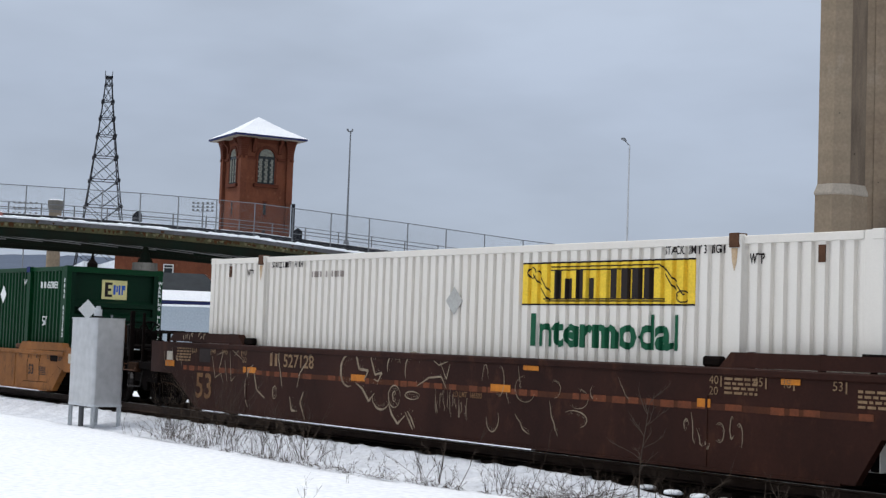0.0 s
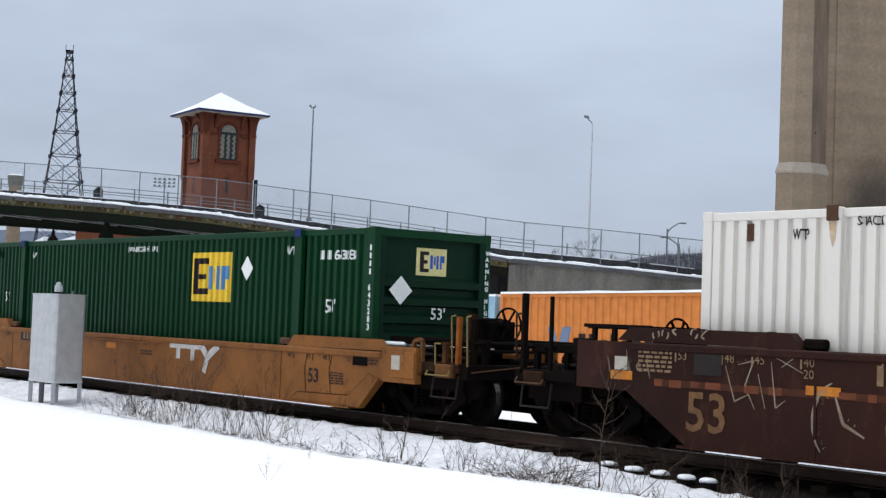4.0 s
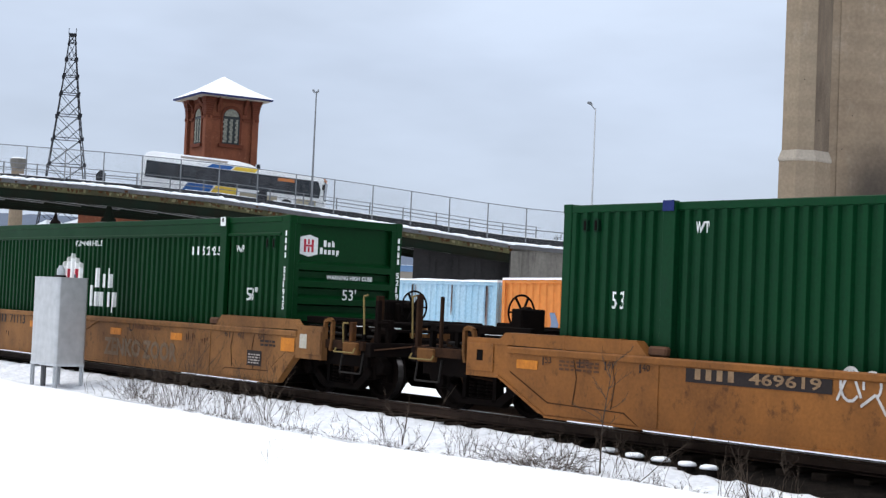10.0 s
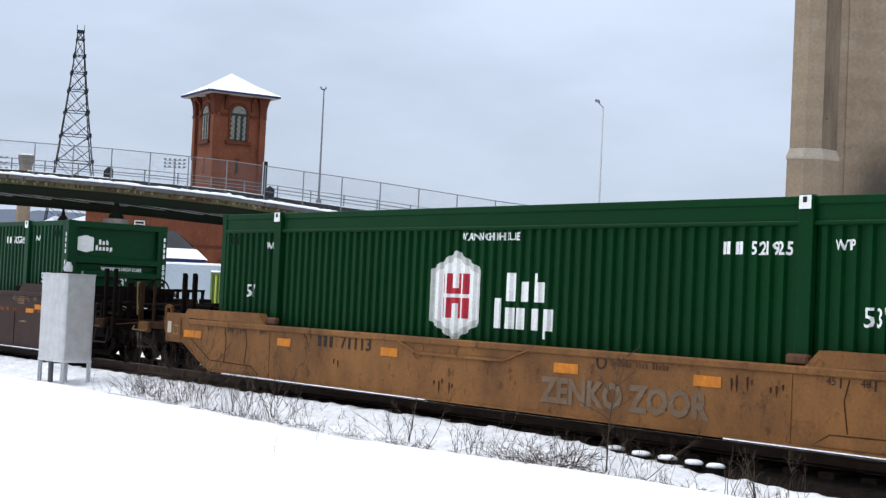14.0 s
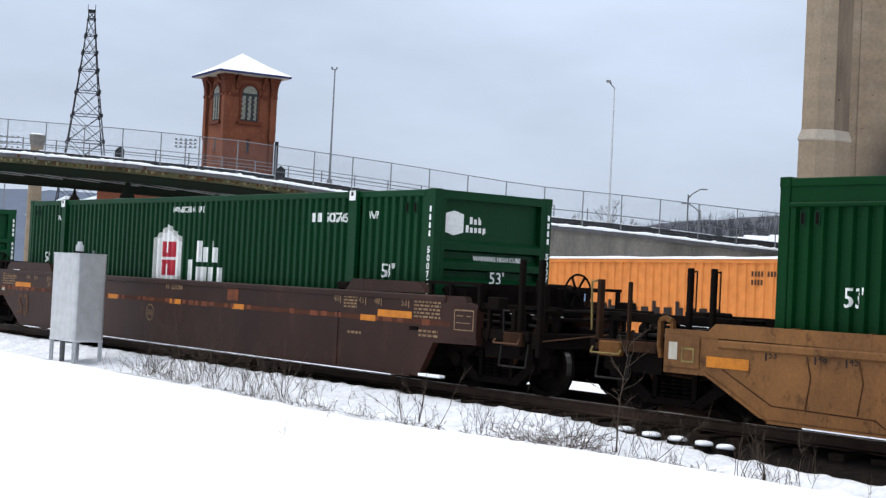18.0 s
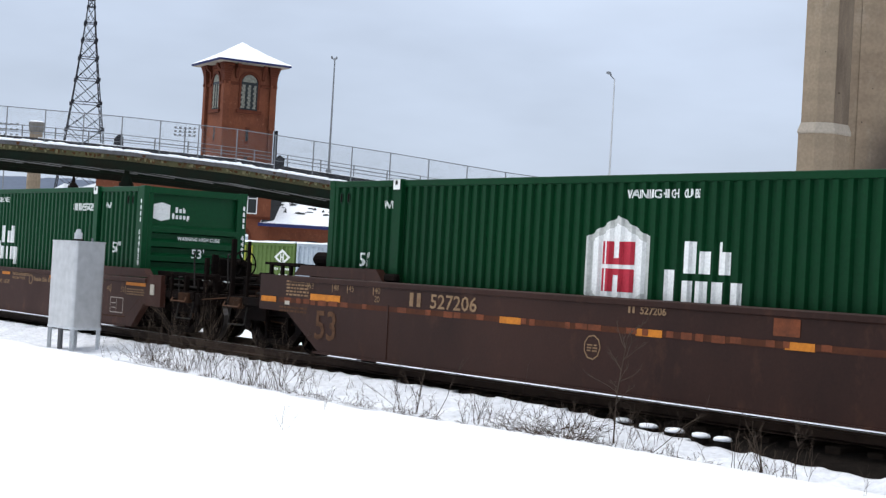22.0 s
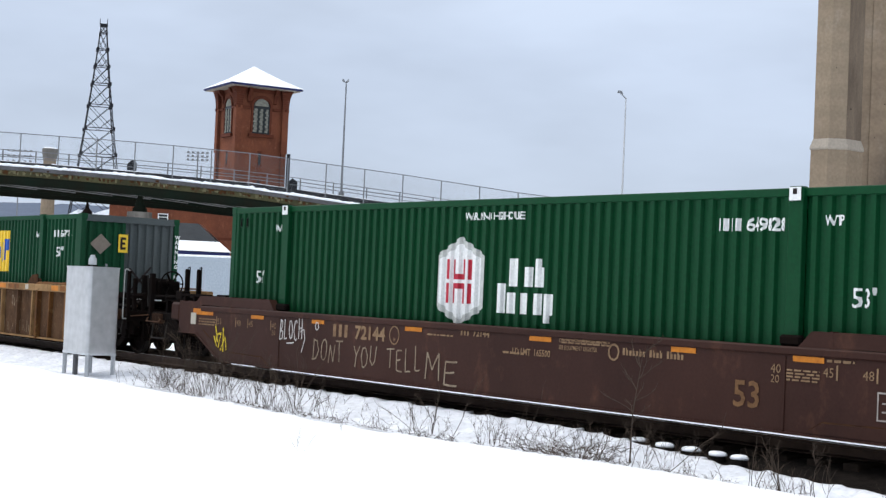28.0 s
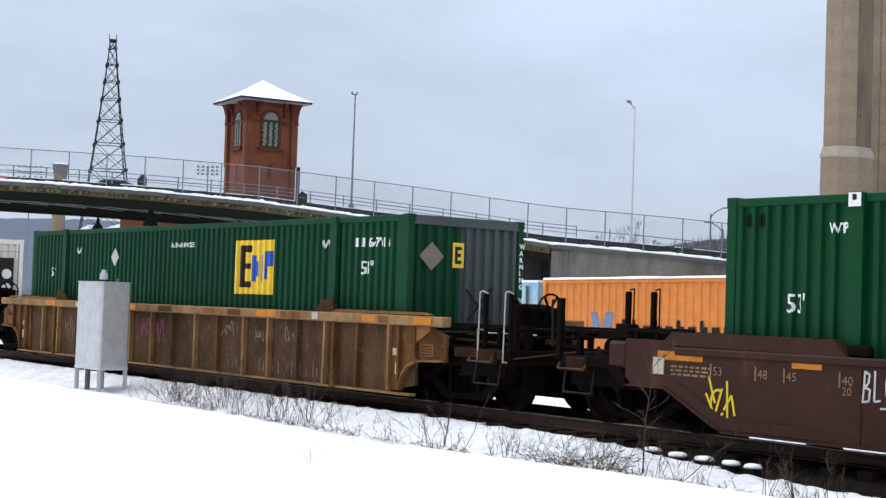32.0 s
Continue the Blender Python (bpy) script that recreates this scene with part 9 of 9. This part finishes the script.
# ---------------------------------------------------------------- hills and trees
def hills():
    def ridge(name, D, pts, material, label, seed):
        g = Geo()
        n = 220
        px0, px1 = -1900, 1900
        vs = []
        for i in range(n + 1):
            px = px0 + (px1 - px0) * i / n
            b = float(np.interp(px, [p[0] for p in pts], [p[1] for p in pts]))
            b += 0.0016 * noise.noise((px * 0.012, seed, 0)) + 0.0009 * noise.noise((px * 0.06, seed, 3)) + 0.0006 * noise.noise((px * 0.25, seed, 5))
            x, y = place(px, D)
            x2, y2 = place(px, D * 0.55)
            xm, ym = place(px, D * 0.78)
            bump = 0.004 * noise.noise((px * 0.02, seed, 9))
            vs += [(x2, y2, -0.6), (xm, ym, zz(b * 0.62 + bump, D * 0.78)), (x, y, zz(b, D))]
        fs = [(i * 3 + j, (i + 1) * 3 + j, (i + 1) * 3 + j + 1, i * 3 + j + 1) for i in range(n) for j in range(2)]
        ob = part(name, g.add(vs, fs), material, None, smooth=True)
        tagged(ob, label, "hill", kind="structure")

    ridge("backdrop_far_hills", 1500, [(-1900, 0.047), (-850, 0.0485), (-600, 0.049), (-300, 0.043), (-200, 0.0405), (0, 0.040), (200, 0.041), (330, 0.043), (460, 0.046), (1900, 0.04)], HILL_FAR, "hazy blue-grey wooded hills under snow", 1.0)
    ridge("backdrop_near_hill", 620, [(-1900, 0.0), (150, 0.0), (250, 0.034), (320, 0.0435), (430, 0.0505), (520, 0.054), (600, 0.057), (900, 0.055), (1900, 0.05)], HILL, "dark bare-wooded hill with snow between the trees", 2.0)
    # tree tops along the near hill: a fringe of bare crowns
    rnd = random.Random(12)
    g = Geo()
    for i in range(900):
        px = rnd.uniform(240, 640)
        b = float(np.interp(px, [250, 320, 430, 520, 600], [0.034, 0.0435, 0.0505, 0.054, 0.057]))
        D = rnd.uniform(380, 600)
        bb = b * (0.45 + 0.55 * (D - 341) / 279) if D < 600 else b
        x, y = place(px, D)
        z = zz(bb, D) - 2.0
        h = rnd.uniform(3.5, 8.0) * D / 600
        for k in range(7):
            a = rnd.uniform(-0.5, 0.5)
            dx, dy = math.cos(radians(51)) * h * 0.5 * a, math.sin(radians(51)) * h * 0.5 * a
            w = 0.10
            hh = h * rnd.uniform(0.6, 1.0)
            g.add([(x - w, y, z), (x + w, y, z), (x + dx + w * 0.3, y + dy, z + hh), (x + dx - w * 0.3, y + dy, z + hh)], [(0, 1, 2, 3)])
    tagged(part("backdrop_hill_trees", g, HILL, None), "bare grey trees standing on the hill", "trees", kind="stuff")
    for px, D, w in ((545, 330, 7), (575, 350, 9), (520, 380, 6), (590, 300, 6)):
        x, y = place(px, D)
        b = zz(0.031, D)
        h = thing("hillside_house", "far pale house with a snowy roof on the hillside", "house", pose(x, y, b - 4.0, 0, 0, 51 + 15), group="houses on the hill")
        part("wall", Geo().box(-w / 2, w / 2, 0, 5, -4, 5.2), PALE_BOX, h)
        part("roof", Geo().prism([(-0.6, 5.2), (5.6, 5.2), (2.5, 7.6)], -w / 2 - 0.4, w / 2 + 0.4, "x"), SNOW, h, "snow-covered roof")
        part("window", Geo().box(-0.6, 0.6, -0.08, 0.02, 2.2, 3.8), GLASS_DARK, h)


hills()


def bare_tree(px, D, z, h, seed):
    x, y = place(px, D)
    t = thing("bare_tree", "small leafless tree behind the ramp wall", "tree", pose(x, y, z), group="bare trees by the ramp")
    rnd = random.Random(seed)
    tr, tw = Geo(), Geo()
    tr.cyl((0, 0, 0), (0.1, 0, h * 0.45), 0.09, 6, 0.05)

    def grow(p, d, L, r, k):
        q = p + d * L
        (tr if k > 2 else tw).cyl(p, q, r, 5, r * 0.6)
        if k == 0:
            return
        for _ in range(3):
            nd = (d + Vector((rnd.uniform(-0.7, 0.7), rnd.uniform(-0.7, 0.7), rnd.uniform(-0.1, 0.5)))).normalized()
            grow(q, nd, L * rnd.uniform(0.6, 0.8), r * 0.6, k - 1)

    grow(Vector((0.1, 0, h * 0.45)), Vector((0, 0, 1)), h * 0.2, 0.05, 4)
    part("trunk", tr, TWIG, t)
    part("twigs", tw, TWIG, t)


bare_tree(265, 118, 2.6, 6.2, 1)
bare_tree(255, 119, 2.4, 5.4, 2)
bare_tree(303, 119, 2.2, 5.4, 3)
bare_tree(214, 118, 2.8, 4.8, 4)


# ---------------------------------------------------------------- beside the track
def cabinet():
    c = thing("signal_cabinet", "grey galvanised steel signal cabinet on four legs in the snow", "cabinet", pose(-29.68, 13.08, 0))
    W, Dp, z0, z1 = 1.2, 0.68, 0.12, 1.88
    def outline(o, r):
        pts = []
        for cx, cy, a0 in ((W - r, r, -90), (W - r, Dp - r, 0), (r, Dp - r, 90), (r, r, 180)):
            pts += [(cx + (r + o) * math.cos(radians(a0 + k * 15)), cy + (r + o) * math.sin(radians(a0 + k * 15))) for k in range(7)]
        return pts

    part("body", Geo().prism(outline(0, 0.07), z0, z1, "z"), STEEL, c)
    part("base_plate", Geo().prism(outline(0.012, 0.07), z0 - 0.05, z0, "z"), PALE_STEEL, c)
    for x in (0.05, W - 0.05):
        for y in (0.05, Dp - 0.05):
            part("leg", Geo().box(x - 0.045, x + 0.045, y - 0.01, y + 0.01, -0.5, z0 - 0.05).box(x - 0.01, x + 0.01, y - 0.045, y + 0.045, -0.5, z0 - 0.05), PALE_STEEL, c)
    vent = part("vent_stack", Geo().cyl((0.55, 0.34, z1 + 0.02), (0.55, 0.34, z1 + 0.20), 0.085, 14).cyl((0.55, 0.34, z1 + 0.20), (0.55, 0.34, z1 + 0.27), 0.06, 12, 0.045), PALE_STEEL, c, "grey ventilator")
    part("vent_collar", Geo().cyl((0.55, 0.34, z1 + 0.02), (0.55, 0.34, z1 + 0.065), 0.14, 14, 0.10), BLACK, vent, "dark sealing collar")
    part("conduit", Geo().cyl((0.33, 0.17, -0.5), (0.33, 0.17, z0 - 0.05), 0.055, 10), mat("dull_zinc", (0.13, 0.13, 0.135), 0.6, 0.3, scale=3, bump=0.05), c, "dull grey cable conduit under the body")
    part("eye_bolt", Geo().cyl((W - 0.1, 0.4, z1), (W - 0.1, 0.4, z1 + 0.09), 0.025, 8), FENCE, c)
    part("roof_lip", Geo().prism(outline(0.012, 0.07), z1 - 0.004, z1 + 0.022, "z"), STEEL, c)


cabinet()


def bed_z(y):
    return float(np.interp(y, [12.7, 13.15, 13.5, 14.0, 14.6, 15.0], [-0.33, -0.36, -0.42, -0.37, -0.27, -0.22])) - 0.03


def stalk(g, p, d, L, rad, rnd, bend, twigs, seg=5):
    """One thin stem that bends as it grows, with side twigs."""
    prev = p
    for k in range(seg):
        d = (d + Vector((rnd.uniform(-0.3, 0.3), rnd.uniform(-0.3, 0.3), -bend + rnd.uniform(-0.06, 0.06)))).normalized()
        q = prev + d * (L / seg)
        r0, r1 = rad * (1 - 0.5 * k / seg), rad * (1 - 0.5 * (k + 1) / seg)
        g.cyl(prev, q, r0, 3, r1)
        if k > 0:
            for _ in range(twigs + 1):
                if rnd.random() < 0.75:
                    e = (d + Vector((rnd.uniform(-0.9, 0.9), rnd.uniform(-0.9, 0.9), rnd.uniform(-0.1, 0.6)))).normalized()
                    w = q + e * (0.03 + L * rnd.uniform(0.05, 0.22))
                    g.cyl(q, w, r1 * 0.75, 3, r1 * 0.5)
                    if rnd.random() < 0.4:
                        f = (e + Vector((rnd.uniform(-0.8, 0.8), rnd.uniform(-0.8, 0.8), rnd.uniform(-0.2, 0.5)))).normalized()
                        g.cyl(w, w + f * L * 0.07, r1 * 0.3, 3, r1 * 0.15)
        prev = q


def tuft(g, x, y, h, spread, n, rnd, lean=0.4, bend=0.06, twigs=1, thick=1.0):
    """Stems from one root."""
    for _ in range(n):
        a = rnd.uniform(0, math.tau)
        r = spread * rnd.random()
        yy = y + 0.5 * r * math.sin(a)
        p = Vector((x + r * math.cos(a), yy, bed_z(yy)))
        d = Vector((math.cos(a) * rnd.uniform(0, lean), math.sin(a) * rnd.uniform(0, lean), 1)).normalized()
        L = h * rnd.uniform(0.5, 1.0)
        stalk(g, p, d, L, (0.0036 + 0.0016 * L) * thick, rnd, bend, twigs)


def sapling(g, x, y, h, rnd):
    """A thin leader with long side shoots that point upward."""
    p, d = Vector((x, y, bed_z(y))), Vector((0.02, 0, 1)).normalized()
    n = 10
    for k in range(n):
        d = (d + Vector((rnd.uniform(-0.06, 0.06), rnd.uniform(-0.06, 0.06), 0.05))).normalized()
        q = p + d * h / n
        g.cyl(p, q, 0.014 * (1 - 0.8 * k / n), 4, 0.014 * (1 - 0.8 * (k + 1) / n))
        for _ in range(2 if k > 2 else 0):
            s = 1 if k % 2 else -1
            e = Vector((s * rnd.uniform(0.7, 1.0), rnd.uniform(-0.6, 0.6), rnd.uniform(0.5, 0.9))).normalized()
            stalk(g, q, e, h * rnd.uniform(0.14, 0.32), 0.0055, rnd, 0.0, 2, 4)
        p = q


def weeds():
    rnd = random.Random(21)

    def plant(label, make):
        g = Geo()
        make(g)
        tagged(part("dry_shrub", g, TWIG), label, "shrub", group="dry plants by the track")

    plant("tall bare sapling with upward side shoots in the snow", lambda g: (sapling(g, -13.13, 13.37, 1.42, rnd), tuft(g, -13.0, 13.4, 0.6, 0.3, 4, rnd, 0.8)))
    plant("upright dry weed stalks in the snow", lambda g: tuft(g, -16.95, 13.2, 0.95, 0.05, 3, rnd, 0.1, 0.0, 2, 1.7))
    plant("dry weed stalks leaning in the snow", lambda g: tuft(g, -17.35, 13.2, 0.75, 0.15, 5, rnd, 0.6, 0.0, 1))
    plant("dense low tangle of dark brush in the snow", lambda g: (tuft(g, -25.7, 13.4, 0.62, 0.55, 46, rnd, 0.9, 0.14, 2, 0.7), tuft(g, -25.6, 13.5, 1.25, 0.5, 22, rnd, 0.45, 0.02, 3, 0.6), tuft(g, -25.2, 13.5, 0.4, 0.6, 26, rnd, 1.0, 0.25, 1, 0.8)))
    plant("brown brush of upright and bent stems in the snow", lambda g: (tuft(g, -24.1, 13.55, 1.7, 0.6, 30, rnd, 0.45, 0.03, 4, 0.55), tuft(g, -24.1, 13.5, 0.8, 0.7, 24, rnd, 0.5, 0.04, 2, 0.7), tuft(g, -23.1, 13.4, 1.0, 0.5, 14, rnd, 0.5, 0.05, 2, 0.7)))
    plant("thin upright stems in a row in the snow", lambda g: (tuft(g, -22.2, 13.4, 0.95, 0.4, 16, rnd, 0.3, 0.0, 2, 0.8), tuft(g, -21.6, 13.3, 0.85, 0.3, 9, rnd, 0.3, 0.0, 1, 0.8)))
    plant("forked bare bush with thicker branches", lambda g: (tuft(g, -20.9, 13.4, 1.1, 0.12, 9, rnd, 0.7, 0.0, 3, 1.0), tuft(g, -20.7, 13.5, 0.6, 0.3, 8, rnd, 0.8)))
    plant("low round tangle of dry stems in the snow", lambda g: tuft(g, -13.75, 13.1, 0.6, 0.55, 64, rnd, 1.1, 0.3, 1, 0.9))
    plant("low tangle of dry stems in the snow", lambda g: (tuft(g, -14.5, 13.25, 0.55, 0.6, 52, rnd, 1.1, 0.3, 1, 0.9), tuft(g, -14.1, 13.6, 0.6, 0.5, 16, rnd, 0.7, 0.1, 2, 0.8)))
    plant("long dry stem leaning over the snow", lambda g: (stalk(g, Vector((-12.55, 13.4, bed_z(13.4))), Vector((0.75, 0.3, 0.75)).normalized(), 1.15, 0.007, rnd, 0.0, 1), stalk(g, Vector((-12.7, 13.5, bed_z(13.5))), Vector((-0.4, 0.3, 0.9)).normalized(), 0.7, 0.005, rnd, 0.0, 2)))
    plant("bare stalks standing close together at the track side", lambda g: (tuft(g, -11.05, 13.25, 0.75, 0.12, 4, rnd, 0.08, 0.0, 0, 1.2), tuft(g, -10.75, 13.35, 0.85, 0.14, 6, rnd, 0.15, 0.0, 1, 1.2)))
    plant("dry flower stalk with a forked head at the track side", lambda g: (stalk(g, Vector((-10.29, 13.39, bed_z(13.4))), Vector((-0.05, 0, 1)), 0.42, 0.006, rnd, 0.0, 0), tuft(g, -10.28, 13.4, 0.3, 0.2, 6, rnd, 0.5, 0.0, 1), [stalk(g, Vector((-10.31, 13.39, bed_z(13.4) + 0.40)), Vector((rnd.uniform(-0.5, 0.5), rnd.uniform(-0.5, 0.5), 1)).normalized(), 0.24, 0.004, rnd, 0.0, 2, 4) for _ in range(6)]))
    plant("brown brush at the foot of the ballast", lambda g: (tuft(g, -14.2, 14.75, 0.55, 0.35, 14, rnd, 0.9, 0.05, 2), tuft(g, -13.4, 14.85, 0.4, 0.4, 12, rnd, 1.0, 0.1, 1)))
    plant("leaning stalk before the snow", lambda g: (stalk(g, Vector((-16.5, 13.2, bed_z(13.2))), Vector((0.8, 0.2, 0.65)).normalized(), 1.1, 0.006, rnd, 0.0, 1), tuft(g, -15.7, 13.3, 0.55, 0.25, 6, rnd, 0.4, 0.0, 1)))
    plant("thin stalk with a curled tip in the snow", lambda g: (stalk(g, Vector((-15.1, 13.3, bed_z(13.3))), Vector((-0.06, 0, 1)).normalized(), 0.95, 0.0045, rnd, 0.0, 0), tuft(g, -15.2, 13.25, 0.3, 0.3, 6, rnd, 0.6, 0.1, 1)))
    g = Geo()
    # a low fringe of bent stems along the crest of the snow, scattered stems behind it
    for i in range(230):
        x = rnd.uniform(-24.5, -10.5)
        tuft(g, x, edge_y(x) + rnd.uniform(-0.05, 0.15), rnd.uniform(0.08, 0.26), 0.12, rnd.choice((1, 1, 2, 3)), rnd, 1.2, rnd.uniform(0.0, 0.4), 1, 0.8)
    for i in range(130):
        x, y = rnd.uniform(-27.0, -10.2), rnd.uniform(12.9, 14.3)
        tuft(g, x, y, rnd.uniform(0.2, 0.6), 0.1, rnd.choice((1, 1, 2)), rnd, 0.4, rnd.uniform(-0.03, 0.15), 1, 0.85)
    for x, y in ((-15.2, 9.8), (-15.0, 9.7), (-16.9, 11.6), (-8.9, 12.6)):
        tuft(g, x, y, 0.34, 0.06, 2, rnd, 0.2, 0.0, 1, 0.6)
    tagged(part("dry_weeds", g, TWIG), "thin dry weeds poking out of the snow", "weeds", kind="stuff")


weeds()


# ---------------------------------------------------------------- bus and car on the overpass
BUS_Y = 3.4


def on_deck(xf, length):
    """Pose of a vehicle whose front is at xf along the overpass."""
    a, b = lane_z(xf - length) - 0.06, lane_z(xf) - 0.06
    tilt = math.degrees(math.atan2(b - a, length))
    return BR @ pose(xf, BUS_Y, b, 0, -tilt, 0)


BUS_BEIGE = mat("bus_beige", (0.42, 0.37, 0.26), 0.5, second=(0.33, 0.28, 0.2), scale=2, bump=0.02)
BUS_PANE = mat("bus_pane", (0.045, 0.047, 0.055), 0.15, second=(0.012, 0.012, 0.014), amount=0.9, scale=1.4, bump=0.01)


BUS_BLUE = mat("bus_blue_paint", (0.012, 0.10, 0.34), 0.4, scale=2, bump=0.02)


def make_bus():
    b = thing("city_bus", "white city bus with blue and yellow stripes crossing the overpass", "bus")
    L, H = 13.3, 2.86
    out = [(-L, 0.35), (-L, 2.75), (-L + 0.15, H), (-0.35, H - 0.05), (-0.12, 2.7), (0, 1.2), (0, 0.35)]
    part("body", Geo().prism(out, 0, 2.5), BUS_WHITE, b, bevel=0.03)
    part("roof_pod", Geo().prism([(-L + 0.1, H), (-L + 0.25, H + 0.28), (-L + 0.7, H + 0.40), (-6.6, H + 0.42), (-5.6, H + 0.30), (-4.8, H)], 0.3, 2.2), BUS_WHITE, b, "white roof pod", bevel=0.03)
    part("window_band", Geo().prism([(-L + 0.35, 1.35), (-L + 0.35, 2.55), (-0.5, 2.5), (-0.25, 1.9), (-0.3, 1.3)], -0.02, 0.0), BUS_GLASS, b, "dark window band")
    for i in range(8):
        x = -L + 1.3 + i * 1.35
        part("window_pillar", Geo().box(x, x + 0.07, -0.026, -0.021, 1.35, 2.5), MARK_BLACK, b)
    part("windscreen", Geo().prism([(0.25, 1.2), (2.25, 1.2), (2.25, 2.5), (0.25, 2.5)], -0.04, 0.02, "x"), BUS_GLASS, b)
    part("blue_stripe", Geo().prism([(-8.6, 2.56), (-8.2, 2.84), (-6.6, 2.84), (-6.9, 2.56)], -0.012, 0.0), BUS_BLUE, b)
    part("yellow_stripe", Geo().prism([(-6.8, 2.56), (-6.5, 2.84), (-4.9, 2.84), (-5.1, 2.56)], -0.012, 0.0), MARK_YELLOW, b)
    part("blue_stripe", Geo().prism([(-10.4, 0.4), (-9.8, 1.3), (-7.9, 1.3), (-8.4, 0.4)], -0.012, 0.0), BUS_BLUE, b)
    part("yellow_stripe", Geo().prism([(-8.3, 0.4), (-7.8, 1.3), (-6.2, 1.3), (-6.2, 0.4)], -0.012, 0.0), MARK_YELLOW, b)
    part("side_panel", Geo().box(-6.0, -3.3, -0.02, -0.004, 0.72, 1.08), BUS_BEIGE, b, "beige lower panel")
    part("side_panel", Geo().box(-1.9, -0.5, -0.02, -0.004, 0.72, 1.08), BUS_BEIGE, b, "beige lower panel")
    for i in range(7):
        x = -L + 1.42 + i * 1.35
        # lighter panes over the dark glass: grey reflections painted as colour
        part("window_pane", Geo().box(x, x + 1.15, -0.026, -0.021, 1.75 if i % 2 else 1.6, 2.38), BUS_PANE, b, "pane with a pale reflection painted in")
    part("skirt", Geo().box(-L + 0.1, -0.1, -0.016, -0.002, 0.36, 0.46), MARK_BLACK, b)
    part("route_sign", Geo().box(-3.4, -2.2, -0.03, -0.022, 2.2, 2.42), AMBER, b, "amber route sign")
    part("front_sign", Geo().box(-0.17, -0.05, 0.4, 2.1, 2.55, 2.76), AMBER, b, "amber front sign")
    part("roof_bars", Geo().box(-10.6, -7.2, 0.29, 0.298, H + 0.14, H + 0.3), MARK_GREY, b, "grey bars of roof writing")
    part("mirror", Geo().box(-0.15, 0.05, -0.3, -0.1, 1.9, 2.3), MARK_BLACK, b, bevel=0.02)
    for x in (-2.6, -9.3):
        w = part("wheel", Geo().cyl((x, -0.01, 0.48), (x, 0.3, 0.48), 0.48, 18), TYRE, b)
        part("rim", Geo().cyl((x, -0.02, 0.48), (x, 0.0, 0.48), 0.27, 14), PALE_STEEL, w)
    part("underbody", Geo().box(-L + 0.1, -0.1, 0.1, 2.4, 0.25, 0.36), MARK_BLACK, b)
    return b


def make_car():
    c = thing("dark_car", "low dark grey-brown car on the overpass", "car")
    paint = mat("dark_car_paint", (0.055, 0.045, 0.045), 0.35, scale=2)
    part("body", Geo().prism([(-4.5, 0.3), (-4.5, 0.75), (-4.0, 0.82), (-3.5, 1.2), (-1.8, 1.2), (-1.1, 0.82), (-0.1, 0.65), (0, 0.3)], 0, 1.8), paint, c, bevel=0.05)
    part("side_window", Geo().prism([(-3.6, 0.86), (-3.3, 1.13), (-1.95, 1.13), (-1.4, 0.86)], 1.8, 1.815), BUS_GLASS, c)
    for x in (-0.9, -3.6):
        part("wheel", Geo().cyl((x, 1.62, 0.31), (x, 1.82, 0.31), 0.31, 16), TYRE, c)
    return c


def make_barrier():
    b = thing("road_barrier", "pale red block with snow on top, on the overpass ledge", "barrier", BR @ pose(-34.0, 0.45, deck_z(-34.0)))
    part("block", Geo().prism([(-0.9, 0.02), (0.55, 0.0), (0.5, 0.36), (-0.9, 0.38)], -0.25, 0.25), mat("pale_red_plastic", (0.42, 0.16, 0.14), 0.6, scale=3), b, bevel=0.03)
    part("snow_cap", Geo().prism([(-0.9, 0.38), (0.5, 0.36), (0.46, 0.45), (-0.9, 0.47)], -0.24, 0.24), SNOW, b, "snow on top", bevel=0.02)


make_barrier()
BUS, CAR = make_bus(), make_car()


def motions():
    """The train rolls by, its wheels turn; a bus climbs down the overpass."""
    ts, ss = [r[0] for r in TRAIN_S], [r[1] for r in TRAIN_S]
    fine = [i * 0.2 for i in range(161)]
    for car_x, w, sets, box_x, k in TRAIN:
        walk(w, [(t, pose(car_x + s, RAIL_Y, 0)) for t, s in TRAIN_S])
        walk(k, [(t, pose(box_x + s, RAIL_Y, 0.29)) for t, s in TRAIN_S])
        for ob, x, r in sets:
            walk(ob, [(t, pose(x, 0, r, 0, math.degrees(float(np.interp(t, ts, ss)) / r))) for t in fine])
    speed, x10 = 12.75, -8.6             # bus: metres a second, front at 10 s
    for ob, length, v, t0, x0 in ((BUS, 13.3, speed, 10.0, x10), (CAR, 4.5, -9.0, 32.0, -30.1)):
        rows = []
        for i in range(33):
            xf = min(max(x0 + (v * 1.085 if v > 0 and i < t0 else v) * (i - t0), -250.0), 390.0)
            rows.append((float(i), on_deck(xf, length) if v > 0 else BR @ pose(xf, 8.6, road_z(xf) - 0.06, 0, math.degrees(math.atan2(road_z(xf + length) - road_z(xf), length)), 180)))
        walk(ob, rows)


motions()
